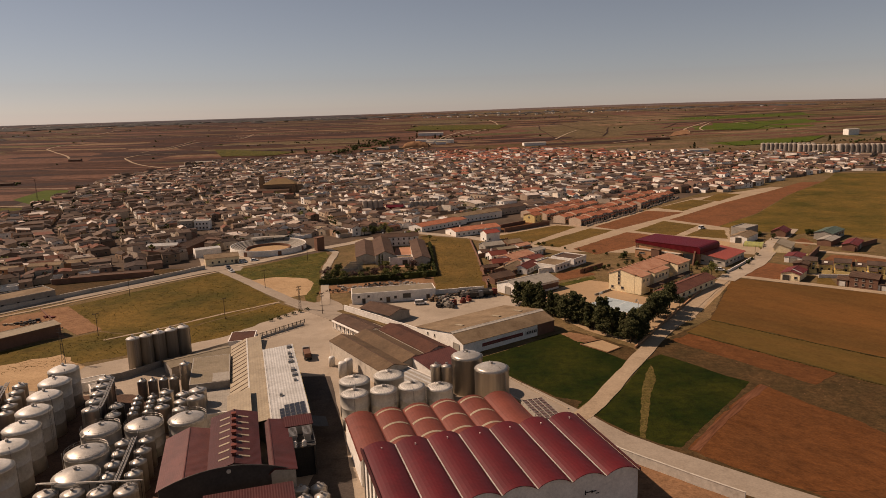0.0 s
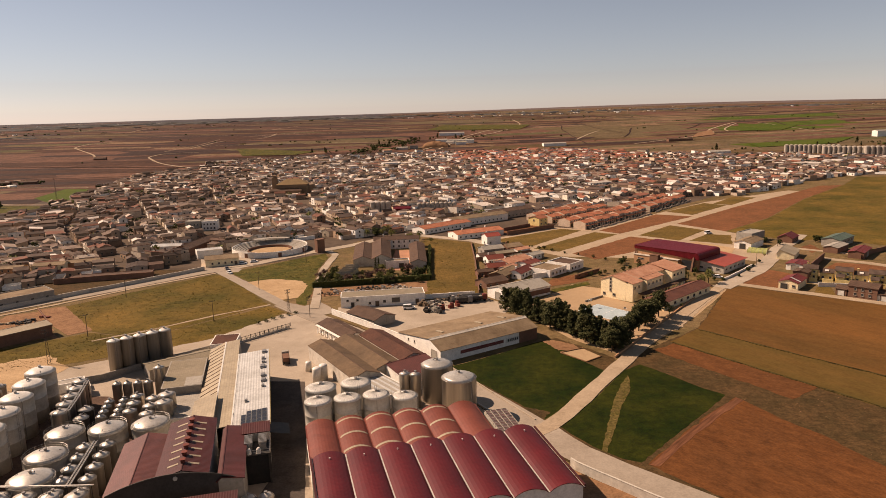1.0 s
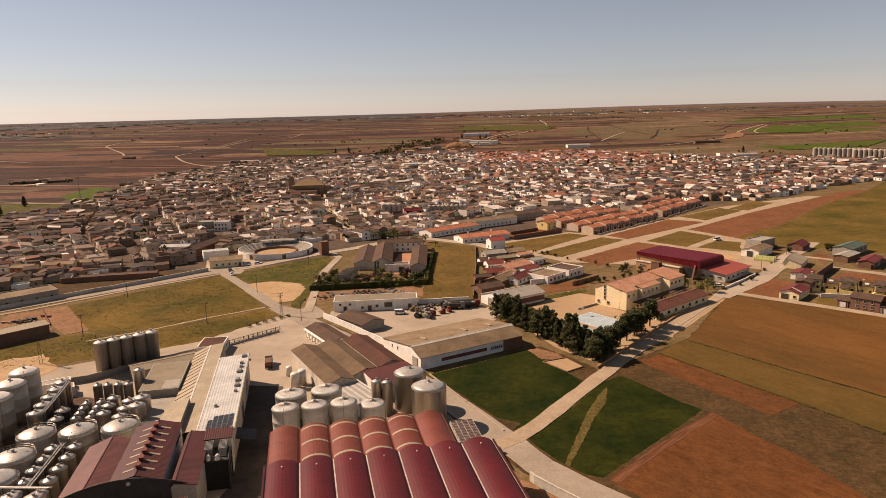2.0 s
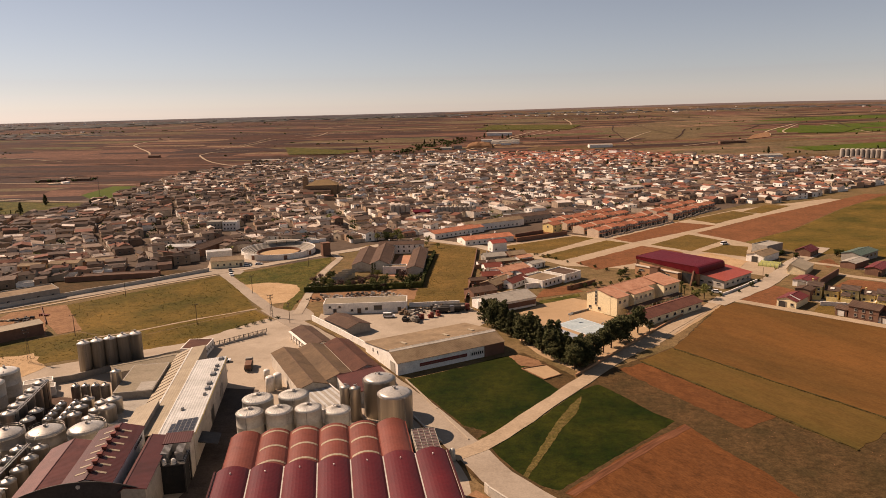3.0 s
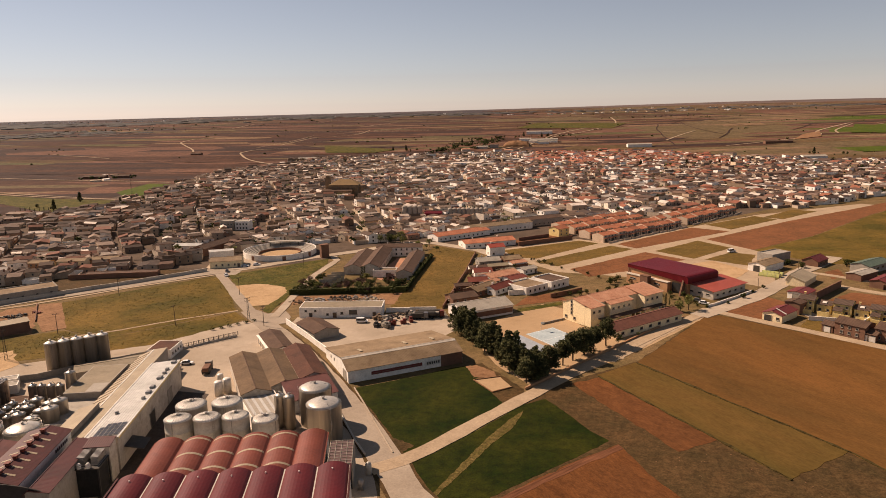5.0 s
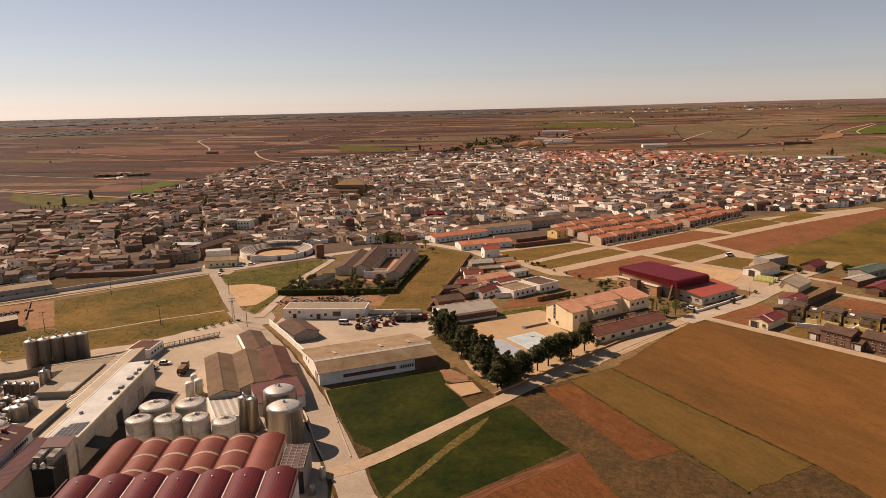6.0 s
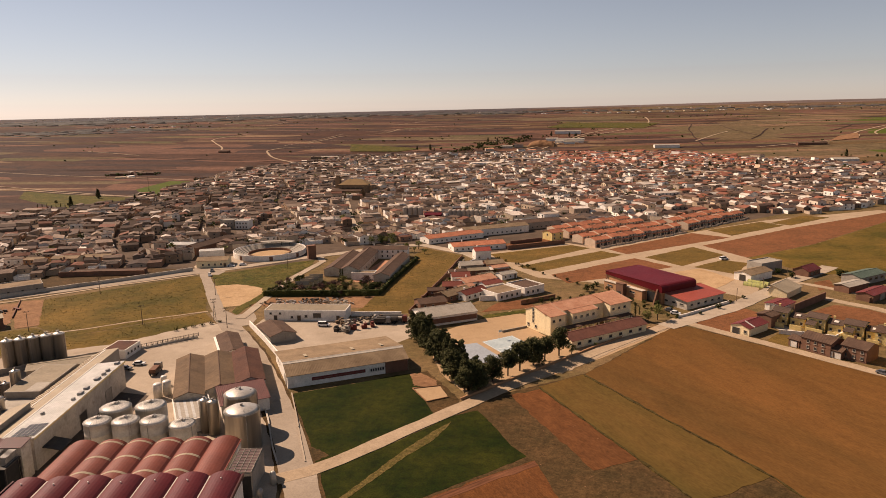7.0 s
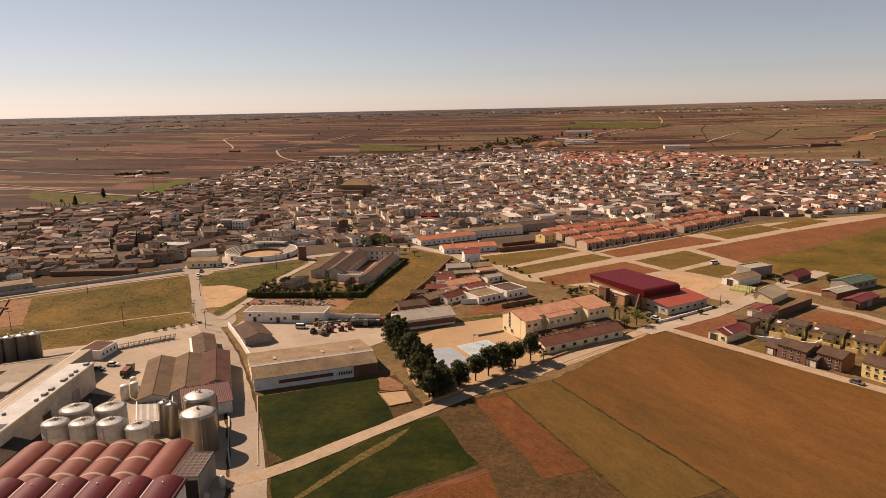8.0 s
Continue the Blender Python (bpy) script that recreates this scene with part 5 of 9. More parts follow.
    n = thing("end_hall", -52.1, 158.4, 106.9, "taller end block with a plain pale roof", "hall")
    cut = [(-2.3, 0), (3.2, 0), (3.2, 6.9), (-2.3, 8.5)]
    part("wall", Shape().hexa([(9.2, p, q) for p, q in cut], [(-9.2, p, q) for p, q in cut]), GREY_WALL, n)
    part("roof", Shape().slab((-9.4, -2.4, 8.54), (9.4, -2.4, 8.54), (9.4, 3.4, 6.85), (-9.4, 3.4, 6.85), 0.13), BEIGE_SHEET, n)
    return ob


long_hall()
gs = flat_roofed("shed", "broad shed with a dull grey-brown sheet roof and pale front", -70.2, 189.3, 17, 10.6, 22.5, 5.9, GREY_WALL, TAN_SHEET, doors=[("f", 0, 4, 3.4, CONCRETE)], category="shed", parapet=0.09)
part("roof_patch", Shape().box(2.9, -7.6, 5.99, 4.4, 6.6, 0.06), PALE_SHEET, gs, "paler replaced roof sheets")
flat_roofed("shed", "flat pale concrete shed beside the long hall", -65.2, 174.5, 17, 11, 26, 3.8, WHITE, PALE_SHEET, category="shed")
gabled("shed", "long low shed with a grey-green roof behind the silos", -79.5, 206.5, 38, 20, 8, 3.6, 0.7, GREY_WALL, TAN_SHEET, category="shed")
gate_store = flat_roofed("shed", "low white store with a dark red-brown roof by the gate", -72.2, 226.8, 100, 10.5, 8.4, 3.4, WHITE, RED_BROWN, windows=[("f", -3.4 + 2.3 * i, 1.3, 0.9, 0.8) for i in range(4)], category="shed", parapet=0.06)
for k, (px, py) in enumerate(((-101.5, 187.5), (-106.5, 191.5))):
    flat_roofed("store", "small low store with a flat roof", px, py, 35, 6 + 2 * k, 4, 2.6, WHITE, PALE_SHEET, doors=[("f", 0, 1.2, 2.0, DARK_METAL)], category="shed", parapet=0.2)
free_wall("boundary_wall", [(-115, 190), (-101, 198), (-88, 213), (-74.5, 226)], 2.0, 0.3, CONCRETE, "grey concrete wall round the works")
for px in (-0.15, 7 * 6.88 + 0.15):
    part("verge_trim", Shape().box(px, -12.55, 9.2, 0.36, 25.5, 0.75), RED_ROOF, hall_front, "red sheet trim along the roof edge")
# red-roofed cellar with a row of skylights
cellar = gabled("red_roofed_hall", "hall with a dark red corrugated roof", -46.7, 135.8, 107.0, 25.5, 9.4, 10.0, 1.25, WHITE, RED_ROOF, category="hall", cap=RED_ROOF)
sky_mesh = Shape().box(0, 0, 0, 0.65, 2.2, 0.1).mesh("skylight", BEIGE_SHEET)
cowl = Shape().box(0, 0, 0, 0.8, 0.8, 0.7).box(0, 0, 0.7, 1.1, 1.1, 0.15).mesh("cowl", RUST_SHEET)
for i in range(7):
    for side in (-1, 1):
        part("skylight", sky_mesh, None, cellar, "pale skylight strip").matrix_basis = pose(9.5 - 3.2 * i, 1.95 * side, 11.25 + 0.14 - 1.95 * 0.266, -14.9 * side)
    part("cowl", cowl, None, cellar).matrix_basis = pose(9.5 - 3.2 * i, 0, 11.3)
gabled("red_roofed_shed", "shed with a rusty red corrugated roof", -55.2, 130.9, 107.0, 22.4, 9.0, 9.1, 1.0, GREY_WALL, FADED_RED, category="shed", ridge=0.47, far_h=8.2)
gabled("red_roofed_shed", "narrow shed with a rusty red roof", -37.3, 136.1, 107.0, 23.4, 4.7, 8.7, 0.6, GREY_WALL, RED_ROOF, category="shed", ridge=0.85)
wall_mark = Shape()
for i in range(7):
    wall_mark.box(4.6 + 0.95 * i, -4.74, 8.2, 0.55, 0.06, 0.8)
part("painted_mark", wall_mark, DARK_WALL, cellar, "unreadable dark lettering on the pale wall")
arch = thing("arched_hall", -42.8, 117.4, 17.0, "dark arched hall front with a round vent", "hall")
pts = [(-12.2 + 24.7 * i / 16, 8.6 + 2.7 * (1 - (2 * i / 16 - 1) ** 2)) for i in range(17)]
cut = [(-12.2, 0), *pts, (12.5, 0)]
part("end_wall", Shape().hexa([(px, 4.7, pz) for px, pz in cut], [(px, 5.0, pz) for px, pz in cut]), DARK_WALL, arch)
band = pts + [(px, pz + 0.2) for px, pz in reversed(pts)]
part("fascia", Shape().hexa([(px, 4.68, pz) for px, pz in band], [(px, 4.5, pz) for px, pz in band]), DARK_METAL, arch, "dull fascia along the arch")
part("round_vent", Shape().tube([(0.6, 4.7, 10.4), (0.6, 4.5, 10.4)], 0.42, 12), GLAZED, arch)
part("porch_roof", Shape().slab((-4.1, -10.3, 7.9), (12.2, -10.3, 7.9), (12.2, 0.4, 8.4), (-4.1, 0.4, 8.4), 0.16), RED_ROOF, arch, "low red sheet roof")
part("porch_wall", Shape().box(4.05, -4.9, 0, 15.7, 10.0, 7.85), GREY_WALL, arch)


def cooling_plant():
    ob = thing("cooling_plant", -34.2, 141.8, 17.0, "grey cooling plant on a raised dark platform", "machine")
    part("room", Shape().box(0, 4.8, 0, 5.6, 4.2, 9.0), DULL_WHITE, ob)
    part("roof", Shape().slab((-3.1, 2.5, 8.95), (3.1, 2.5, 8.95), (3.1, 7.2, 9.4), (-3.1, 7.2, 9.4), 0.15), RED_ROOF, ob)
    part("platform", Shape().box(0, -1.0, 6.9, 5.8, 6.4, 0.25), DARK_METAL, ob)
    for px in (-2.7, 2.7):
        for py in (-4.0, 1.9):
            part("leg", Shape().box(px, py, 0, 0.3, 0.3, 6.9), DARK_METAL, ob)
    unit = Shape().box(0, 0, 0.3, 1.4, 4.4, 1.1)
    for j in range(8):
        unit.box(0, -1.95 + 0.56 * j, 1.4, 1.75, 0.26, 0.5).box(0, -1.95 + 0.56 * j, 0, 1.5, 0.08, 0.3)
    m = unit.mesh("condenser", PIPE)
    for px in (-1.6, 1.4):
        part("condenser", m, None, ob).matrix_basis = pose(px, -0.2, 7.15)
    for px in (-1.5, 0.5):
        part("vessel", Shape().lathe(px, -3.7, [(0.5, 7.15), (0.5, 8.1), (0.28, 8.4)], 12), DOME, ob)
    rails = Shape()
    for z in (7.6, 8.1):
        rails.tube([(-2.8, 2.0, z), (-2.8, -4.1, z), (2.8, -4.1, z), (2.8, 2.0, z)], 0.05, 4)
    part("guard_rail", rails, PIPE, ob)
    part("lower_room", Shape().box(0, -1.0, 0, 5.0, 5.4, 6.8), BLACK, ob)
    return ob


cooling_plant()
# brown-roofed sheds
for k, (px, py, roof, cap) in enumerate(((-27.2, 203.4, SHED_ROOF, DARK_ROOF), (-20.6, 209.6, SHED_ROOF, DARK_ROOF), (-13.4, 214.6, RED_BROWN, RED_BROWN))):
    gabled("brown_roofed_shed", "long shed with a brown ribbed roof" if k < 2 else "long shed with a dark red ribbed roof", px, py, 124.1, (34.9, 32.0, 30.0)[k], 8.7, 4.6 + 0.5 * (k == 2), 1.4, DULL_WHITE, roof, over=0.1, cap=cap,
           category="shed", group="sheds in the works yard", doors=[("r", 0, 3.2, 3.2, WOOD)], windows=[("r", -2.7, 2.6, 0.9, 0.8), ("r", 2.7, 2.6, 0.9, 0.8)])
gabled("red_roofed_shed", "small shed with a red sheet roof", -3.8, 195.4, 39.6, 13.5, 11, 3.9, 0.2, WHITE, FADED_RED, far_h=5.6, ridge=0.96, category="shed")
low_shed = flat_roofed("shed", "low shed with a pale greenish corrugated roof", -13.2, 184.5, 39.6, 10, 17.0, 3.8, WHITE, PALE_SHEET, category="shed", parapet=0.12)
for k in range(5):
    part("roof_strip", Shape().box(-3.7 + 1.85 * k, 0, 3.84, 0.75, 15.6, 0.07), WHITE_SHEET, low_shed, "pale sheet strip on the roof")
office = gabled("office_row", "low office row with a brown roof and a white colonnade", -34.0, 237.2, -52, 22, 7.6, 3.4, 1.2, WHITE, DARK_ROOF, category="office", windows=[("f", -9 + 3 * i, 0.8, 1.2, 1.5) for i in range(7)])
for i in range(8):
    part("column", Shape().box(-10.5 + 3 * i, -4.4, 0, 0.35, 0.35, 2.9), WHITE, office)
part("canopy", Shape().box(0, -4.3, 2.9, 22.4, 1.3, 0.2), WHITE, office)
for px, py, r, h in ((-33.4, 195.6, 1.3, 4.8), (-32.0, 198.2, 1.3, 4.8), (-38.2, 205.0, 1.0, 3.2)):
    single("white_cylinder", Shape().lathe(0, 0, [(r, 0), (r, h - 0.5), (r * 0.8, h - 0.12), (0.2, h)], 20), DOME, "white upright tank by the shed", "tank", "white cylinders", smooth=True, at=(px, py, 0.02))
free_wall("gate_wall", [(-71.5, 229.5), (-63, 240.5), (-56, 249)], 0.7, 0.25, DULL_WHITE, "low white wall under a dark railing at the works gate")
rail = thing("gate_railing", 0, 0, 0, "dark steel railing on the gate wall", "railing")
for z in (0.95, 1.85):
    part("rail", Shape().tube([(-71.5, 229.5, z), (-63, 240.5, z), (-56, 249, z)], 0.07, 4), DARK_METAL, rail)
for i in range(46):
    t = i / 45
    px, py = (-71.5 + 8.5 * t * 2, 229.5 + 11 * t * 2) if t < 0.5 else (-63 + 7 * (2 * t - 1), 240.5 + 8.5 * (2 * t - 1))
    part("baluster", Shape().box(px, py, 0.8, 0.06, 0.06, 1.1), DARK_METAL, rail)


# ---- yard and warehouse across the road ----
ware = gabled("white_warehouse", "white warehouse with an uneven brown sheet roof and sign", 10.8, 233.3, 36.3, 39.8, 26.6, 4.0, 2.3, WHITE, BROWN_ROOF, far_h=3.4, ridge=0.24, over=0.3, category="warehouse", cap=PALE_SHEET,
              doors=[("l", -9.6, 3.0, 3.2, GREY_WALL)], windows=[("l", 2.5, 2.6, 0.6, 0.9), ("l", 6.5, 2.4, 0.6, 0.9)])
part("sign_board", Shape().box(-3.5, -13.38, 1.5, 17.5, 0.1, 1.1), SIGN, ware, "long dark red sign board")
bars = Shape()
for i in range(5):
    bars.box(-10.6 + 3.5 * i, -13.44, 1.9, 2.9, 0.03, 0.22)
part("sign_bars", bars, BRICK, ware, "unreadable faint lettering")
part("painted_panel", Shape().box(9.2, -13.38, 1.2, 5.5, 0.1, 1.6), DOME, ware, "pale sign with dark lettering")
bars = Shape()
for i in range(6):
    bars.box(7.2 + 0.8 * i, -13.45, 1.5, 0.5, 0.04, 0.9)
part("sign_bars", bars, BLACK, ware)
part("brick_panel", Shape().box(15.9, -13.4, 0, 7.8, 0.16, 3.8), BRICK, ware, "brown brick end of the wall")
for i, px in enumerate((-12, 4, 14)):
    part("roof_light", Shape().slab((px - 0.5, -3.0, 6.0), (px + 0.5, -3.0, 6.0), (px + 0.5, 1.0, 5.42), (px - 0.5, 1.0, 5.42), 0.24), BEIGE_SHEET, ware, "pale roof light")
# Pale slab added to draw the highlight along the ridge.
part("ridge_sheet", Shape().slab((-20.1, -7.9, 6.15), (20.1, -7.9, 6.15), (20.1, -6.7, 6.56), (-20.1, -6.7, 6.56), 0.06), DULL_WHITE, ware, "pale band along the ridge")
free_wall("yard_wall", [(-43.6, 266.5), (-27, 249.5), (-11.8, 233.0)], 2.2, 0.35, WHITE, "white wall along the road")
lh = flat_roofed("long_white_house", "long white flat-roofed building with small windows", -25.4, 282.6, 10.0, 34.5, 9.6, 4.3, WHITE, TAN_SHEET,
                 windows=[("f", -14.5, 2.6, 1.0, 0.9), ("f", -10.5, 2.6, 1.0, 0.9), ("f", 0.5, 1.4, 1.2, 1.1), ("f", 5.2, 1.3, 3.4, 2.0), ("f", -5.5, 1.0, 1.1, 1.0)], doors=[("f", -12.5, 1.2, 2.1, DARK_METAL), ("f", -2.5, 1.4, 2.1, WOOD), ("f", 14, 1.2, 2.1, WOOD)], category="building", parapet=0.2)
gabled("dark_shed", "shed with a dark patched roof in the yard", -26.6, 257.6, -44, 17, 10.0, 2.8, 1.4, GREY_WALL, DARK_ROOF, category="shed")
free_wall("yard_wall", [(-8, 287.6), (2, 289.6), (13, 291.5)], 2.0, 0.3, WHITE, "white back wall of the yard")
gabled("sheet_shed", "shed with a pale sheet roof and a red lower wall", 31.8, 291.6, 37.5, 23, 14, 3.8, 2.0, WHITE, PALE_SHEET, category="shed", doors=[("l", 0, 3.2, 3.2, CONCRETE)])
part("brick_panel", Shape().box(0, -7.06, 0.9, 22.6, 0.12, 2.0), BRICK, bpy.data.objects["sheet_shed"], "red painted band")

# ---- school ----
def school():
    L, W = 40.5, 12.0
    ob = gabled("school", "three-storey cream school with a salmon tiled roof", 84.2, 299.2, 46.0, L, W, 7.9, 1.6, CREAM, TILE, far_h=7.3, ridge=0.55, over=0.3, category="school",
                windows=[("l", -0.5, 1.2, 1.3, 1.1), ("l", 4.2, 1.2, 1.2, 1.0)] + [("f", -18 + 6 * i, 5.4, 2.2, 1.1) for i in range(7)] + [("l", 1.2, 3.0 + 1.5 * i, 1.0, 1.2) for i in range(4)])
    for i, (px, wx, dep, hh) in enumerate(((-16.6, 7.2, 3.2, 7.6), (-3.0, 12.5, 3.0, 7.2), (14.7, 11.0, 4.2, 7.8))):
        part("wing", Shape().box(px, -W / 2 - dep / 2, 0, wx, dep, hh), CREAM, ob)
        part("wing_roof", Shape().slab((px - wx / 2 - 0.3, -W / 2 - dep - 0.4, hh - 0.1), (px + wx / 2 + 0.3, -W / 2 - dep - 0.4, hh - 0.1), (px + wx / 2 + 0.3, 0.2, hh + 1.9), (px - wx / 2 - 0.3, 0.2, hh + 1.9), 0.18), TILE, ob)
        part("roof_verge", Shape().tube([(px + wx / 2 + 0.35, -W / 2 - dep - 0.4, hh + 0.1), (px + wx / 2 + 0.35, 0.6, hh + 2.1)], 0.12, 4), BEIGE_SHEET, ob)
        for j in range(int(wx / 3)):
            frame_mesh, pane = window_meshes(1.2, 1.0)
            w = part("window", frame_mesh, None, ob)
            w.matrix_basis = pose(px - wx / 2 + 1.6 + 3 * j, -W / 2 - dep, hh - 2.4)
            part("pane", pane, None, w)
    part("arcade_roof", Shape().box(1.0, -W / 2 - 5.4, 2.9, 36, 3.2, 0.25), DARK_ROOF, ob)
    for i in range(13):
        part("arcade_post", Shape().box(-16.5 + 2.9 * i, -W / 2 - 6.7, 0, 0.25, 0.25, 2.9), DOME, ob)
    return ob


school()
gabled("classroom_row", "long low classroom block with a brown-red tiled roof", 95.8, 281.6, 45.5, 36.5, 8.5, 3.2, 1.6, CREAM, mat("brown_red_tile", (0.165, 0.068, 0.046), (0.12, 0.05, 0.036), 0.3, 1.5, depth=0.05, stripe=("X", 0.4, 0.05), stain=0.2), category="school",
       windows=[("f", -15 + 5 * i, 1.1, 1.6, 1.1) for i in range(7)], over=0.5)
def hoop(x, y, turn):
    ob = thing("basketball_hoop", x, y, turn, "slim basketball hoop on a post", "hoop", "court hoops")
    part("post", Shape().tube([(0, 0, 0), (0, 0, 3.2), (0, 0.9, 3.5)], 0.09, 6), DOME, ob)
    part("backboard", Shape().box(0, 0.95, 2.9, 1.5, 0.05, 0.9), DOME, ob)


for px, py, a in ((58.3, 271.8, -135), (70.3, 258.0, 45)):
    hoop(px, py, a)
for (ax, ay), (bx, by) in (((53.6, 266.8), (62.4, 275.6)), ((75.0, 262.1), (66.0, 253.2)), ((53.6, 266.6), (65.8, 253.2)), ((62.5, 275.6), (75.0, 262.4)), ((59.6, 259.9), (68.8, 269.0))):
    d, a = math.dist((ax, ay), (bx, by)), math.degrees(math.atan2(by - ay, bx - ax))
    single("court_line", Shape().box((ax + bx) / 2, (ay + by) / 2, 0.092, d, 0.12, 0.006, a), LINE, "white painted court line", "line", "court lines", kind="structure")
free_wall("playground_wall", [(57.7, 214.3), (64.9, 225.5), (76.5, 243.1), (89.7, 263.1), (102.7, 282.8), (113.1, 296.7)], 0.6, 0.35, TAN_BRICK, "low brown wall along the gravel track")
free_wall("slab_edge", [(53.6, 215.4), (48.2, 210.7), (41.1, 219.3), (49.0, 223.4)], 0.3, 0.22, CLAY, "low earth-brown edge round the slab")
free_wall("field_kerb", [(5.6, 207.6), (14.2, 193.7), (22.9, 179.3), (29.0, 169.4)], 0.35, 0.25, DUST, "low dusty kerb beside the wheat")
free_wall("playground_wall", [(58, 279.5), (66.5, 287.5)], 0.6, 0.3, CONCRETE, "low wall on the playground")

# ---- sports hall ----
def sports_hall():
    ob = thing("sports_hall", 113.5, 349.2, -44.5, "brick sports hall under a deep maroon sheet roof", "sports hall")
    L, W = 34.6, 21.5
    part("wall", Shape().box(0, 0, 0, L - 1.6, W - 1.4, 7.3), TAN_BRICK, ob)
    cut = [(-L / 2, 7.3), (L / 2, 5.4), (L / 2, 7.4), (L / 2 - 0.3, 8.1), (L / 2 - 1.0, 8.55), (L / 2 - 2.0, 8.75), (-L / 2, 8.75)]
    part("roof", Shape().hexa([(px, -W / 2, pz) for px, pz in cut], [(px, W / 2, pz) for px, pz in cut]), MAROON, ob)
    part("roof_edge", Shape().box(-1.0, -W / 2 - 0.06, 8.5, L - 2.2, 0.12, 0.3).box(-L / 2 - 0.06, 0, 8.5, 0.12, W, 0.3), RED_SHEET, ob, "red trim along the roof edge")
    front = -W / 2 - 1.6
    part("lower_wall", Shape().box(-4.4, -W / 2 - 0.55, 0, L - 10.6, 2.1, 4.4), TAN_BRICK, ob)
    part("ledge", Shape().box(-4.4, -W / 2 - 0.65, 4.4, L - 10.2, 2.5, 0.22), DULL_WHITE, ob, "pale coping on the lower wall")
    part("porch", Shape().box(-4.0, front - 1.2, 0, 4.4, 2.4, 5.8).box(-4.0, front - 1.2, 5.8, 4.7, 2.7, 0.2), BRICK, ob, "darker brick porch")
    part("porch_door", Shape().box(-4.0, front - 2.42, 0.05, 1.9, 0.1, 2.3), DARK_METAL, ob)
    # Flat dark sheet in place of the shade inside the entrance recess.
    part("entrance_glass", Shape().box(11.0, -W / 2 + 0.62, 0.05, 5.2, 0.12, 4.6), GLASS, ob, "dark sheet for the shaded entrance recess")
    part("buttress", Shape().hexa([(14.4, -W / 2 + 0.7, 0), (14.4, -W / 2 - 2.4, 0), (14.4, -W / 2 - 0.2, 6.6), (14.4, -W / 2 + 0.7, 6.6)], [(15.2, -W / 2 + 0.7, 0), (15.2, -W / 2 - 2.4, 0), (15.2, -W / 2 - 0.2, 6.6), (15.2, -W / 2 + 0.7, 6.6)]), BRICK, ob)
    part("column", Shape().box(-L / 2 + 0.4, -W / 2 + 0.4, 0, 0.5, 0.5, 7.4), BRICK, ob)
    openings(ob, L, 2 * (W / 2 + 1.6), [("f", px, 2.4, 3.2, 0.8) for px in (-12.5, 1.6)])
    return ob


sports_hall()
gabled("sports_annexe", "low annexe with a bright red sheet roof", 131.4, 337.4, 47.5, 24.0, 13.5, 3.8, 0.7, DULL_WHITE, SALMON, far_h=4.6, ridge=0.95, over=0.8, category="annexe", windows=[("l", -4 + 4 * i, 1.6, 1.8, 0.8) for i in range(3)] + [("f", -9 + 4.5 * i, 1.4, 1.6, 0.9) for i in range(5)])
free_wall("garden_wall", [(124, 312), (128.5, 316.5), (147, 339)], 1.1, 0.3, WHITE, "low white wall in front of the annexe")

# ---- farm with a courtyard ----
gabled("farm_wing", "long farm wing with a dark weathered roof", -38.2, 373.0, 98.0, 47, 9.5, 4.6, 2.2, DULL_WHITE, DARK_ROOF, category="farm building", windows=[("f", -22 + 5.5 * i, 1.6, 1.0, 1.0) for i in range(8)])
gabled("farm_wing", "lower farm wing with a dark brown roof", -47.9, 373.0, 98.0, 42, 10.0, 3.6, 1.8, DULL_WHITE, DARK_ROOF, category="farm building")
gabled("farm_wing", "narrow farm wing with a dark brown roof", -18.2, 369.5, 96.0, 50, 8.0, 3.6, 1.5, DULL_WHITE, DARK_ROOF, category="farm building", windows=[("b", -22 + 6.2 * i, 1.6, 1.0, 1.0) for i in range(8)])
gabled("farmhouse", "two-storey white farmhouse behind the courtyard", -33.5, 402.0, 9.0, 26, 7.5, 5.4, 1.4, WHITE, DARK_ROOF, category="house", windows=[("f", -11 + 3.1 * i, z, 0.9, 1.2) for i in range(8) for z in (1.0, 3.6)], chimney=2)
patch("courtyard", [(-33, 393), (-22, 394.5), (-20, 341), (-31, 343)], 0.1, mat("clay_court", (0.40, 0.20, 0.12), (0.34, 0.17, 0.10), 0.1, 1.5, stain=0.2), "reddish clay courtyard", category="yard")
flat_roofed("farm_store", "white store closing the courtyard", -27.0, 350.5, 8, 12, 6, 3.4, WHITE, BROWN_ROOF, category="farm building", doors=[("f", 2, 2.4, 2.4, DARK_METAL)])
for i in range(4):
    gabled("garden_bay", "small pale roofed bay stepped up the garden", -51.0 + 0.8 * i, 329.0 + 3.6 * i, 18.0, 6.0, 3.0, 2.0 + 0.35 * i, 1.0, CREAM, BEIGE_SHEET, ridge=0.2, category="outbuilding", group="garden bays")
free_wall("field_wall", [(14.8, 296), (12.8, 360), (10.0, 411)], 1.4, 0.3, BRICK, "low brick wall beside the paddock")
single("brick_tower", Shape().box(0, 0, 0, 4.6, 3.4, 7.5).box(0, 0, 7.5, 5.0, 3.8, 0.3), BRICK, "square brick kiosk by the road", "tower", at=(-76.5, 392, 0), turn=40)

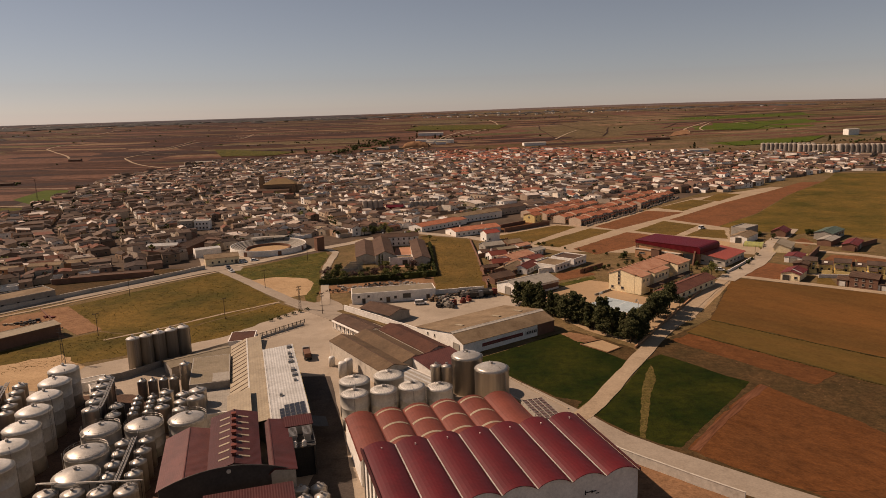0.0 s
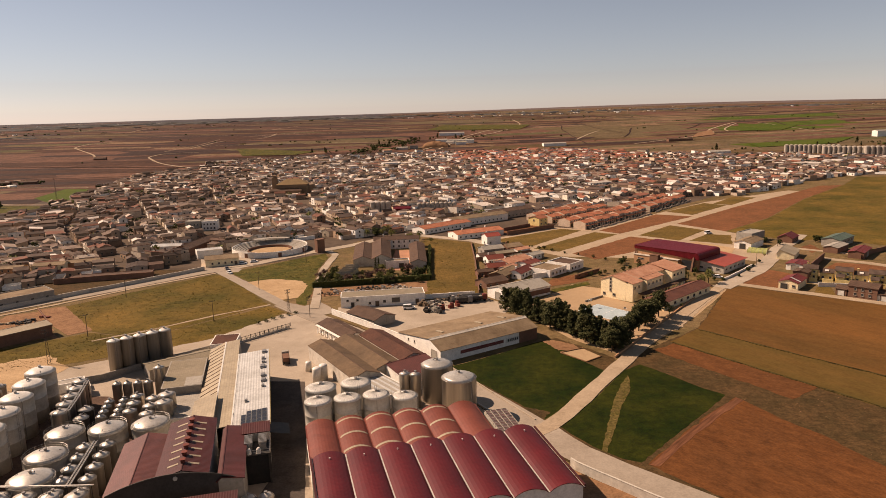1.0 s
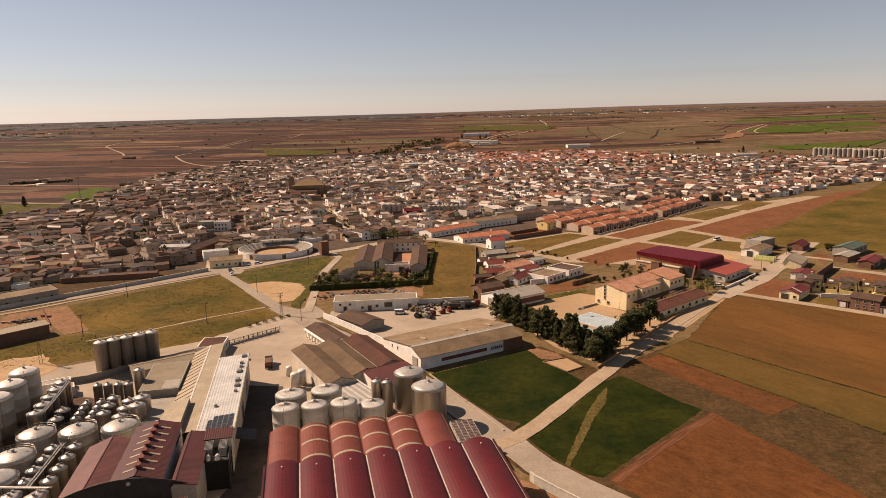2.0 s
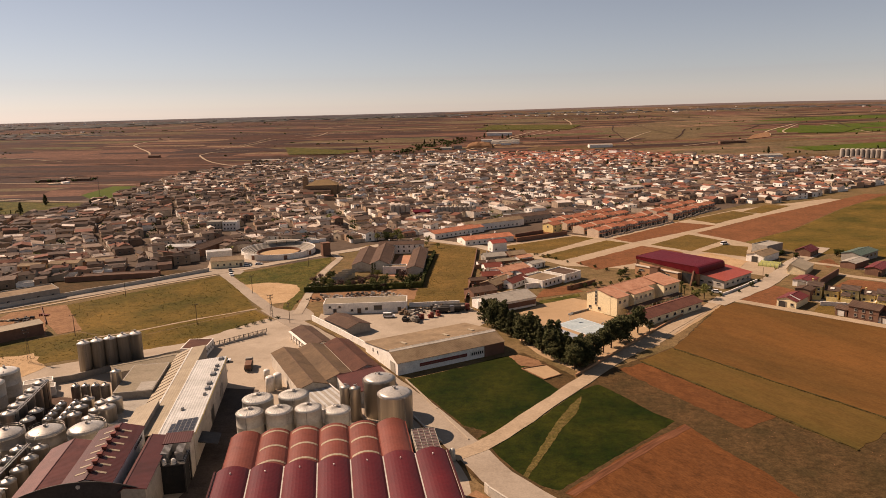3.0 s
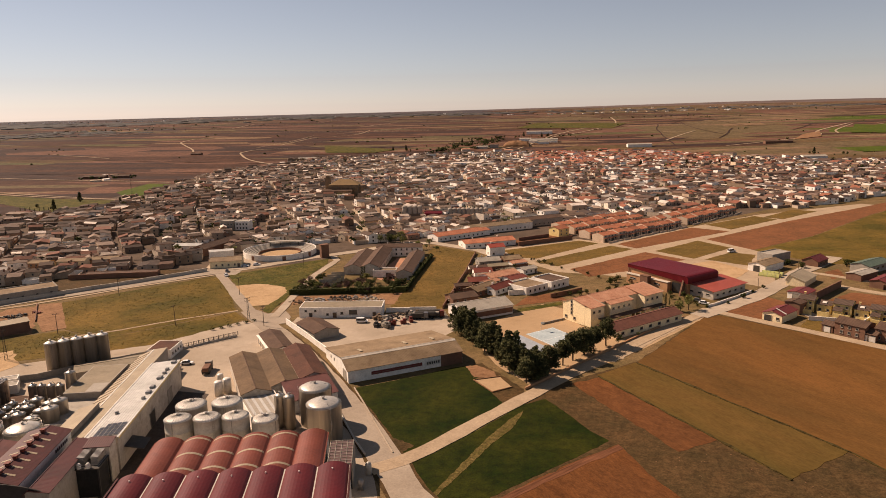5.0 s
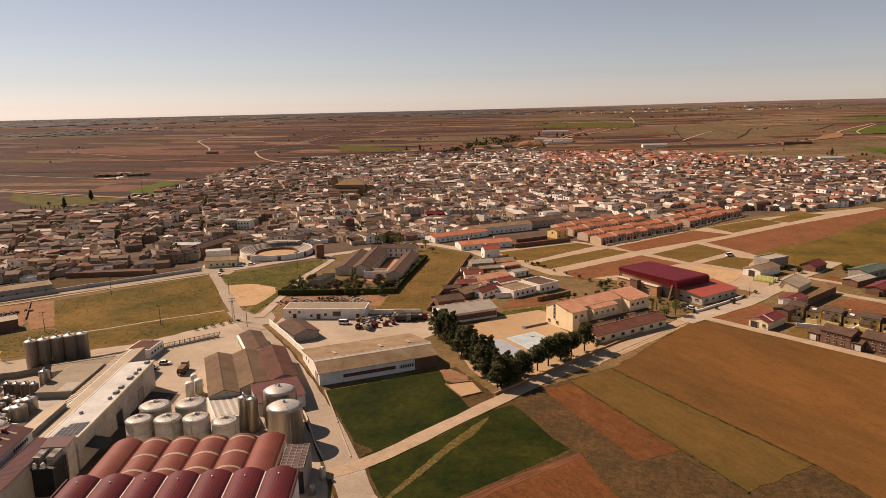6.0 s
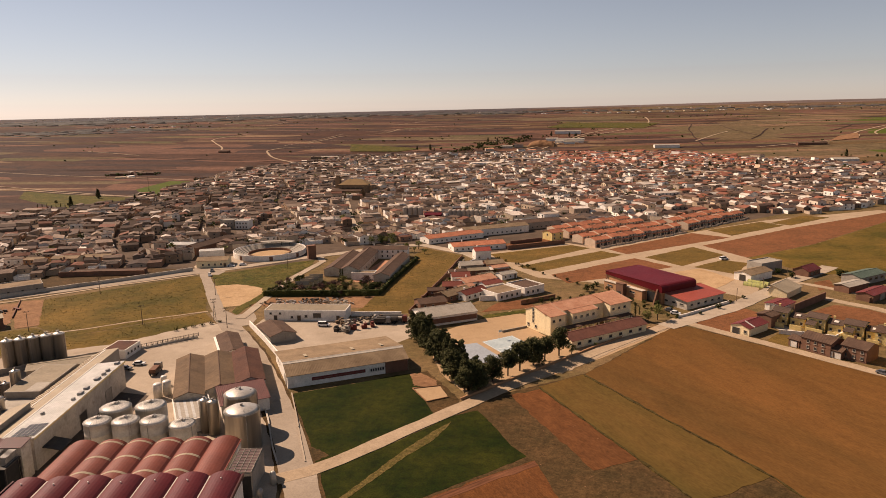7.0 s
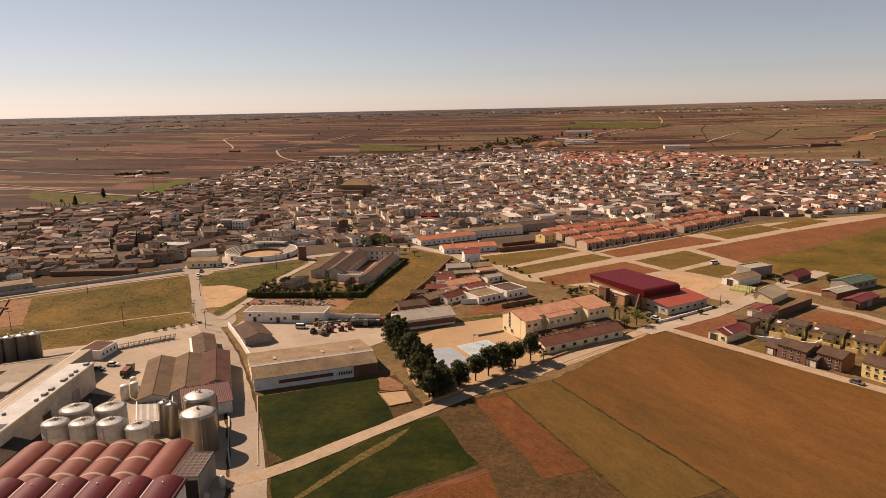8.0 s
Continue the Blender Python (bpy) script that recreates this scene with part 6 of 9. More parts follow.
# ---- bullring ----
def bullring(x, y):
    ob = thing("bullring", x, y, 20, "round white bullring with stepped stands and a sandy arena", "bullring")
    R = 21.5
    part("outer_wall", Shape().hoop(R - 0.35, R, 0, 3.3), WHITE, ob)
    for k in range(6):
        part("stand_step", Shape().hoop(R - 1.7 - 1.35 * k, R - 0.36 - 1.35 * k, 0, 2.8 - 0.38 * k), GREY_WALL, ob)
    part("barrier", Shape().hoop(12.4, 12.7, 0, 1.4), BRICK, ob, "dark red timber barrier")
    part("arena", Shape().lathe(0, 0, [(12.2, 0), (12.2, 0.12)], 40), SAND, ob, "sandy arena floor")
    part("canopy", Shape().prism([((R + 0.1) * math.cos(0.9 + 0.1 * k), (R + 0.1) * math.sin(0.9 + 0.1 * k)) for k in range(12)] + [((R - 4.2) * math.cos(2.0 - 0.1 * k), (R - 4.2) * math.sin(2.0 - 0.1 * k)) for k in range(12)], 4.3, 4.5), PALE_SHEET, ob, "pale roofed section of the stand")
    for a in (0.95, 1.3, 1.65, 2.0):
        part("canopy_post", Shape().box((R - 4) * math.cos(a), (R - 4) * math.sin(a), 1.5, 0.3, 0.3, 2.8), DARK_METAL, ob)
    for a in (4.0, 4.9, 5.7):
        part("gate", Shape().box((R + 0.02) * math.cos(a), (R + 0.02) * math.sin(a), 0, 0.2, 2.0, 2.6, math.degrees(a)), BRICK, ob)


bullring(-107.5, 398.5)
gabled("yellow_house", "low yellow house with a worn tiled roof", -124.0, 364.6, 22, 17, 12, 3.8, 1.2, CREAM, BROWN_ROOF, category="house", windows=[("f", -5 + 3.3 * i, 1.2, 1.0, 1.1) for i in range(4)], doors=[("f", 7, 1.2, 2.1, WOOD)])
flat_roofed("white_store", "low store with a bright white flat roof", -138.5, 384.5, 30, 14, 7, 4.4, WHITE, WHITE_SHEET, category="store", parapet=0.2)

# ---- along the western road ----
free_wall("road_wall", [(-206, 256), (-182, 286), (-168, 303), (-150, 323), (-128, 350)], 1.8, 0.35, DULL_WHITE, "long white wall along the road")
flat_roofed("storehouse", "long grey flat-roofed storehouse", -190, 288.5, 50, 30, 14, 4.0, GREY_WALL, BROWN_ROOF, category="store", windows=[("f", -12 + 6 * i, 1.6, 1.2, 0.9) for i in range(5)])
gabled("brick_barn", "long low brick barn with a pale roof", -157.0, 232.0, 52, 34, 6.5, 4.2, 0.5, BRICK, BEIGE_SHEET, category="barn", ridge=0.9)
flat_roofed("storehouse", "low store with a patched roof", -214, 268, 48, 24, 14, 3.6, GREY_WALL, DARK_ROOF, category="store")
free_wall("ramp_wall", [(-172.5, 279), (-152, 255)], 0.7, 0.3, BRICK, "red brick retaining wall")


def rubble_pile(x, y, r, n, material, label, seed, name="rubble_pile"):
    rng = random.Random(seed)
    s = Shape()
    for _ in range(n):
        a, d = rng.uniform(0, 6.28), r * rng.random() ** 0.6
        k = rng.uniform(0.25, 0.9)
        s.box(x + d * math.cos(a), y + d * math.sin(a) * 0.7, 0.0, k * rng.uniform(0.6, 2), k, k * rng.uniform(0.4, 1.3), rng.uniform(0, 180))
    return single(name, s, material, label, "rubble", kind="stuff")


rubble_pile(-166, 260, 5, 40, DARK_METAL, "dark rubble and scrap on the pad", 3)
rubble_pile(-172, 258, 3, 12, BEIGE_SHEET, "pale boards and scrap on the pad", 33)
rubble_pile(-162, 267, 3, 16, RUST_SHEET, "reddish scrap heap", 4)
rubble_pile(0, 281, 6, 34, DARK_METAL, "heap of dark scrap machinery", 5, "scrap_heap")
rubble_pile(14, 286, 5, 34, GREY_WALL, "heap of grey scrap", 6, "scrap_heap")
rubble_pile(-40, 300, 9, 50, PIPE, "scrap and timber behind the white house", 7, "scrap_heap")
rubble_pile(-52, 297, 5, 26, WOOD, "stacked timber behind the house", 8, "scrap_heap")
for i, (px, py, m, text) in enumerate(((-47, 303, GREY_WALL, "grey scrap and barrels"), (-36, 307, DARK_METAL, "dark scrap metal"), (-27, 308, PIPE, "grey scrap and sheet metal"), (-19, 306.5, CONCRETE, "pale scrap and sacks"), (-31, 303, WOOD, "old brown timber"), (-22, 303, BEIGE_SHEET, "pale boards and sheets"))):
    rubble_pile(px, py, 5.5, 34, m, text + " behind the white house", 20 + i, "scrap_heap")
rubble_pile(2, 287, 5, 20, WOOD, "old wooden pallets", 9, "scrap_heap")

# ochre houses and yards inside the western wall
for px, py, L, turn, h, m, label in ((-224.8, 341.5, 11, 8, 5.0, TAN_BRICK, "tan two-storey house behind the yard"), (-208, 346.5, 15, 14, 5.4, CREAM, "ochre two-storey house behind the yard"), (-195.5, 357, 15, 18, 4.6, TAN_BRICK, "low tan house with a terrace")):
    gabled("ochre_house", label, px, py, turn, L, 8, h, 0.9, m, BROWN_ROOF, category="house", windows=[("f", -L / 2 + 2 + 3 * i, z, 1.0, 1.1) for i in range(int(L / 3)) for z in (1.0, 3.4) if z + 1.2 < h], doors=[("f", L / 2 - 1.2, 1.2, 2.1, WOOD)])
free_wall("yard_wall", [(-192.3, 322.8), (-175.2, 328.7), (-148.5, 336.2)], 2.6, 0.4, BRICK, "long red-brown wall inside the white one")
flat_roofed("storehouse", "long dark store with a red-brown roof", -168.5, 334, 16.5, 38, 6, 2.4, BRICK, DARK_ROOF, category="store", parapet=0.3)
gabled("dark_barn", "long dark-walled barn by a town street", -153.5, 405.5, 84, 37, 9, 4.4, 1.8, BRICK, DARK_ROOF, category="barn")
gabled("white_barn", "store with a bright white sheet roof", -171, 403, 8, 17, 8, 3.6, 0.9, WHITE, WHITE_SHEET, category="store")
patch("yard", [(-238, 335), (-190, 350), (-140, 352), (-133, 348), (-178, 298), (-215, 300)], 0.05, WEEDS, "dark bare yards behind the white wall", category="yard", step=4)
patch("yard", [(-172, 303), (-166, 312), (-152, 326), (-149, 322), (-166, 304)], 0.08, SAND, "bare sandy strip inside the wall", category="yard", step=3)

# ---- houses to the east ----
HW = [("f", -2.6, 1.0, 1.0, 1.1), ("f", 0, 1.0, 1.0, 1.1), ("f", 2.6, 1.0, 1.0, 1.1), ("f", -2.6, 3.1, 1.0, 1.0), ("f", 0, 3.1, 1.0, 1.0), ("f", 2.6, 3.1, 1.0, 1.0), ("l", 0, 3.0, 1.0, 1.1)]
bungalow = gabled("bungalow", "low cream bungalow with a dark red roof", 149.3, 300.3, 51, 12.5, 7.6, 3.0, 1.2, CREAM, RED_TILE, category="house", windows=[("l", -2.2, 1.0, 1.2, 1.1)], doors=[("l", 1.6, 2.6, 2.3, DARK_METAL)])
part("roof_stripe", Shape().slab((-3.5, -4.1, 3.05), (-2.9, -4.1, 3.05), (-2.9, 0, 4.6), (-3.5, 0, 4.6), 0.2), DOME, bungalow)
gabled("house_wing", "blank brown extension of the bungalow", 157.4, 310.0, 51, 6, 6, 4.4, 0.6, BRICK, DARK_ROOF, category="house")
gabled("garage", "white garage with a dull red roof", 165.8, 333.4, 53, 10.4, 7.6, 2.9, 0.7, WHITE, RED_TILE, category="garage", doors=[("l", 0, 3, 2.4, CONCRETE)])
free_wall("brick_wall", [(170.6, 330.0), (187.5, 353.4)], 3.2, 0.4, BRICK, "tall dark brick wall")
for i, (px, py, L, h, wing) in enumerate(((163.4, 314.6, 5.6, 4.9, 1), (169.0, 311.6, 5.2, 3.6, 0), (174.9, 308.6, 6.4, 4.9, 1), (180.6, 305.4, 5.0, 3.7, 0), (186.0, 302.2, 6.6, 4.8, 1), (191.6, 299.0, 5.0, 3.6, 0))):
    ob = gabled("row_house", "narrow two-storey yellow row house with a dark roof" if h > 4 else "lower yellow row house with a dark roof", px, py, -29, L, 6.6 - 1.0 * (h < 4), h, 1.1, YELLOW, GREY_TILE, category="house", group="yellow row houses", chimney=1 if i % 3 == 0 else 0,
                windows=[("f", -1.4, 1.0, 1.0, 1.1), ("f", 1.5, 1.0, 1.0, 1.1)] + ([("f", -1.4, 3.2, 1.0, 1.0), ("f", 1.5, 3.2, 1.0, 1.0), ("l", 0, 3.1, 1.0, 1.0)] if h > 4 else []))
    if wing:
        part("front_wing", Shape().box(-1.2, -4.9, 0, 3.0, 3.2, 2.9), YELLOW, ob)
        part("wing_roof", Shape().slab((-2.9, -6.7, 2.75), (0.5, -6.7, 2.75), (0.5, -3.2, 3.7), (-2.9, -3.2, 3.7), 0.14), GREY_TILE, ob)
    else:
        part("roof_window", Shape().slab((-0.8, -2.2, h + 0.55), (0.8, -2.2, h + 0.55), (0.8, -1.0, h + 1.0), (-0.8, -1.0, h + 1.0), 0.12), DOME, ob)
    part("yard_wall", Shape().box(0.8, -7.4, 0, L - 1.0, 0.25, 1.9), YELLOW, ob)
gabled("brick_house", "two-storey brown brick house with a dark roof", 170.2, 282.4, -42, 10.4, 8.2, 4.6, 1.3, BRICK, DARK_ROOF, category="house", windows=HW)
gabled("brick_house", "two-storey brown brick house by the road", 180.6, 277.2, -40, 8.0, 8.4, 4.6, 1.5, BRICK, DARK_ROOF, category="house", windows=HW, chimney=1)
gabled("garage", "low garage with pale doors between the brick houses", 174.6, 278.2, -40, 5.0, 7.0, 2.7, 1.1, BRICK, DARK_ROOF, category="garage", doors=[("f", -1.3, 2.0, 2.1, DOME), ("f", 1.3, 2.0, 2.1, DOME)])
gabled("garage", "low brick garage at the end of the row", 163.6, 286.6, -42, 4.0, 5.5, 2.7, 0.9, BRICK, DARK_ROOF, category="garage", doors=[("f", 0, 2.2, 2.1, DOME)])
gabled("yellow_house", "yellow house with a dark roof", 195.2, 295.2, -30, 8, 8, 4.6, 1.3, YELLOW, DARK_ROOF, category="house", windows=HW, chimney=1)
for i in range(5):
    gabled("brick_house", "two-storey brick house further along the road" if i % 2 else "two-storey yellow house further along the road", 192.5 + 8.4 * i, 270 - 7.6 * i, -42, 9, 8.4, 5.0, 1.7, BRICK if i % 2 else YELLOW, DARK_ROOF, category="house", windows=HW, chimney=1)
    gabled("row_house", "narrow two-storey yellow row house with a dark roof", 203 + 7.0 * i, 288 - 6.0 * i, -40, 6.8, 7.5, 5.2, 1.5, YELLOW, DARK_ROOF, category="house", group="yellow row houses", windows=HW[:2])
gabled("green_barn", "barn with a green sheet roof", 212.4, 391.0, 44.5, 20, 9.5, 3.7, 1.2, GREY_WALL, GREEN_SHEET, category="barn", windows=[("f", -7 + 4.6 * i, 1.6, 2.2, 1.2) for i in range(4)])
gabled("metal_shed", "shed with a grey sheet roof", 202.4, 372.4, 45, 15, 7, 3.0, 0.7, BRICK, PALE_SHEET, category="shed")
gabled("metal_shed", "shed with a maroon sheet roof", 207.8, 359.2, 51, 17, 7.0, 3.2, 0.9, BRICK, RED_TILE, category="shed", doors=[("f", 0, 4, 3, CONCRETE)])
gabled("workshop", "workshop with a brown roof and cream walls", 163.0, 387.0, 48, 17.0, 9.2, 3.6, 1.3, WHITE, BROWN_ROOF, category="workshop", doors=[("l", 0, 3, 3, DARK_METAL)])
flat_roofed("workshop", "flat-roofed pale grey workshop", 171.0, 406.0, 42, 15, 9, 4.8, GREY_WALL, PALE_SHEET, category="workshop")
gabled("brick_house", "low brick house with a dark red tiled roof", 189.6, 400.4, 51, 11.5, 8, 2.9, 1.9, BRICK, RED_TILE, category="house", windows=HW[:3])
gabled("tan_shed", "tan shed with a steep pale wall", 172.4, 359.2, 58, 16, 8, 2.8, 2.2, CREAM, BEIGE_SHEET, category="shed", ridge=0.85)
free_wall("plot_wall", [(159.5, 299), (178, 296), (183, 303)], 1.6, 0.3, WHITE, "white garden wall behind the brick houses")
free_wall("plot_wall", [(203.6, 350.2), (214.9, 362.5), (228, 372)], 2.2, 0.3, BRICK, "brick yard wall by the sheds")
def garden_tunnel(x, y, turn, L, label):
    n, r = 8, 1.9
    cut = [(r * math.cos(math.pi * i / n), 1.7 * math.sin(math.pi * i / n)) for i in range(n + 1)]
    ob = thing("garden_tunnel", x, y, turn, label, "tunnel", "garden tunnels", z=0.02)
    part("cover", Shape().hexa([(-L / 2, p, q) for p, q in cut], [(L / 2, p, q) for p, q in cut]), TUNNEL, ob)
    for i in range(6):
        part("hoop", Shape().tube([(-L / 2 + L * i / 5, p * 1.02, q * 1.02) for p, q in cut], 0.06, 4), PIPE, ob)


TUNNEL = mat("tunnel_film", (0.36, 0.36, 0.13), (0.28, 0.27, 0.09), 0.4, 2.0, stain=0.3, rough=0.5)
garden_tunnel(161.5, 371.2, -27, 9.5, "small yellow-green garden tunnel")
garden_tunnel(163.8, 375.4, -27, 9.5, "small yellow-green garden tunnel")
tree_spots = [(203.5, 397.0), (206.5, 398.4), (176, 398), (181, 391)]

# ---- orange-roofed terraces ----
def terrace(x, y, turn, count, step, depth, label):
    for i in range(count):
        c, s, back = math.cos(radians(turn)), math.sin(radians(turn)), (0.0, 0.9, 0.3, -0.5, 0.6)[i % 5]
        px, py, dip = x + i * step * c - back * s, y + i * step * s + back * c, (0.0, -0.25, 0.2, -0.1)[i % 4]
        key = ("terrace", step, depth)
        if key not in SHARED:
            SHARED[key] = gabled("terrace_house", label, px, py, turn, step - 0.02, depth, 4.2, 1.3, TERRACE_WALL, ORANGE_TILE, over=0.0, category="house", group="terraced houses",
                                 windows=[("f", -1.6, 3.1, 1.0, 1.0), ("f", 1.6, 3.1, 1.0, 1.0), ("f", 1.7, 0.9, 1.2, 1.2), ("b", 0, 3.1, 1.0, 1.0)], doors=[("f", -1.2, 2.4, 2.2, DARK_METAL)])
            o = SHARED[key]
            part("porch_roof", Shape().box(0, -depth / 2 - 0.9, 2.7, step - 0.3, 1.8, 0.15), ORANGE_TILE, o)
            part("garden_wall", Shape().box(0, -depth / 2 - 4.2, 0, step, 0.2, 1.1), TERRACE_WALL, o)
        else:
            copy_thing(SHARED[key], pose(px, py, 0, 0, 0, turn) @ Matrix.Diagonal((1, 1, 1 + dip * 0.4, 1)))


TERRACE = "two-storey cream terraced house with an orange tiled roof"
terrace(82.4, 456.2, 49.5, 11, 7.4, 9.0, TERRACE)
terrace(73.9, 467.7, 49.5, 11, 7.4, 9.0, TERRACE)
terrace(63.9, 483.7, 49.5, 10, 7.4, 9.0, TERRACE)
terrace(54.4, 494.2, 49.5, 10, 7.4, 9.0, TERRACE)
terrace(139.8, 527.0, 54.0, 10, 7.4, 9.0, TERRACE)
terrace(130.3, 538.5, 54.0, 9, 7.4, 9.0, TERRACE)
gabled("yellow_house", "two-storey yellow end house with an orange tiled roof", 55.0, 474.0, 49.5, 9.5, 9.0, 5.0, 1.4, YELLOW, ORANGE_TILE, category="house", windows=[("f", -2.6, 1.0, 1.0, 1.1), ("f", 2.6, 1.0, 1.0, 1.1), ("f", -2.6, 3.3, 1.0, 1.0), ("f", 2.6, 3.3, 1.0, 1.0), ("l", 0, 3.2, 1.0, 1.1)])
for px, py, L, W, turn, h, wall, roof, label in (
        (-9.7, 462.6, 41, 13, 44.5, 3.4, WHITE, ORANGE_TILE, "long white house with an orange tiled roof"), (12.9, 436.4, 33, 13, 30, 3.2, WHITE, ORANGE_TILE, "broad house with a faded orange tiled roof"),
        (13, 489, 48, 12, 38, 4.6, WHITE, BROWN_ROOF, "long white store with a grey-brown roof"), (36, 515, 40, 12, 38, 4.8, GREY_WALL, DARK_ROOF, "long store with a dark roof"),
        (22, 408.5, 9, 7, 28, 5.2, WHITE, SALMON, "small two-storey white house with a dark red roof"), (21.5, 382.5, 12, 8, 25, 2.8, GREY_WALL, PALE_SHEET, "low shed with a grey sheet roof"),
        (33, 388, 10, 8, 30, 2.8, BRICK, BROWN_ROOF, "low brick store with a brown roof"), (32, 349, 18, 10, 48, 3.2, WHITE, TILE, "white house with a clay tiled roof"),
        (22.5, 356, 9, 8, 20, 3.0, WHITE, RUST_SHEET, "small white house with a dull red roof"), (27, 325, 16, 8.5, 60, 2.6, BRICK, BROWN_ROOF, "low brick shed with a brown sheet roof"),
        (35, 327, 14, 6.5, 60, 2.8, WHITE, RUST_SHEET, "narrow house with a dull red roof"), (20.5, 309, 12, 9, 35, 2.6, BRICK, DARK_ROOF, "low dark shed in the garden"), (23, 338, 9, 7, 15, 2.6, BRICK, RUST_SHEET, "low brick outbuilding with a red roof")):
    gabled("house", label, px, py, turn, L, W, h, 1.4, wall, roof, category="house", windows=[("f", -L / 2 + 2.2 + 3.6 * i, 1.0, 1.0, 1.0) for i in range(int((L - 2) / 3.6))] + [("l", 0, 1.0, 1.0, 1.0)], chimney=1 if L < 20 else 2)
for px, py, L, W, turn, h, wall, roof, label in (
        (18.5, 366, 9, 6, 20, 2.6, WHITE, DARK_ROOF, "low white shed with a dark roof"), (27.5, 371, 12, 6, 28, 2.6, BRICK, TAN_SHEET, "brick shed with a tan sheet roof"), (37.5, 379, 9, 6, 40, 2.8, WHITE, TILE, "small white cottage with a tiled roof"),
        (40, 345, 10, 7, 48, 2.8, WHITE, RUST_SHEET, "low house with a faded red roof"), (29, 337, 9, 5, 55, 2.4, WHITE, TILE, "low white annexe with a tiled roof"), (17.5, 329, 8, 5, 20, 2.3, BRICK, DARK_ROOF, "low dark garden store"),
        (44, 366, 9, 6, 45, 2.6, WHITE, PALE_SHEET, "white shed with a pale roof"), (34, 362, 8, 5, 45, 2.4, BRICK, TAN_SHEET, "small brick store in a yard")):
    gabled("cottage", label, px, py, turn, L, W, h, 0.8, wall, roof, category="shed", windows=[("f", -L / 2 + 2 + 3 * i, 0.9, 0.9, 0.9) for i in range(int(L / 3.5))], doors=[("f", L / 2 - 1.1, 1.0, 2.0, WOOD)])
flat_roofed("flat_house", "white flat-roofed house with a raised parapet", 47.5, 331.5, 50, 14, 13, 3.0, WHITE, BROWN_ROOF, windows=[("f", -4.5 + 3 * i, 1.0, 1.0, 1.2) for i in range(4)], category="house", parapet=0.55)
flat_roofed("flat_house", "white house with a dark flat roof", 57.5, 341.5, 50, 12, 13, 3.5, WHITE, DARK_ROOF, windows=[("f", -4 + 3 * i, 1.0, 1.0, 1.2) for i in range(3)], category="house", parapet=0.5)
free_wall("garden_wall", [(13.5, 360.4), (43.5, 378.3)], 2.0, 0.3, BRICK, "brick garden wall between the houses")
free_wall("garden_wall", [(40, 321), (48.8, 324.4)], 2.2, 0.3, WHITE, "white yard wall by the house")
free_wall("garden_wall", [(59, 318.7), (72.5, 332.6)], 1.8, 0.3, BRICK, "brick garden wall")
free_wall("garden_wall", [(32.5, 434.4), (64.2, 459.4)], 2.6, 0.35, BRICK, "dark brick wall along the plots")
free_wall("garden_wall", [(31, 452), (49, 467)], 2.0, 0.3, BRICK, "brick wall of an empty yard")
patch("yard", [(34, 437), (62, 460), (50, 474), (26, 452)], 0.07, BROWN_SOIL, "bare reddish yard inside brick walls", category="yard")

# ---- trees ----
def crown(shape, blobs, leaves, size, rng, flat=0.75):
    """Loose leaf sprays filling a set of balls unevenly."""
    for cx, cy, cz, r in blobs:
        for _ in range(leaves):
            d = Vector((rng.gauss(0, 1), rng.gauss(0, 1), rng.gauss(0, 1) * flat)).normalized() * r * 1.12 * rng.random() ** 0.52
            p = Vector((cx, cy, cz)) + Vector((d.x, d.y, d.z * flat))
            q = Euler((rng.uniform(-1, 1), rng.uniform(-1, 1), rng.uniform(0, 6.28))).to_matrix()
            k = size * rng.uniform(0.6, 1.4)
            pts = [p + q @ Vector(v) * k for v in ((-1, -0.35, 0), (0.1, -0.6, 0.12), (1, 0.1, 0), (0.2, 0.6, -0.1))]
            shape.add(pts, [(0, 1, 2, 3)])


def hedge(line, h, w, label, seed):
    rng, s = random.Random(seed), Shape()
    for a, b in zip(line, line[1:]):
        d = math.dist(a, b)
        for i in range(int(d / 0.9)):
            t = (i + 0.5) / int(d / 0.9)
            x, y = a[0] + (b[0] - a[0]) * t, a[1] + (b[1] - a[1]) * t
            k = rng.uniform(0.8, 1.2)
            crown(s, [(x, y, h * 0.3, w * 0.55 * k), (x, y, h * 0.7 * k, w * 0.5 * k)], 30, 0.36, rng, 1.0)
        s.box((a[0] + b[0]) / 2, (a[1] + b[1]) / 2, 0, d, w * 0.62, h * 0.86, math.degrees(math.atan2(b[1] - a[1], b[0] - a[0])))
    return single("hedge", s, SCRUB, label, "hedge", kind="stuff")


hedge([(-61.5, 309.5), (-30, 316.5), (-8.5, 322)], 3.0, 2.2, "dense dark hedge along the farm garden", 1)
hedge([(-8.5, 322), (-10.5, 345), (-13.5, 398)], 2.4, 1.6, "dense dark hedge beside the paddock", 2)
TREES = {}


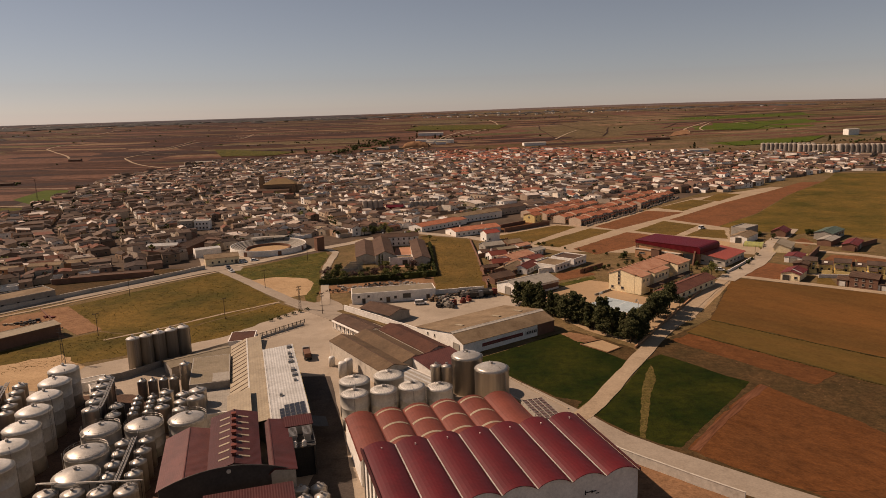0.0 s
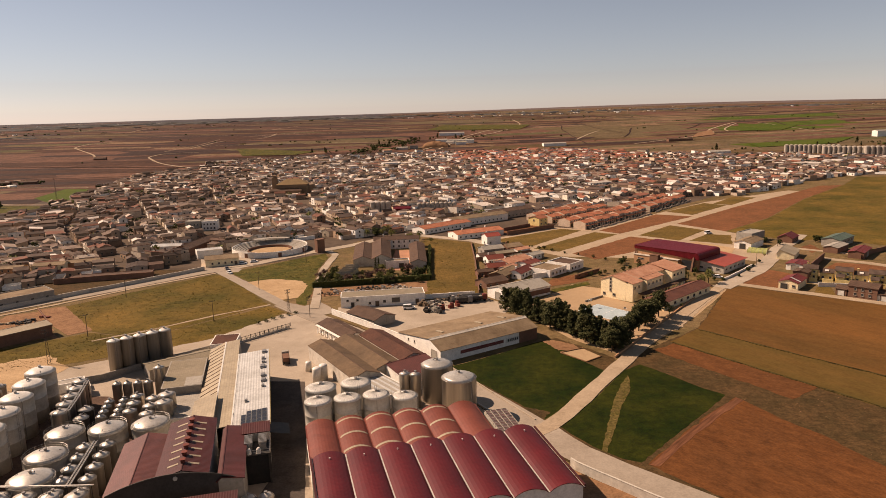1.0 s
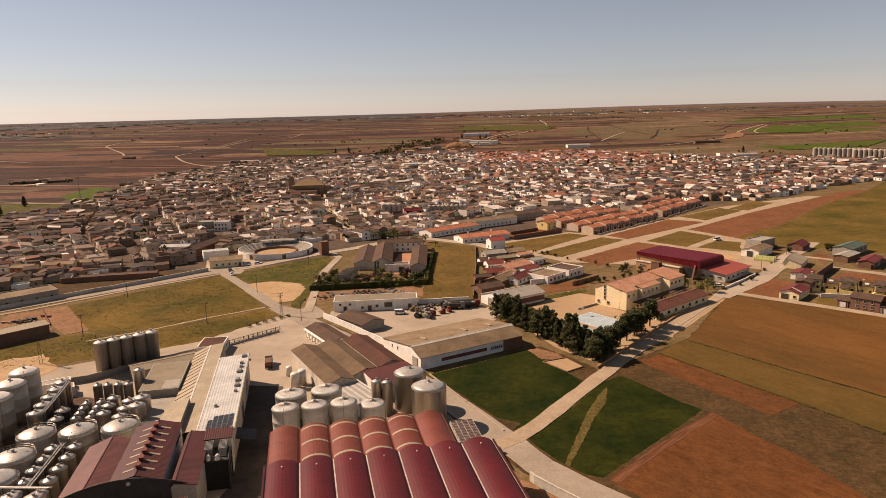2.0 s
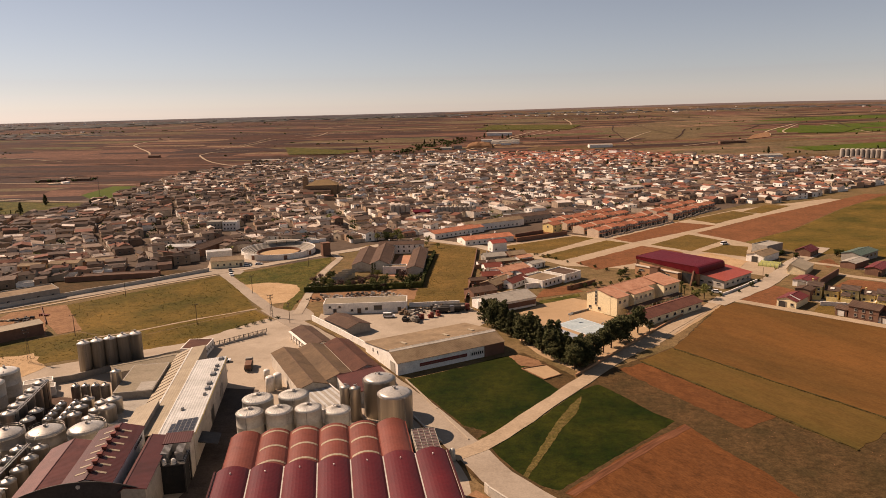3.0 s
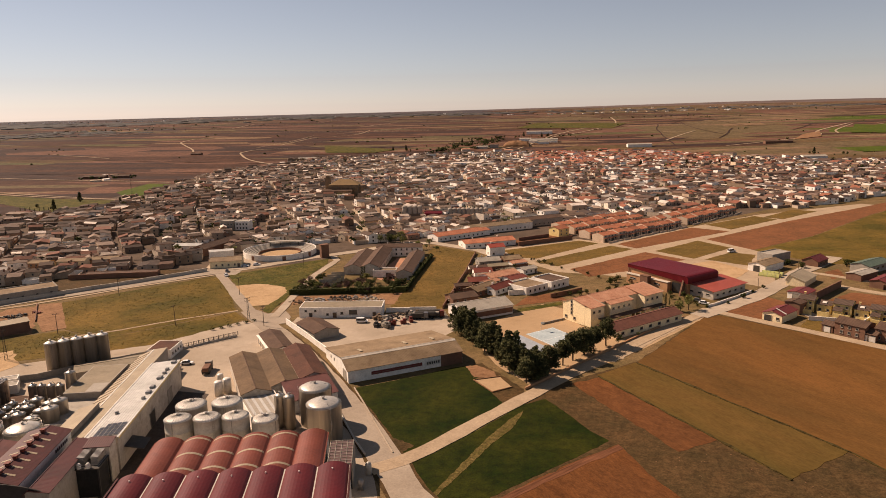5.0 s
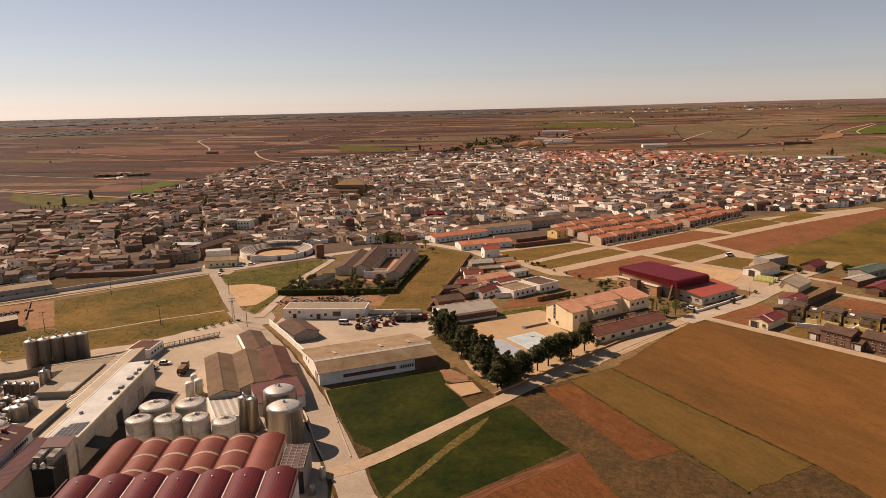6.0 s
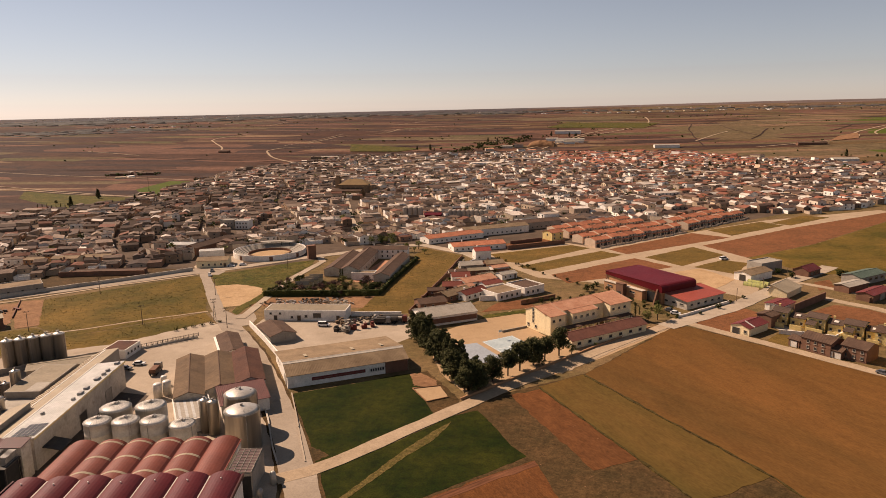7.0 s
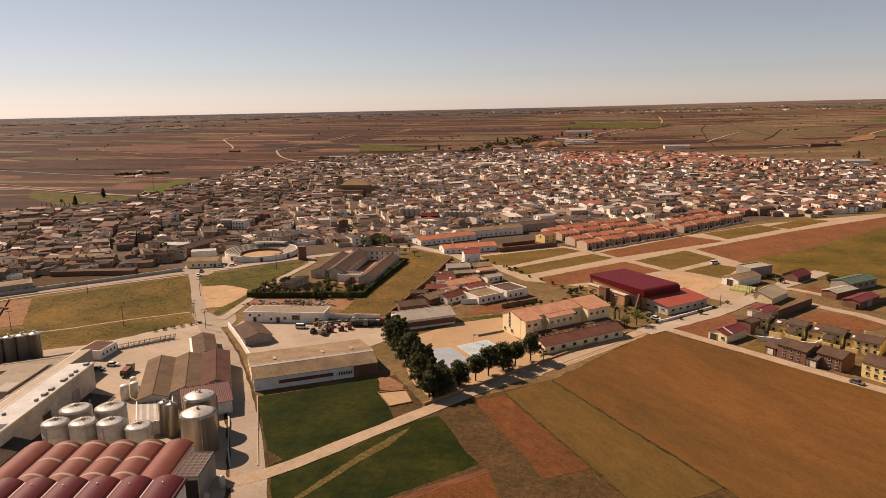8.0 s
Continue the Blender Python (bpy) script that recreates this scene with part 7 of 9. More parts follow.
def tree(kind, x, y, scale=1.0, turn=0.0, label="", variant=0):
    key = (kind, variant)
    m = pose(x, y, rise(x, y), 0, 0, turn) @ Matrix.Scale(scale, 4)
    if key in TREES:
        ob = copy_thing(TREES[key], m)
        return tagged(ob, label)
    rng = random.Random(variant * 17 + len(kind))
    ob = thing({"pine": "pine_tree", "umbrella": "pine_tree", "bushy": "pine_tree", "broad": "leafy_tree", "scrub": "dark_tree", "plum": "plum_tree", "cypress": "cypress"}[kind], 0, 0, 0, label, "tree", "trees")
    t, c = Shape(), Shape()
    if kind == "cypress":
        t.lathe(0, 0, [(0.2, 0), (0.15, 2), (0.05, 7)], 7)
        blobs = [(rng.uniform(-0.1, 0.1), rng.uniform(-0.1, 0.1), 1.2 + 0.75 * i, 0.85 * (1 - (i / 11) ** 2) + 0.15) for i in range(11)]
        crown(c, blobs, 40, 0.28, rng, 1.1)
    else:
        bend = rng.uniform(-0.5, 0.5)
        t.tube([(0, 0, -0.1), (bend * 0.3, 0, 1.6), (bend, 0.1, 3.6 + 2 * (kind == "umbrella"))], 0.2, 7)
        blobs = []
        count = {"pine": 26, "umbrella": 15, "bushy": 22, "broad": 9, "scrub": 8, "plum": 7}[kind]
        for i in range(count):
            a, rr = 2.4 * i + rng.uniform(-0.4, 0.4), rng.uniform(0.9, 2.3) if i else 0.2
            z = {"pine": 0.9 + 7.0 * (i / count), "umbrella": 2.9 + 4.2 * (i / count), "bushy": 1.3 + 5.6 * (i / count), "broad": 3.2 + 3.2 * (i / count), "scrub": 1.4 + 3.4 * (i / count), "plum": 2.0 + 2.2 * (i / count)}[kind]
            rr *= (1.05 - 0.9 * i / count) if kind == "pine" else 1.15 - 0.55 * (i / count)
            px, py = bend + rr * math.cos(a), rr * math.sin(a)
            blobs.append((px, py, z, rng.uniform(0.55, 0.95) * (1.2 - 0.6 * i / count) if kind == "pine" else rng.uniform(0.95, 1.4)))
            t.tube([(bend * min(1, z / 3.6), 0, min(z - 0.6, 3.4)), (px * 0.6 + bend * 0.4, py * 0.6, z - 0.3), (px, py, z)], 0.07, 4)
        crown(c, blobs, {"pine": 150, "umbrella": 330, "bushy": 230, "broad": 140, "scrub": 190, "plum": 140}[kind], {"pine": 0.21, "umbrella": 0.21, "bushy": 0.22, "broad": 0.2, "scrub": 0.23, "plum": 0.2}[kind], rng)
    part("trunk", t, BARK, ob)
    part("crown", c, {"pine": PINE, "umbrella": PINE, "bushy": PINE, "broad": LEAF, "scrub": SCRUB, "plum": PURPLE, "cypress": PINE}[kind], ob)
    TREES[key] = ob
    ob.matrix_basis = m
    return ob


rng = random.Random(5)
for px, py in tree_spots:
    tree("scrub", px, py, 0.8, 40, "dark tree beside the sheds", 1)
for i in range(18):
    tree(("scrub", "broad")[i % 2], rng.uniform(17, 44), rng.uniform(302, 380), rng.uniform(0.4, 0.75), rng.uniform(0, 360), "garden tree among the houses", i % 2)
for (ax, ay), (bx, by), n in (((31, 408), (86, 352), 9), ((46, 396), (60, 380), 3), ((134, 318), (160, 358), 4)):
    for i in range(n):
        tree("scrub", ax + (bx - ax) * i / n + rng.uniform(-1, 1), ay + (by - ay) * i / n + rng.uniform(-1, 1), rng.uniform(0.34, 0.6), rng.uniform(0, 360), "small round street tree", i % 2)
PINE_L = "dark green stone pine at the edge of the playground"
for i in range(8):
    tree(("umbrella", "umbrella", "bushy")[i % 3], 57.0 + 3.6 * i + rng.uniform(-0.7, 0.7), 219.6 + 5.45 * i + rng.uniform(-0.7, 0.7), rng.uniform(0.98, 1.22), rng.uniform(0, 360), PINE_L, i % 3)
for i in range(16):
    t = i / 15
    for j in range(2):
        tree(("pine", "pine", "bushy", "pine", "pine")[(i + 2 * j) % 5], 25.5 + 32.5 * t + 2.6 * j + rng.uniform(-0.9, 0.9), 269.5 - 48 * t + 1.7 * j + rng.uniform(-0.9, 0.9), rng.uniform(0.85, 1.25), rng.uniform(0, 360), PINE_L, (i + j) % 3)
for px, py, k in ((86.4, 259.2, 0.66), (94.0, 270.2, 0.6), (103.0, 284.5, 0.58), (111.6, 304.6, 1.75), (116.2, 307.6, 1.5), (112.5, 304, 0.8)):
    tree("broad", px, py, k, rng.uniform(0, 360), "light green leafy street tree by the school", rng.randint(0, 1))
for px, py, k in ((107.5, 312, 0.62), (109.2, 313.6, 0.66)):
    tree("cypress", px, py, k, 0, "dark slender cypress by the school")
for px, py, k in ((85.7, 346.7, 1.0), (89.3, 356.8, 0.7), (95.0, 350.4, 0.7), (99.2, 338.4, 0.8), (105.6, 331.0, 0.7), (111.0, 330.2, 0.6), (116.4, 328.0, 0.75), (122.0, 322.6, 0.6), (87.6, 351.0, 0.8)):
    tree("scrub", px, py, k, rng.uniform(0, 360), "dark rounded shrub in front of the sports hall", 0)
for i in range(10):
    tree("scrub", 96 + 3.0 * i + rng.uniform(-1, 1), 341 - 3.4 * i + rng.uniform(-1, 1), 0.42, rng.uniform(0, 360), "small round clipped tree by the sports hall", i % 2)
for i in range(9):
    tree("scrub", 62 + 4.4 * i + rng.uniform(-1, 1), 321 + 2.5 * i + rng.uniform(-1, 1), rng.uniform(0.5, 0.8), rng.uniform(0, 360), "dark shrub behind the school", i % 2)
for i in range(60):
    tree(("scrub", "broad", "scrub", "scrub", "broad", "plum", "scrub")[i % 7], rng.uniform(-60, -12), rng.uniform(312, 342), rng.uniform(0.6, 1.15), rng.uniform(0, 360), "bushy shrub in the farm garden", i % 2)
for px, py, kind, k in ((-59, 318, "scrub", 0.9), (-62, 326, "plum", 0.9), (-61, 333, "plum", 0.8), (-46, 316, "scrub", 0.8), (-40, 322, "broad", 0.9), (-32, 322, "broad", 1.0), (-27, 326, "scrub", 0.7), (-20, 336, "plum", 1.1),
                        (-14, 327, "scrub", 0.9), (-57, 340, "scrub", 1.0), (-38, 330, "scrub", 0.8), (-52, 313, "scrub", 0.6), (-12, 345, "scrub", 0.6), (-13, 372, "scrub", 0.7), (-12.5, 333, "scrub", 1.1)):
    tree(kind, px, py, k, rng.uniform(0, 360), "garden tree beside the farm", rng.randint(0, 1))
for px, py in ((-37.2, 343.5), (-35.6, 342.6)):
    tree("cypress", px, py, 1.2, 0, "tall dark cypress in the farm garden")
for px, py, kind, k in ((-26.6, 418.7, "broad", 1.3), (-47, 439, "broad", 1.9), (-44, 441, "broad", 1.7), (-51, 441, "scrub", 1.4), (-75, 456, "broad", 1.5), (-22, 428, "broad", 1.2), (-22, 420, "broad", 1.2), (-40, 432, "broad", 1.4), (-56, 436, "broad", 1.3), (-14, 414, "broad", 0.8), (-70, 440, "scrub", 1.0), (-30, 430, "broad", 1.1)):
    tree(kind, px, py, k, rng.uniform(0, 360), "leafy tree by the town street", rng.randint(0, 1))

# ---- the town ----
TOWN = [(-350, 262), (-250, 284), (-222, 302), (-206, 316), (-190, 333), (-172, 347), (-150, 364), (-143, 378), (-138, 392), (-122, 412), (-92, 420), (-66, 434), (-38, 448), (-24, 466), (0, 486), (24, 505), (42, 506), (98, 568), (122, 554), (166, 608), (200, 607), (236, 608), (268, 634), (300, 668), (385, 745), (560, 770), (650, 900),
        (600, 1010), (401, 1050), (304, 1119), (233, 1160), (156, 1246), (67, 1235), (-24, 1222), (-122, 1213), (-236, 1189), (-347, 1156), (-425, 1105), (-392, 1077), (-421, 1014), (-450, 935), (-428, 826), (-407, 711), (-383, 637), (-372, 578), (-400, 540), (-430, 500), (-415, 370)]
LANES = [((-172, 665), (-90, 494)), ((-90, 494), (-72, 452)), ((-186, 372), (-235, 485)), ((-235, 485), (-262, 560)), ((-152, 384), (-164, 450)), ((-164, 450), (-172, 520))]


def lane_gap(x, y):
    """How far a place lies from the nearest lane of the old town."""
    best = 1e9
    for (ax, ay), (bx, by) in LANES:
        dx, dy = bx - ax, by - ay
        t = min(1, max(0, ((x - ax) * dx + (y - ay) * dy) / (dx * dx + dy * dy)))
        best = min(best, math.hypot(x - ax - t * dx, y - ay - t * dy))
    return best


CLEAR = [(-224.8, 341.5, 9), (-210, 346.5, 9), (-204, 348, 8), (-195.5, 357, 10), (-107.5, 398.5, 27), (-128, 372, 22), (-168, 682, 20), (-153.5, 392, 8), (-153.5, 405, 9), (-153.5, 418, 8), (-171, 403, 10), (-60, 542, 8), (-45, 541, 8), (-16, 542, 11), (-22, 542, 9), (-44, 436, 14), (-165, 480, 20), (520, 1040, 46), (575, 985, 40), (13, 489, 24), (36, 515, 20), (-10, 457, 20), (17, 440, 16), (-75, 420, 14), (-5, 478, 10)]


def inside(x, y, poly):
    hit = False
    for (ax, ay), (bx, by) in zip(poly, poly[1:] + poly[:1]):
        if (ay > y) != (by > y) and x < ax + (bx - ax) * (y - ay) / (by - ay):
            hit = not hit
    return hit


def split(q, rng, out, size):
    """Cuts a block into lots, always across its longer side."""
    (a, b, c, d) = q
    l1, l2 = math.dist(a, b) + math.dist(c, d), math.dist(b, c) + math.dist(d, a)
    if l1 * l2 / 4 < size * rng.uniform(0.7, 1.9) and max(l1, l2) < 3.0 * min(l1, l2):
        out.append(q)
        return
    if l1 < l2:
        a, b, c, d = b, c, d, a
    t = rng.uniform(0.3, 0.7)
    m = (a[0] + (b[0] - a[0]) * t, a[1] + (b[1] - a[1]) * t)
    n = (d[0] + (c[0] - d[0]) * t, d[1] + (c[1] - d[1]) * t)
    split((a, m, n, d), rng, out, size)
    split((m, b, c, n), rng, out, size)


def town_lots():
    rng = random.Random(21)
    turn, sx, sy = radians(33), 72.0, 44.0
    c, s = math.cos(turn), math.sin(turn)

    def place(i, j):
        a = i * sx + 0.30 * sx * noise.noise(Vector((i * 0.9, j * 0.9, 1.5)))
        b = j * sy + 0.34 * sy * noise.noise(Vector((i * 0.9, j * 0.9, 7.5)))
        x, y = c * a - s * b, s * a + c * b + 700
        return x + 40 * noise.noise(Vector((x * 0.004, y * 0.004, 2))), y + 40 * noise.noise(Vector((x * 0.004, y * 0.004, 9)))

    lots = []
    for j in range(-24, 30):
        for i in range(-18, 20):
            q = [place(i, j), place(i + 1, j), place(i + 1, j + 1), place(i, j + 1)]
            mx, my = sum(p[0] for p in q) / 4, sum(p[1] for p in q) / 4
            if not any(inside(px, py, TOWN) for px, py in q + [(mx, my)]):
                continue
            gap = 0.95 if (i + j) % 2 else 0.925
            q = [(mx + (px - mx) * gap, my + (py - my) * (gap - 0.03)) for px, py in q]
            some = []
            split(tuple(q), rng, some, rng.choice((60, 80, 100, 140, 220)) * (1 if my < 900 else 1.3))
            lots += some
    good = []
    for q in lots:
        mx, my = sum(p[0] for p in q) / 4, sum(p[1] for p in q) / 4
        if inside(mx, my, TOWN) and lane_gap(mx, my) > 5.4 and all(math.hypot(mx - a, my - b) > r for a, b, r in CLEAR):
            good.append((math.hypot(mx - 60, my - 10), q))
    good.sort(key=lambda g: g[0])
    return good


def volume(q, h, up, z, kind):
    """Walls and roof over a four-sided plan: gabled along its longer side, pitched one way, or flat behind a parapet."""
    a, b, c, d = q
    if math.dist(a, b) + math.dist(c, d) < math.dist(b, c) + math.dist(d, a):
        a, b, c, d = b, c, d, a
    mx, my = sum(p[0] for p in q) / 4, sum(p[1] for p in q) / 4
    P = lambda p, k: (p[0], p[1], z + k)  # noqa: E731
    out = lambda p, e=0.035: (p[0] + (p[0] - mx) * e, p[1] + (p[1] - my) * e)  # noqa: E731
    wall, roof = Shape(), Shape()
    if kind == "flat":
        wall.hexa([P(p, -0.5) for p in (a, b, c, d)], [P(p, h) for p in (a, b, c, d)])
        inner = [out(p, -0.06) for p in (a, b, c, d)]
        roof.hexa([P(p, h - 0.02) for p in inner], [P(p, h + 0.07) for p in inner])
    elif kind == "mono":
        wall.hexa([P(p, -0.5) for p in (a, b, c, d)], [P(a, h + up), P(b, h + up), P(c, h), P(d, h)])
        low = [P(out(a), h + up), P(out(b), h + up), P(out(c), h - 0.02), P(out(d), h - 0.02)]
        roof.hexa(low, [(x, y, w + 0.2) for x, y, w in low])
    else:
        m1, m2 = ((d[0] + a[0]) / 2, (d[1] + a[1]) / 2), ((b[0] + c[0]) / 2, (b[1] + c[1]) / 2)
        verts = [P(a, -0.5), P(b, -0.5), P(c, -0.5), P(d, -0.5), P(a, h), P(b, h), P(c, h), P(d, h), P(m1, h + up), P(m2, h + up)]
        wall.add(verts, [(3, 2, 1, 0), (0, 1, 5, 4), (2, 3, 7, 6), (1, 2, 6, 9, 5), (3, 0, 4, 8, 7), (4, 5, 9, 8), (8, 9, 6, 7)])
        A, B, C, D, M1, M2 = (out(p) for p in (a, b, c, d, m1, m2))
        low = [P(A, h), P(B, h), P(M2, h + up + 0.02), P(M1, h + up + 0.02), P(C, h), P(D, h)]
        top = [(x, y, w + 0.22) for x, y, w in low]
        roof.add(low + top, [(0, 3, 2, 1), (3, 5, 4, 2), (6, 7, 8, 9), (9, 8, 10, 11), (0, 1, 7, 6), (4, 5, 11, 10), (1, 2, 8, 7), (2, 4, 10, 8), (5, 3, 9, 11), (3, 0, 6, 9)])
    return wall, roof, (a, b, c, d)


def cut_lot(q, rng):
    """A lot's main house and, on the larger ones, a lower wing or a walled court beside it."""
    a, b, c, d = q
    l1, l2 = math.dist(a, b) + math.dist(c, d), math.dist(b, c) + math.dist(d, a)
    if l1 < l2:
        a, b, c, d, l1, l2 = b, c, d, a, l2, l1
    if l1 * l2 / 4 < 62 or rng.random() < 0.15:
        return [(a, b, c, d)]
    t = rng.choice((0.45, 0.55, 0.62, 0.7))
    if rng.random() < 0.5:
        a, b, c, d = c, d, a, b
    m = (a[0] + (b[0] - a[0]) * t, a[1] + (b[1] - a[1]) * t)
    n = (d[0] + (c[0] - d[0]) * t, d[1] + (c[1] - d[1]) * t)
    rest = (m, b, c, n)
    if math.dist(a, b) + math.dist(c, d) > 30 and rng.random() < 0.6:
        k = rng.uniform(0.35, 0.6)
        u = (m[0] + (n[0] - m[0]) * k, m[1] + (n[1] - m[1]) * k)
        v = (b[0] + (c[0] - b[0]) * k, b[1] + (c[1] - b[1]) * k)
        return [(a, m, n, d), (m, b, v, u), (u, v, c, n)]
    return [(a, m, n, d), rest]


def facing(q):
    """The sides of a plan that look towards the works."""
    mx, my = sum(p[0] for p in q) / 4, sum(p[1] for p in q) / 4
    a, b, c, d = q
    return [(e0, e1) for e0, e1 in ((a, b), (b, c), (c, d), (d, a)) if (e1[1] - e0[1]) * (60 - mx) - (e1[0] - e0[0]) * (10 - my) >= 0]


def build_town():
    rng = random.Random(8)
    walls, dull, old, newer, red, panes, yards = (Shape() for _ in range(7))
    near, windows = 0, 0
    win = window_meshes(1.0, 1.2)
    for dist, lot in town_lots():
        mx, my = sum(p[0] for p in lot) / 4, sum(p[1] for p in lot) / 4
        z = rise(mx, my)
        west = mx < 46 - 0.36 * my + 40 * noise.noise(Vector((mx * 0.012, my * 0.012, 4)))
        west = west or rng.random() < (0.62 if mx > 46 + 0.13 * my else 0.22)
        fresh = my + mx > 640 + 160 * noise.noise(Vector((mx * 0.01, my * 0.01, 0))) and mx > -90 or mx > 200
        estate = my > 1035 + 30 * noise.noise(Vector((mx * 0.02, my * 0.02, 7))) and -25 < mx < 260
        if rng.random() < 0.10:
            ring = [(mx + (p[0] - mx) * 0.95, my + (p[1] - my) * 0.95) for p in lot]
            for (ax, ay), (bx, by) in zip(ring, ring[1:] + ring[:1]):
                yards.box((ax + bx) / 2, (ay + by) / 2, z - 0.3, math.dist((ax, ay), (bx, by)), 0.3, 2.4 + rng.uniform(-0.3, 0.5), math.degrees(math.atan2(by - ay, bx - ax)))
            continue
        skew, k = rng.uniform(-0.07, 0.07), rng.choice((0.985, 0.985, 0.95, 0.9))
        lot = [(mx + (p[0] - mx) * k - (p[1] - my) * skew, my + (p[1] - my) * k + (p[0] - mx) * skew) for p in lot]
        pieces = cut_lot(lot, rng)
        things = []
        for i, q in enumerate(pieces):
            if i and rng.random() < 0.22:
                for e0, e1 in zip(q, q[1:] + q[:1]):
                    yards.box((e0[0] + e1[0]) / 2, (e0[1] + e1[1]) / 2, z - 0.3, math.dist(e0, e1), 0.28, 2.4 + rng.uniform(-0.3, 0.6), math.degrees(math.atan2(e1[1] - e0[1], e1[0] - e0[0])))
                continue
            h = rng.choice((2.5, 2.8, 3.0, 3.2, 3.6, 4.4, 5.0)) if i == 0 else rng.choice((2.0, 2.2, 2.4, 2.8))
            if not west and i == 0 and rng.random() < 0.08:
                h += 1.6
            h += rng.uniform(-0.3, 0.3)
            kind = rng.choice(("gable", "gable", "gable", "mono", "flat")) if i == 0 else rng.choice(("mono", "mono", "mono", "gable", "flat"))
            things.append((q, h, rng.uniform(0.7, 1.5) * (1.15 if kind == "mono" else 1.0), kind))
        single_house = near < 270 and len(things) > 0
        if single_house:
            near += 1
            ob = thing("town_house", mx, my, 0, "town house with a weathered tiled roof and " + ("dull rendered walls" if west else "white rendered walls"), "house", "town houses", z=z)
        for i, (q, h, up, kind) in enumerate(things):
            wall, roof, q = volume(q, h, up, 0 if single_house else z, kind)
            if single_house:
                wall.v, roof.v = [(x - mx, y - my, w) for x, y, w in wall.v], [(x - mx, y - my, w) for x, y, w in roof.v]
                part("wall" if i == 0 else "wing", wall, DULL_HOUSE_WALL if west else HOUSE_WALL, ob)
                part("roof" if i == 0 else "wing_roof", roof, HOUSE_ROOF, ob)
                cx, cy = sum(p[0] for p in q) / 4 - mx, sum(p[1] for p in q) / 4 - my
                if i == 0 and kind != "flat" and rng.random() < 0.45:
                    part("chimney", Shape().box(cx + 0.8, cy + 0.5, h + 0.2, 0.6, 0.6, up + 0.9).box(cx + 0.8, cy + 0.5, h + up + 1.1, 0.8, 0.8, 0.12), BRICK, ob)
            else:
                (dull if west else walls).add(wall.v, wall.f)
                (red if estate else newer if fresh else old).add(roof.v, roof.f)
            if i:
                continue
            for e0, e1 in facing(q):
                n = int(math.dist(e0, e1) / 3.8)
                turn = math.degrees(math.atan2(e1[1] - e0[1], e1[0] - e0[0]))
                if dist > 900 or rng.random() < 0.3:
                    continue
                for w in range(n):
                    x, y = e0[0] + (e1[0] - e0[0]) * (w + 0.5) / n, e0[1] + (e1[1] - e0[1]) * (w + 0.5) / n
                    for fl in ((0.9,) if h < 4.5 else (0.9, 3.3)):
                        if single_house and windows < 900:
                            windows += 1
                            o = part("window", win[0], None, ob)
                            o.matrix_basis = pose(x - mx, y - my, fl, 0, 0, turn)
                            part("pane", win[1], None, o)
                        else:
                            panes.box(x, y, z + fl, 1.0, 0.2, 1.25, turn)
    single("town_walls", walls, TOWN_WALL, "rendered white and ochre walls of the town's houses", "houses", kind="stuff")
    single("town_walls", dull, DULL_TOWN_WALL, "dull rendered walls of the old quarter's houses", "houses", kind="stuff")
    single("town_roofs", old, TOWN_ROOF, "weathered grey-brown tiled roofs of the old town", "roofs", kind="stuff")
    single("town_roofs", newer, TOWN_ROOF_NEW, "reddish tiled roofs of the newer quarter", "roofs", kind="stuff")
    single("town_roofs", red, TOWN_ROOF_RED, "bright red tiled roofs of the estate at the town's far edge", "roofs", kind="stuff")
    single("town_windows", panes, GLASS, "small dark windows of the town's houses", "windows", kind="stuff")
    single("yard_walls", yards, TOWN_WALL, "rendered walls of the town's yards", "walls", kind="stuff")


build_town()


def church(x, y, turn):
    ob = thing("church", x, y, turn, "large brown stone church with a hipped tiled nave roof", "church")
    STONE = mat("church_stone", (0.26, 0.17, 0.10), (0.20, 0.13, 0.08), 0.1, 1.5, stain=0.3, depth=0.03)
    OCHRE = mat("church_tile", (0.25, 0.16, 0.075), (0.20, 0.13, 0.065), 0.15, 1.2, stain=0.2, depth=0.05)
    part("nave", Shape().box(0, 0, 0, 30, 17, 11), STONE, ob)
    part("nave_roof", Shape().hexa([(-15.5, -9, 11), (15.5, -9, 11), (15.5, 9, 11), (-15.5, 9, 11)], [(-6, -0.3, 16), (6, -0.3, 16), (6, 0.3, 16), (-6, 0.3, 16)]), OCHRE, ob)
    part("tower", Shape().box(-17.5, 1, 0, 5, 5, 17).box(-17.5, 1, 17, 5.5, 5.5, 0.5).box(-17.5, 1, 17.5, 3.6, 3.6, 2.2), STONE, ob)
    part("apse", Shape().lathe(16, 0, [(6, 0), (6, 8.5), (5, 10), (0.5, 11)], 14), STONE, ob)
    part("aisle", Shape().box(-6, -11, 0, 30, 6, 5.5), STONE, ob)
    part("aisle_roof", Shape().slab((-21.4, -14.4, 5.3), (9.4, -14.4, 5.3), (9.4, -8.3, 7.2), (-21.4, -8.3, 7.2), 0.3), DARK_ROOF, ob)
    for i in range(6):
        part("buttress", Shape().box(-12 + 4.8 * i, -8.9, 0, 1.0, 1.2, 8.5), STONE, ob)


church(-168, 682, 8)
SILO_WALL = mat("silo_concrete", (0.40, 0.34, 0.28), (0.33, 0.28, 0.23), 0.1, 1.0, stain=0.2, depth=0.02)


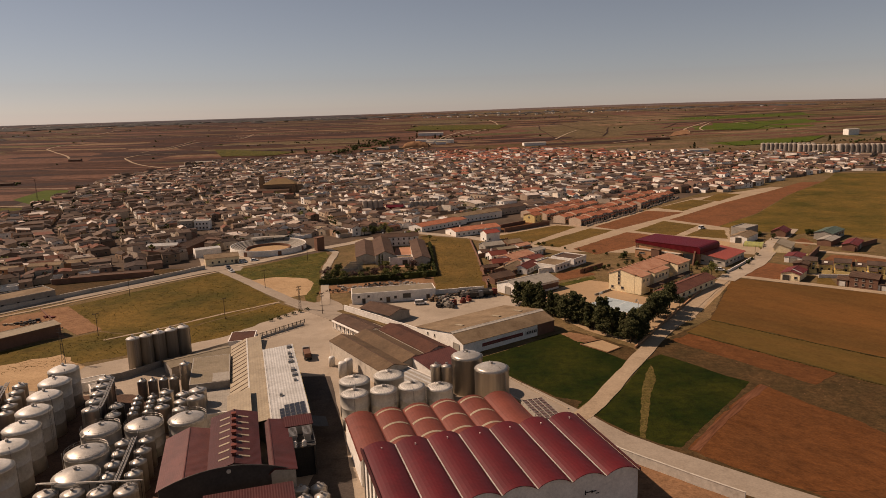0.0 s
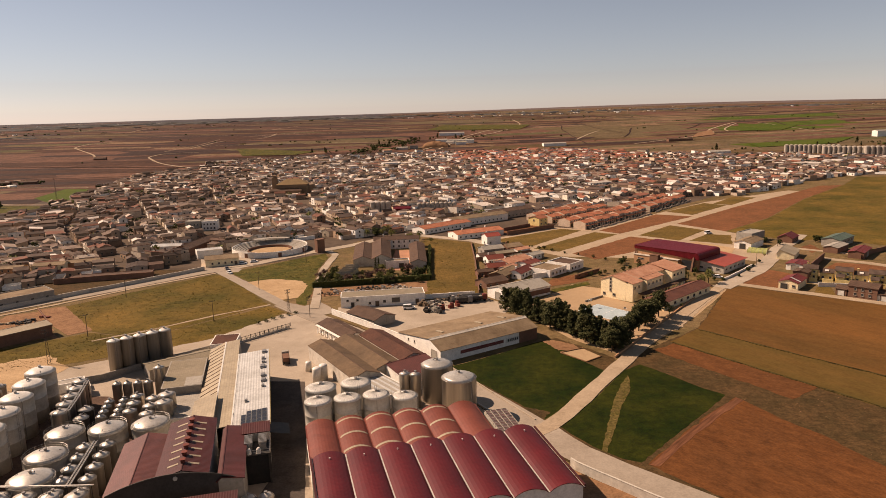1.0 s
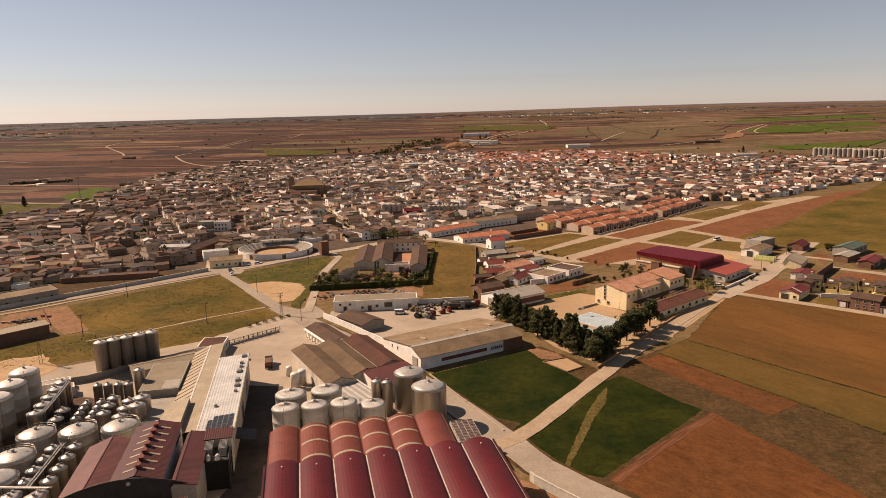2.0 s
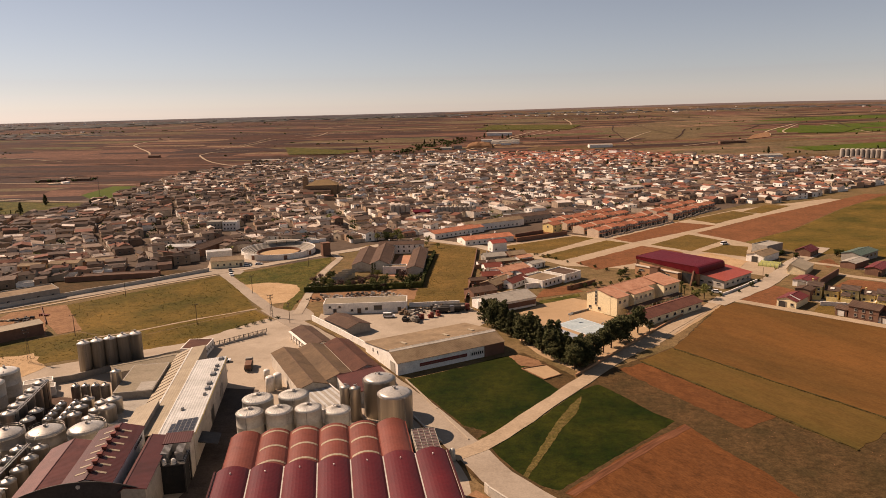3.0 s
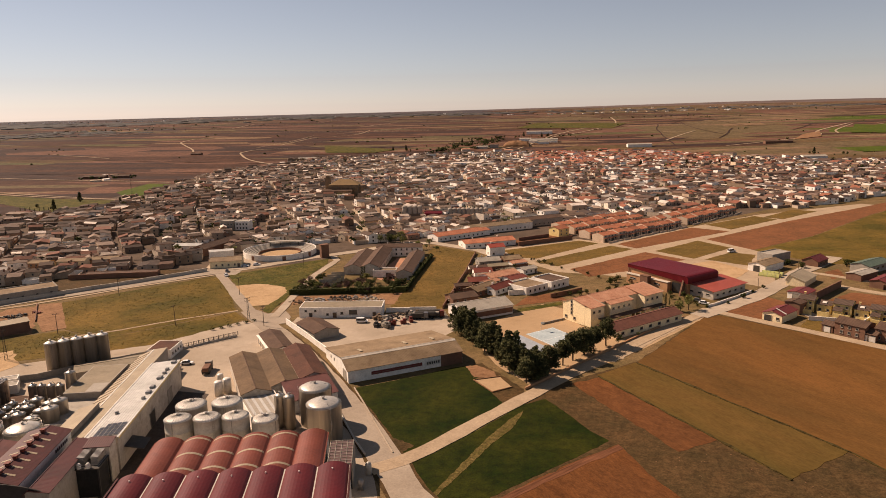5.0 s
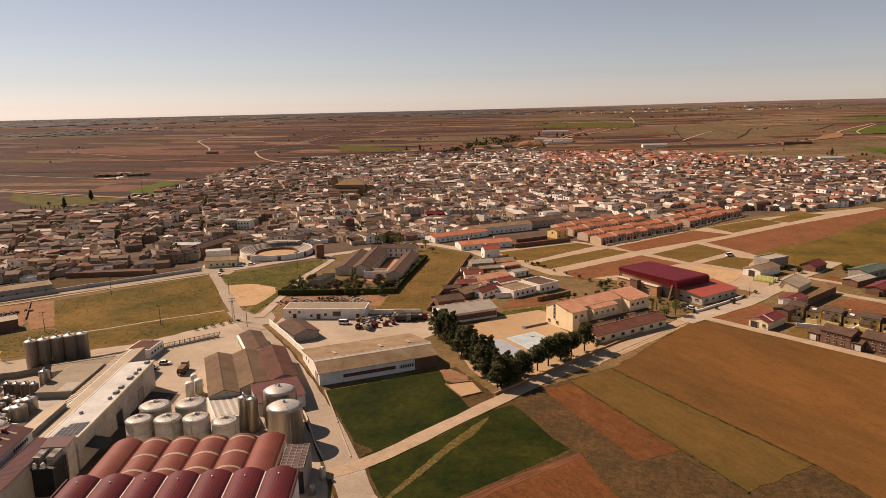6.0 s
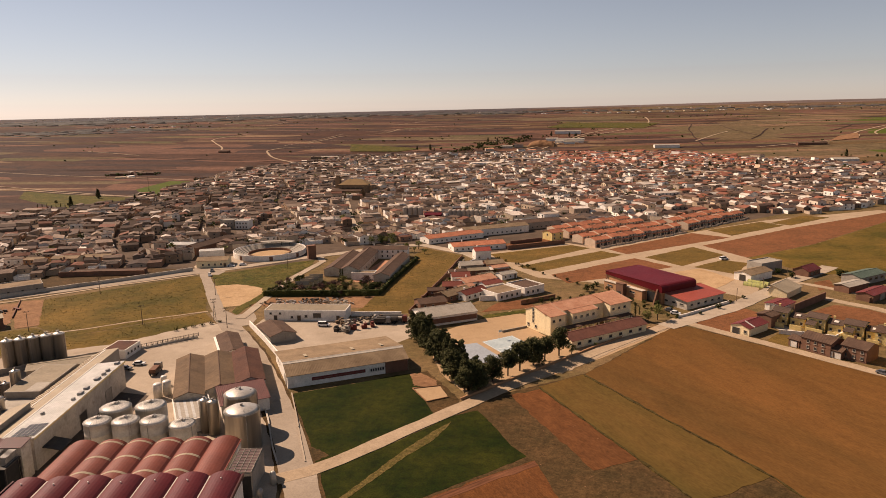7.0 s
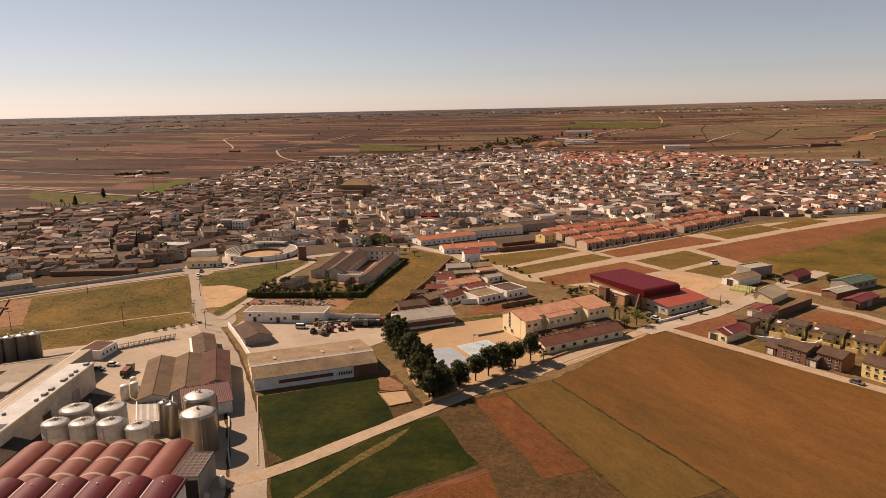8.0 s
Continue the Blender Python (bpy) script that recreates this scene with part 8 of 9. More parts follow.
def silo_battery(x, y, turn, count, r, h, label, rows=1):
    ob = thing("silo_battery", x, y, turn, label, "silo", z=rise(x, y))
    m = Shape().lathe(0, 0, [(r, -0.5), (r, h), (r * 0.6, h + 0.5), (0.1, h + 0.8)], 14).mesh("silo_cell", SILO_WALL)
    for j in range(rows):
        for i in range(count):
            part("silo_cell", m, None, ob).matrix_basis = pose((i - count / 2) * r * 2.02, j * r * 2.02, 0)


silo_battery(-60, 542, 5, 4, 2.0, 9.0, "row of round concrete grain silos")
silo_battery(-16, 542, 5, 9, 1.7, 7.5, "row of round concrete grain silos")
gabled("crimson_store", "store with a crimson sheet roof between the silos", -45, 541, 5, 13, 9, 4.2, 1.0, MAROON, MAROON, category="store")
silo_battery(500, 1048, -28, 12, 3.0, 12, "long battery of pale grain silos", 2)
silo_battery(540, 1016, -28, 12, 3.0, 11, "long battery of pale grain silos", 2)
silo_battery(585, 985, -22, 12, 3.2, 12, "battery of pale grain silos", 2)
for px, py, L, W, h, turn, label in ((155, 1320, 42, 16, 5, 8, "long white industrial shed behind the town"), (-47, 1650, 58, 16, 6, 2, "long pale industrial shed on the plain"), (375, 1080, 32, 16, 5, 6, "white-roofed industrial shed by the town"), (722, 1286, 22, 14, 10, 10, "white store beyond the silos"),
                                     (-22, 1438, 54, 22, 6, 4, "broad pale industrial shed by a track"), (-390, 1115, 34, 9, 3.5, 5, "long pale shed at the town's edge"), (390, 1342, 48, 10, 4, 12, "low pale farm shed in the fields"), (-62, 1470, 24, 14, 5, 4, "small pale shed by a track"),
                                     (-589, 851, 30, 9, 3.2, 12, "dark farm shed in the fields"), (-556, 862, 22, 8, 3.0, 14, "low farm shed in the fields"), (-640, 1190, 20, 8, 3.0, 8, "pale farm shed in the fields")):
    ob = gabled("industrial_shed", label, px, py, turn, L, W, h, 1.5, BRICK if label.endswith("farm shed in the fields") else WHITE, DARK_ROOF if label.endswith("farm shed in the fields") else PALE_SHEET, category="shed", group="far sheds")
    ob.location.z = rise(px, py) - 0.3
flat_roofed("apartment_block", "plain grey apartment block by an old street", -185.5, 479, 8, 10, 9, 6.6, GREY_WALL, CONCRETE, windows=[("f", -3.4 + 2.3 * i, 1 + 2.8 * j, 1.0, 1.2) for i in range(4) for j in range(2)], category="apartments", parapet=0.3)
flat_roofed("apartment_block", "plain white apartment block with a low roof", -174.5, 481, 8, 10, 9, 6.2, WHITE, CONCRETE, windows=[("f", -3.4 + 2.3 * i, 1 + 2.8 * j, 1.0, 1.2) for i in range(4) for j in range(2)], category="apartments", parapet=0.3)

# trees in and round the town, and scattered over the plain
rng = random.Random(31)
for i in range(46):
    while True:
        px, py = rng.uniform(-400, 560), rng.uniform(420, 1150)
        if inside(px, py, TOWN):
            break
    tree(rng.choice(("scrub", "scrub", "broad", "cypress", "scrub")), px, py, rng.uniform(0.7, 1.15), rng.uniform(0, 360), "dark tree among the town's roofs", 0)
for px, py, n in ((225, 1000, 14), (165, 985, 9), (560, 1130, 12), (640, 1180, 12), (700, 1150, 8), (-392, 590, 6), (-395, 630, 7), (-250, 1290, 10), (-190, 1420, 10), (330, 740, 6), (420, 1150, 8), (-60, 1560, 16), (-130, 1450, 12), (60, 1500, 10)):
    for i in range(n):
        tree(rng.choice(("scrub", "pine", "scrub", "broad")), px + rng.gauss(0, 22), py + rng.gauss(0, 14), rng.uniform(0.6, 1.2), rng.uniform(0, 360), "dark tree in a grove by the town", 0)


def town_bushes():
    """Courtyard trees and bushes too small to tell apart between the roofs."""
    rng = random.Random(63)
    dark, pale = Shape(), Shape()
    for i in range(520):
        while True:
            x, y = rng.uniform(-420, 600), rng.uniform(300, 1200)
            if inside(x, y, TOWN):
                break
        k, z = rng.uniform(1.2, 2.6), rise(x, y)
        blobs = [(x + rng.gauss(0, 0.8) * k, y + rng.gauss(0, 0.8) * k, z + 2.2 + rng.uniform(0, 2.2), k * rng.uniform(0.6, 1.0)) for _ in range(3)]
        crown(pale if rng.random() < 0.25 else dark, blobs, 24, 0.7, rng)
    single("town_bushes", dark, SCRUB, "dark courtyard trees among the town's roofs", "trees", kind="stuff")
    single("town_bushes", pale, LEAF, "pale green courtyard trees among the town's roofs", "trees", kind="stuff")


town_bushes()


for i in range(9):
    tree("cypress", -419 + 2.2 * i, 531 + 3.0 * i, rng.uniform(0.8, 1.2), 0, "dark cypress in a row by the fields")


def plain_trees():
    rng, s = random.Random(77), Shape()
    for i in range(190):
        a, r = rng.uniform(-0.95, 0.75), rng.uniform(1200, 3400)
        x, y = 60 + r * math.sin(a), 10 + r * math.cos(a)
        if inside(x, y, TOWN):
            continue
        n = rng.choice((1, 1, 1, 2, 5)) if r > 1500 else 1
        for j in range(n):
            px, py = x + rng.gauss(0, 9) * (j > 0), y + rng.gauss(0, 9) * (j > 0)
            k = rng.uniform(1.0, 2.2) * (1 + 0.3 * (r > 2600))
            z = rise(px, py)
            for b in range(4):
                bx, by, bz = px + rng.gauss(0, 0.5) * k, py + rng.gauss(0, 0.5) * k, z + k * rng.uniform(0.5, 1.2)
                rr = k * rng.uniform(0.5, 0.85)
                s.lathe(bx, by, [(rr * 0.5, bz - rr * 0.8), (rr, bz - rr * 0.2), (rr * 0.85, bz + rr * 0.4), (rr * 0.3, bz + rr * 0.8)], 5)
    for line, gap in (([(-212, 1254), (-189, 1365), (-148, 1420), (-164, 1543)], 9), ([(-600, 842), (-530, 872)], 8), ([(-1475, 1832), (-1409, 1884), (-1278, 1926), (-1150, 1960)], 16), ([(640, 1150), (760, 1180)], 10), ([(100, 2300), (420, 2360)], 26)):
        for (ax, ay), (bx, by) in zip(line, line[1:]):
            for t in range(int(math.dist((ax, ay), (bx, by)) / gap)):
                u = t * gap / math.dist((ax, ay), (bx, by))
                x, y, k = ax + (bx - ax) * u + rng.gauss(0, 7), ay + (by - ay) * u + rng.gauss(0, 7), rng.uniform(1.4, 3.2)
                z = rise(x, y)
                for b in range(4):
                    rr = k * rng.uniform(0.5, 0.85)
                    bx2, by2, bz = x + rng.gauss(0, 0.6) * k, y + rng.gauss(0, 0.6) * k, z + k * rng.uniform(0.5, 1.2)
                    s.lathe(bx2, by2, [(rr * 0.5, bz - rr * 0.8), (rr, bz - rr * 0.2), (rr * 0.85, bz + rr * 0.4), (rr * 0.3, bz + rr * 0.8)], 5)
    single("plain_trees", s, SCRUB, "scattered dark trees and olive bushes on the plain", "trees", kind="stuff")


plain_trees()


def road_end():
    """Stores, an earth bank and a belt of trees where a road leaves the town."""
    rng = random.Random(29)
    strip("country_road", eased([(-128, 1130), (-118, 1190), (-108, 1240), (-88, 1300), (-60, 1380), (-20, 1480), (-9, 1552), (56, 1700), (126, 1925)]), 4.2, 0.5, TRACK, "pale road leading out of the town", "road", 30, 0.5)
    bank, n = Shape(), 14
    pts = []
    for j in range(n + 1):
        for k in range(n + 1):
            u, v = 2 * k / n - 1, 2 * j / n - 1
            x, y = -67 + 27 * u, 1356 + 16 * v
            up = max(0.0, 1 - abs(u) ** 3) * max(0.0, 1 - v * v)
            pts.append((x, y, rise(x, y) - 0.5 + 11.0 * up ** 0.6 * (1 + 0.2 * noise.noise(Vector((x * 0.12, y * 0.12, 2))))))
    bank.add(pts, [(j * (n + 1) + k, j * (n + 1) + k + 1, (j + 1) * (n + 1) + k + 1, (j + 1) * (n + 1) + k) for j in range(n) for k in range(n)])
    single("earth_bank", bank, CLAY, "bare sandy earth bank beside the road", "bank", kind="structure")
    for x, y, turn, L, W, h, wall, roof in ((-128, 1318, 12, 22, 9, 4, DULL_WHITE, PALE_SHEET), (-107, 1330, 5, 16, 10, 6, GREY_WALL, GREY_TILE), (-70, 1246, 3, 14, 8, 4, WHITE, TILE), (-50, 1240, 8, 22, 9, 5, DULL_WHITE, DARK_ROOF),
                                            (-42, 1425, -6, 17, 8, 4, WHITE, PALE_SHEET), (-20, 1402, 4, 20, 9, 5, WHITE, BEIGE_SHEET), (-2, 1430, 8, 14, 8, 4, WHITE, PALE_SHEET), (-92, 1262, 30, 13, 8, 4, WHITE, DARK_ROOF), (-150, 1268, 20, 15, 9, 4, DULL_WHITE, TILE)):
        o = gabled("roadside_store", "low store beside the road out of the town", x, y, turn, L, W, h, 1.4, wall, roof, category="store", group="roadside stores")
        o.location.z += rise(x, y) - 0.3
    belt = Shape()
    for line, gap, spread in (([(-202, 1222), (-182, 1302), (-186, 1396), (-151, 1378), (-130, 1454), (-121, 1568)], 6, 8), ([(-150, 1290), (-118, 1360)], 6, 6), ([(-20, 1440), (10, 1600)], 18, 6), ([(-35, 1230), (120, 1222)], 9, 5)):
        for (ax, ay), (bx, by) in zip(line, line[1:]):
            count = int(math.dist((ax, ay), (bx, by)) / gap)
            for t in range(count):
                x, y, k = ax + (bx - ax) * t / count + rng.gauss(0, spread), ay + (by - ay) * t / count + rng.gauss(0, spread), rng.uniform(1.5, 3.4)
                crown(belt, [(x + rng.gauss(0, 0.9) * k, y + rng.gauss(0, 0.9) * k, rise(x, y) + k * rng.uniform(0.6, 1.5), k * rng.uniform(0.6, 1.0)) for _ in range(3)], 16, 1.1, rng)
    single("tree_belt", belt, SCRUB, "belt of dark trees along the road out of the town", "trees", kind="stuff")


road_end()


def far_woods():
    """Low woods on the rim of the plain, their colour greyed for haze."""
    rng, s = random.Random(51), Shape()
    for ax, ay, bx, by, n, k in ((-1480, 1590, -1386, 1610, 60, 3.0), (-1450, 1765, -1190, 1775, 70, 2.6), (-2350, 2150, -1550, 2560, 330, 5.0), (-1700, 2900, -300, 3300, 260, 5.0), (-100, 3300, 1500, 3100, 160, 4.0)):
        for i in range(n):
            t = rng.random()
            x, y = ax + (bx - ax) * t + rng.gauss(0, 20 * k), ay + (by - ay) * t + rng.gauss(0, 24 * k)
            w, h, z = rng.uniform(6, 16) * k / 2, rng.uniform(1.0, 2.0) * k / 2, rise(x, y) - 0.4
            s.lathe(x, y, [(w, z), (w * 0.9, z + h * 0.6), (w * 0.6, z + h * 0.95), (w * 0.2, z + h * 1.1)], 7)
    single("far_woods", s, HAZED_WOOD, "low woods near the horizon, greyed for haze", "woods", kind="stuff")


far_woods()


def far_villages():
    rng, s = random.Random(13), Shape()
    for cx, cy, n, w in ((-900, 3300, 22, 220), (500, 3500, 16, 380), (1900, 3000, 12, 320), (-2300, 2900, 30, 260), (-1500, 3100, 30, 260), (-1390, 1900, 14, 70), (-570, 860, 5, 14), (150, 2900, 26, 260), (420, 2950, 22, 200)):
        for i in range(n):
            x, y = cx + rng.gauss(0, w), cy + rng.gauss(0, 40)
            s.box(x, y, rise(x, y) - 1, rng.uniform(6, 14), rng.uniform(6, 10), rng.uniform(2.5, 4), rng.uniform(0, 90))
    single("far_villages", s, TOWN_WALL, "pale houses of villages near the horizon", "houses", kind="stuff")


far_villages()

# ---- poles, vehicles and small things ----
def utility_pole(x, y, h, arms, label, steel=False):
    ob = thing("utility_pole", x, y, 40, label, "pole", "power poles")
    s = Shape()
    if steel:
        for a in (-0.5, 0.5):
            for b in (-0.5, 0.5):
                s.tube([(a, b, 0), (a * 0.25, b * 0.25, h)], 0.05, 4)
        for k in range(int(h / 1.2)):
            w0, w1 = 0.5 * (1 - 0.75 * k * 1.2 / h), 0.5 * (1 - 0.75 * (k + 1) * 1.2 / h)
            s.tube([(-w0, -w0, k * 1.2), (w1, -w1, k * 1.2 + 1.2)], 0.035, 3).tube([(w0, w0, k * 1.2), (-w1, w1, k * 1.2 + 1.2)], 0.035, 3)
            s.tube([(w0, -w0, k * 1.2), (w1, w1, k * 1.2 + 1.2)], 0.035, 3)
    else:
        s.lathe(0, 0, [(0.14, 0), (0.09, h)], 8)
    part("mast", s, DARK_METAL if steel else WOOD, ob)
    for i in range(arms):
        z = h - 0.4 - 1.1 * i
        arm = part("crossarm", Shape().box(0, 0, z, 2.2, 0.1, 0.1), DARK_METAL, ob)
        for px in (-1.0, -0.45, 0.45, 1.0):
            part("insulator", Shape().lathe(px, 0, [(0.08, z + 0.16), (0.12, z + 0.3), (0.05, z + 0.5)], 6), DARK_METAL, arm)
    return ob


utility_pole(-62.0, 270.0, 9.5, 2, "steel lattice power pole at the junction", True)
utility_pole(-51.5, 262.5, 8.5, 2, "slim power pole by the road")
utility_pole(-126.5, 213, 12, 2, "steel lattice power pole in the meadow", True)
utility_pole(-129.5, 241.5, 8.5, 1, "wooden pole in the meadow")
utility_pole(-88.5, 258.5, 8.5, 1, "wooden pole in the meadow")
utility_pole(-143.0, 297.0, 8.5, 1, "wooden pole beside the road")
utility_pole(-85.5, 306.5, 8.5, 1, "wooden pole on the sandy lot")
utility_pole(-78, 365, 9, 1, "wooden pole beside the grass")
utility_pole(-396, 660, 24, 2, "tall steel mast at the edge of the town", True)
for i in range(3):
    utility_pole(150 + 14 * i, 342 + 22 * i, 6, 0, "slim street lamp post")


def car(x, y, turn, paint, label, name="car", van=False):
    ob = thing(name, x, y, turn, label, "van" if van else "car", "parked vehicles", z=0.14)
    L, W = (4.9, 1.9) if van else (4.2, 1.75)
    h1, h2 = (1.0, 1.95) if van else (0.85, 1.45)
    b = Shape().hexa([(-L / 2, -W / 2, 0.3), (L / 2, -W / 2, 0.3), (L / 2, W / 2, 0.3), (-L / 2, W / 2, 0.3)], [(-L / 2 + 0.05, -W / 2 + 0.05, h1), (L / 2 - 0.1, -W / 2 + 0.05, h1 - 0.1), (L / 2 - 0.1, W / 2 - 0.05, h1 - 0.1), (-L / 2 + 0.05, W / 2 - 0.05, h1)])
    part("body", b, paint, ob)
    x0, x1, x2, x3 = (-L / 2 + 0.1, L / 2 - 1.0, -L / 2 + 0.2, L / 2 - 1.5) if van else (-L / 2 + 0.4, L / 2 - 0.95, -L / 2 + 0.9, L / 2 - 1.6)
    part("cabin_glass", Shape().hexa([(x0, -W / 2 + 0.1, h1 - 0.02), (x1, -W / 2 + 0.1, h1 - 0.1), (x1, W / 2 - 0.1, h1 - 0.1), (x0, W / 2 - 0.1, h1 - 0.02)], [(x2, -W / 2 + 0.22, h2 - 0.06), (x3, -W / 2 + 0.22, h2 - 0.06), (x3, W / 2 - 0.22, h2 - 0.06), (x2, W / 2 - 0.22, h2 - 0.06)]), GLASS, ob)
    part("roof_panel", Shape().hexa([(x2 - 0.03, -W / 2 + 0.19, h2 - 0.06), (x3 + 0.03, -W / 2 + 0.19, h2 - 0.06), (x3 + 0.03, W / 2 - 0.19, h2 - 0.06), (x2 - 0.03, W / 2 - 0.19, h2 - 0.06)], [(x2 + 0.1, -W / 2 + 0.3, h2), (x3 - 0.1, -W / 2 + 0.3, h2), (x3 - 0.1, W / 2 - 0.3, h2), (x2 + 0.1, W / 2 - 0.3, h2)]), paint, ob)
    if "tyre" not in SHARED:
        SHARED["tyre"] = Shape().lathe(0, 0, [(0.2, -0.1), (0.32, -0.1), (0.32, 0.1), (0.2, 0.1)], 12).mesh("wheel", RUBBER)
    for px in (-L / 2 + 0.8, L / 2 - 0.8):
        for py in (-W / 2 + 0.08, W / 2 - 0.08):
            part("wheel", SHARED["tyre"], None, ob).matrix_basis = pose(px, py, 0.32, 90)
    return ob


car(-13.5, 272.5, 10, PAINT_WHITE, "white van parked in the gravel yard", "van", True)
car(-112.0, 362.5, 20, PAINT_WHITE, "white car parked before the bullring")
car(-107.0, 366.5, 25, PAINT_WHITE, "white car parked before the bullring")
car(-116.0, 350.0, -60, PAINT_GREY, "dark car at the junction")
car(-111.5, 341.0, -52, PAINT_WHITE, "white car on the road by the meadow")
car(123.5, 317.0, -20, PAINT_WHITE, "white car parked by the annexe")
car(121.5, 321.0, -20, PAINT_GREY, "grey car parked by the annexe")
car(183.5, 262.5, -40, PAINT_GREY, "dark car parked before the brick house")
car(154.0, 428.3, 35, PAINT_WHITE, "white caravan standing on an empty plot", "caravan", True)
car(20.0, 399, 30, PAINT_WHITE, "white car parked by a cottage")
car(-60.0, 213.5, 18, PAINT_GREY, "dark car parked beside the long hall")
car(-58.5, 218.5, 18, PAINT_WHITE, "white car parked at the works gate")
car(-36.0, 420.5, 30, PAINT_GREY, "dark car parked on the street")


def truck(x, y, turn, paint, label, load):
    ob = thing("truck", x, y, turn, label, "truck", "parked vehicles", z=0.1)
    part("cab", Shape().box(2.6, 0, 0.6, 1.8, 2.3, 2.1).box(2.55, 0, 2.7, 1.5, 2.1, 0.15), paint, ob)
    part("windscreen", Shape().box(3.52, 0, 1.6, 0.08, 2.0, 0.9), GLASS, ob)
    part("bed", Shape().box(-0.9, 0, 0.8, 5.0, 2.3, 0.25).box(-0.9, -1.1, 1.05, 5.0, 0.1, 0.8).box(-0.9, 1.1, 1.05, 5.0, 0.1, 0.8), DARK_METAL, ob)
    part("load", Shape().box(-0.9, 0, 1.05, 4.6, 2.0, 1.3), load, ob)
    m = Shape().lathe(0, 0, [(0.25, -0.15), (0.48, -0.15), (0.48, 0.15), (0.25, 0.15)], 12).mesh("wheel", RUBBER)
    for px in (-2.4, -1.2, 2.4):
        for py in (-1.0, 1.0):
            part("wheel", m, None, ob).matrix_basis = pose(px, py, 0.48, 90)


truck(-47.6, 213.2, 108, GREY_WALL, "small truck with a rusty load in the works yard", BRICK)
truck(8.5, 280.5, 12, PAINT_GREY, "dark truck parked in the gravel yard", DARK_METAL)
truck(14.5, 283.5, 14, PAINT_RED, "red truck parked in the gravel yard", GREY_WALL)
for i, (px, py, m) in enumerate(((0, 271, RUST_SHEET), (3.5, 273.5, PAINT_RED), (-4, 269.5, DARK_METAL), (-6, 267.8, DARK_METAL), (6, 276, PAINT_RED))):
    s = Shape().box(0, 0, 0, 2.2, 1.4, 1.3).box(0.4, 0, 1.3, 1.2, 1.1, 0.8).tube([(-1.1, 0, 0.8), (-2.2, 0, 1.4)], 0.1)
    single("farm_machine", s, m, "small farm machine in the gravel yard", "machine", "yard machines", at=(px, py, 0.04), turn=30 * i)
rng = random.Random(91)
YARD_TONES = (DARK_METAL, DARK_METAL, PIPE, GREY_WALL, PAINT_RED, WOOD, DARK_METAL, CONCRETE, WOOD)
for i in range(26):
    cx, cy, spread = ((-3.5, 275.5, 5.0), (5.5, 285.5, 6.0), (-2, 268.5, 4.0))[i % 3]
    L, W, h = rng.uniform(1.4, 3.4), rng.uniform(1.0, 1.7), rng.uniform(0.7, 1.5)
    s = Shape().box(0, 0, 0.35, L, W, h).box(L * 0.2, 0, 0.35 + h, L * 0.4, W * 0.8, 0.5).tube([(-L / 2, 0, 0.7), (-L / 2 - 1.1, 0, 0.5)], 0.08)
    for px in (-L * 0.3, L * 0.3):
        s.tube([(px, -W / 2 - 0.12, 0.35), (px, W / 2 + 0.12, 0.35)], 0.36, 8)
    single("farm_trailer", s, rng.choice(YARD_TONES), "worn farm trailer or machine in the gravel yard", "machine", "yard machines", at=(cx + rng.gauss(0, spread * 0.45), cy + rng.gauss(0, spread * 0.28), 0.04), turn=rng.uniform(0, 180))
for px, py, a in ((10.5, 281.5, 10), (12.0, 284.4, 12)):
    ob = thing("tank_trailer", px, py, a, "dark cylindrical tank trailer in the yard", "trailer", "yard machines", z=0.04)
    q = Shape()
    q.tube([(-4.2, 0, 1.9), (4.2, 0, 1.9)], 1.05, 14)
    part("vessel", q, DARK_METAL, ob)
    part("chassis", Shape().box(0, 0, 0.6, 8.0, 1.2, 0.25), DARK_METAL, ob)
    for wx in (-3.0, -1.9, 3.0):
        part("axle", Shape().tube([(wx, -1.1, 0.5), (wx, 1.1, 0.5)], 0.5, 12), RUBBER, ob)
for i in range(14):
    px, py = -71.2 + 15.4 * i / 13, 229.8 + 19.5 * i / 13
    single("gate_post", Shape().box(0, 0, 0.7, 0.2, 0.2, 1.4), DARK_METAL, "dark railing post on the gate wall", "post", "railing posts", at=(px, py, 0), turn=52)
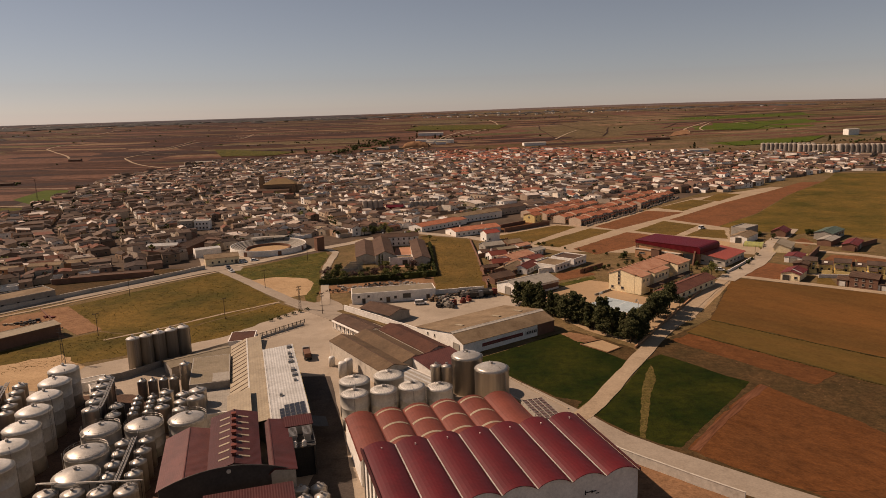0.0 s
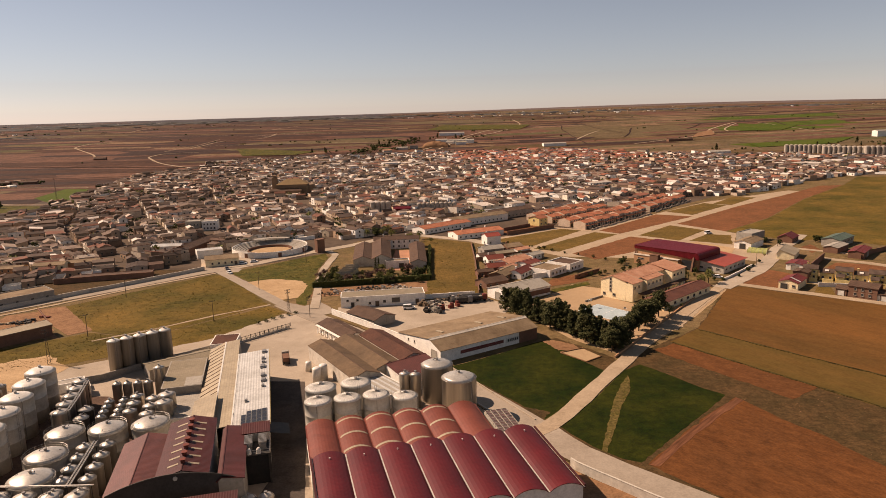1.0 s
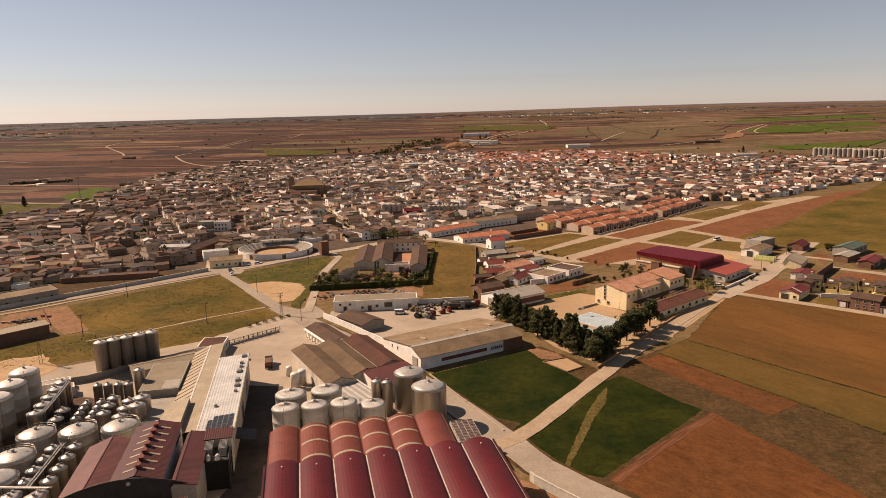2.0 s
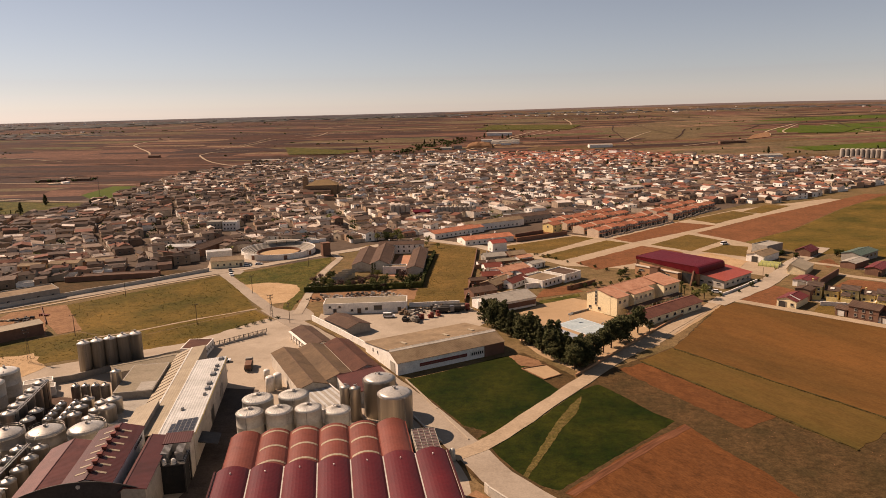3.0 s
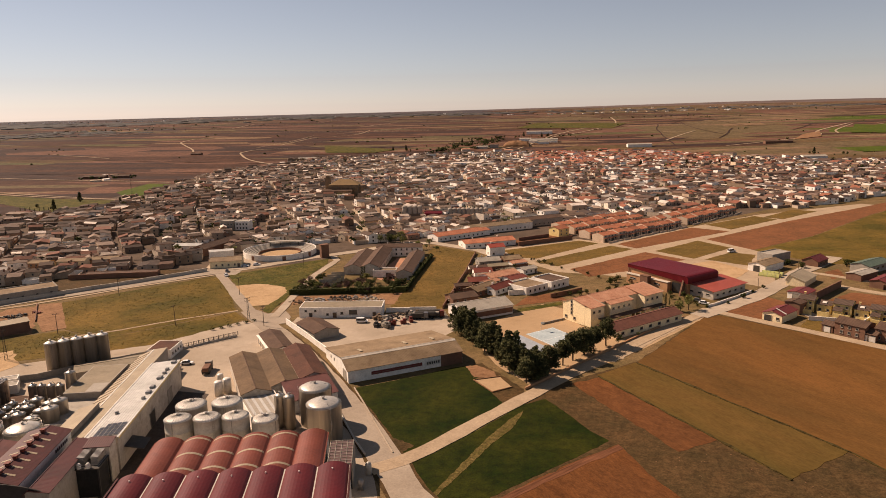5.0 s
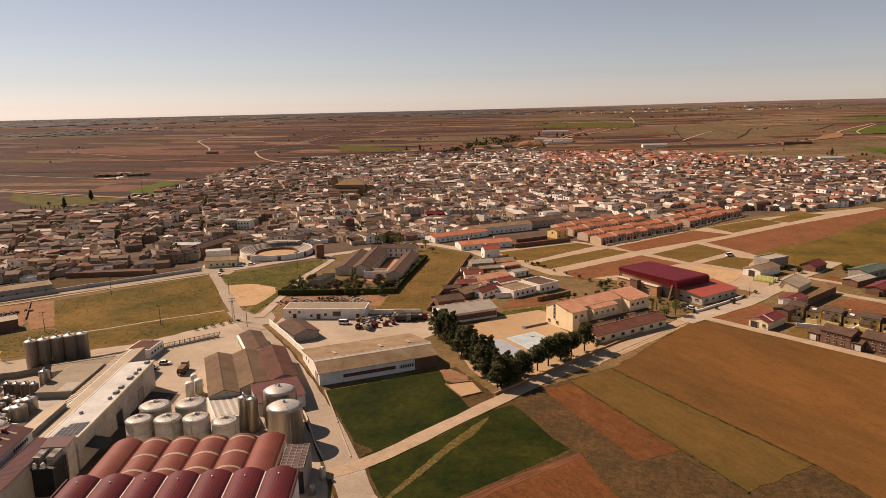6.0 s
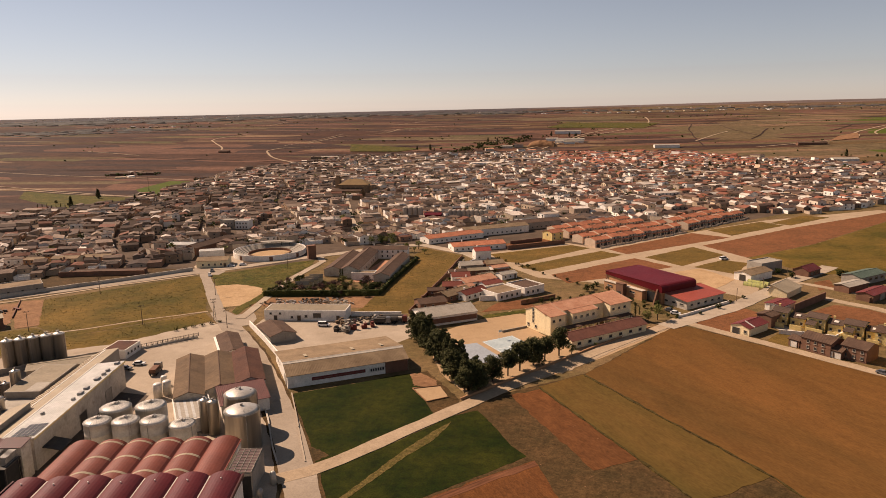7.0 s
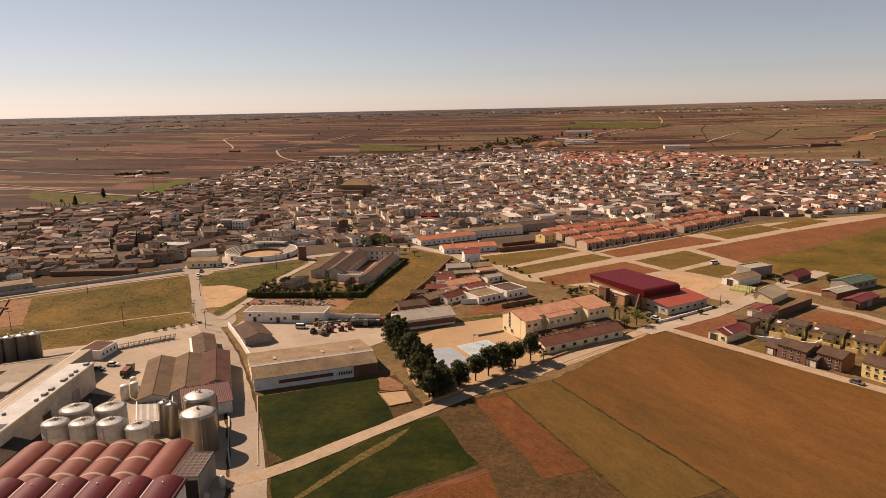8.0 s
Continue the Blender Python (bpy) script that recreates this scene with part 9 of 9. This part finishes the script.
for i in range(6):
    s = Shape()
    r2 = random.Random(i)
    crown(s, [(0, 0, 0.7, 0.9), (0.6, 0.2, 0.6, 0.7)], 50, 0.2, r2)
    single("bush", s, SCRUB, "dark clipped bush by the works gate", "bush", "gate bushes", at=(-70 + 2.2 * i, 254.6 + 2.7 * i, 0.0))


# ---- tufts and stones on the open ground ----
def scatter(name, polys, count, material, label, category, seed, stones=False):
    """Small tufts or stones strewn unevenly over some outlines, as one mesh."""
    rng, s = random.Random(seed), Shape()
    for poly, share in polys:
        x0, x1 = min(p[0] for p in poly), max(p[0] for p in poly)
        y0, y1 = min(p[1] for p in poly), max(p[1] for p in poly)
        made = 0
        while made < count * share:
            x, y = rng.uniform(x0, x1), rng.uniform(y0, y1)
            if not inside(x, y, poly) or noise.noise(Vector((x * 0.06, y * 0.06, seed))) < rng.uniform(-0.5, 0.35):
                continue
            made += 1
            if stones:
                k = rng.uniform(0.08, 0.22)
                s.box(x, y, 0.0, k * rng.uniform(0.8, 1.6), k, k * 0.6, rng.uniform(0, 180))
            else:
                crown(s, [(x, y, 0.1, rng.uniform(0.15, 0.4))], 6, 0.13, rng, 0.4)
    return single(name, s, material, label, category, kind="stuff")


MEADOWS = [([(-163, 284), (-118.5, 338), (-105, 329), (-75, 282), (-108, 240), (-131, 248)], 0.42), ([(-74, 278.5), (-64.5, 270), (-71, 257), (-83, 238), (-97, 229), (-148, 200), (-165, 216), (-131, 245), (-108, 237.5)], 0.28),
           ([(-110, 344), (-80.4, 380), (-72.5, 386), (-69, 375), (-68, 346), (-71, 323), (-81, 328), (-95, 325)], 0.12), ([(-17, 428), (9, 411), (13.5, 298), (-7.5, 295), (-8, 325), (-12, 398)], 0.18)]
scatter("grass_tufts", MEADOWS, 1500, LAWN, "green tufts of rough grass on the meadows", "grass", 5)
scatter("grass_tufts", MEADOWS, 1800, MEADOW, "dry olive tufts on the meadows", "grass", 15)
MARGIN = [([(84, 183), (92, 168), (98, 160), (110, 130), (170, 130), (140, 186), (122, 171), (107.4, 188), (80, 225), (67, 213)], 1.0)]
scatter("field_stones", MARGIN, 90, CLAY, "pale stones on the weedy field margin", "stones", 25, True)
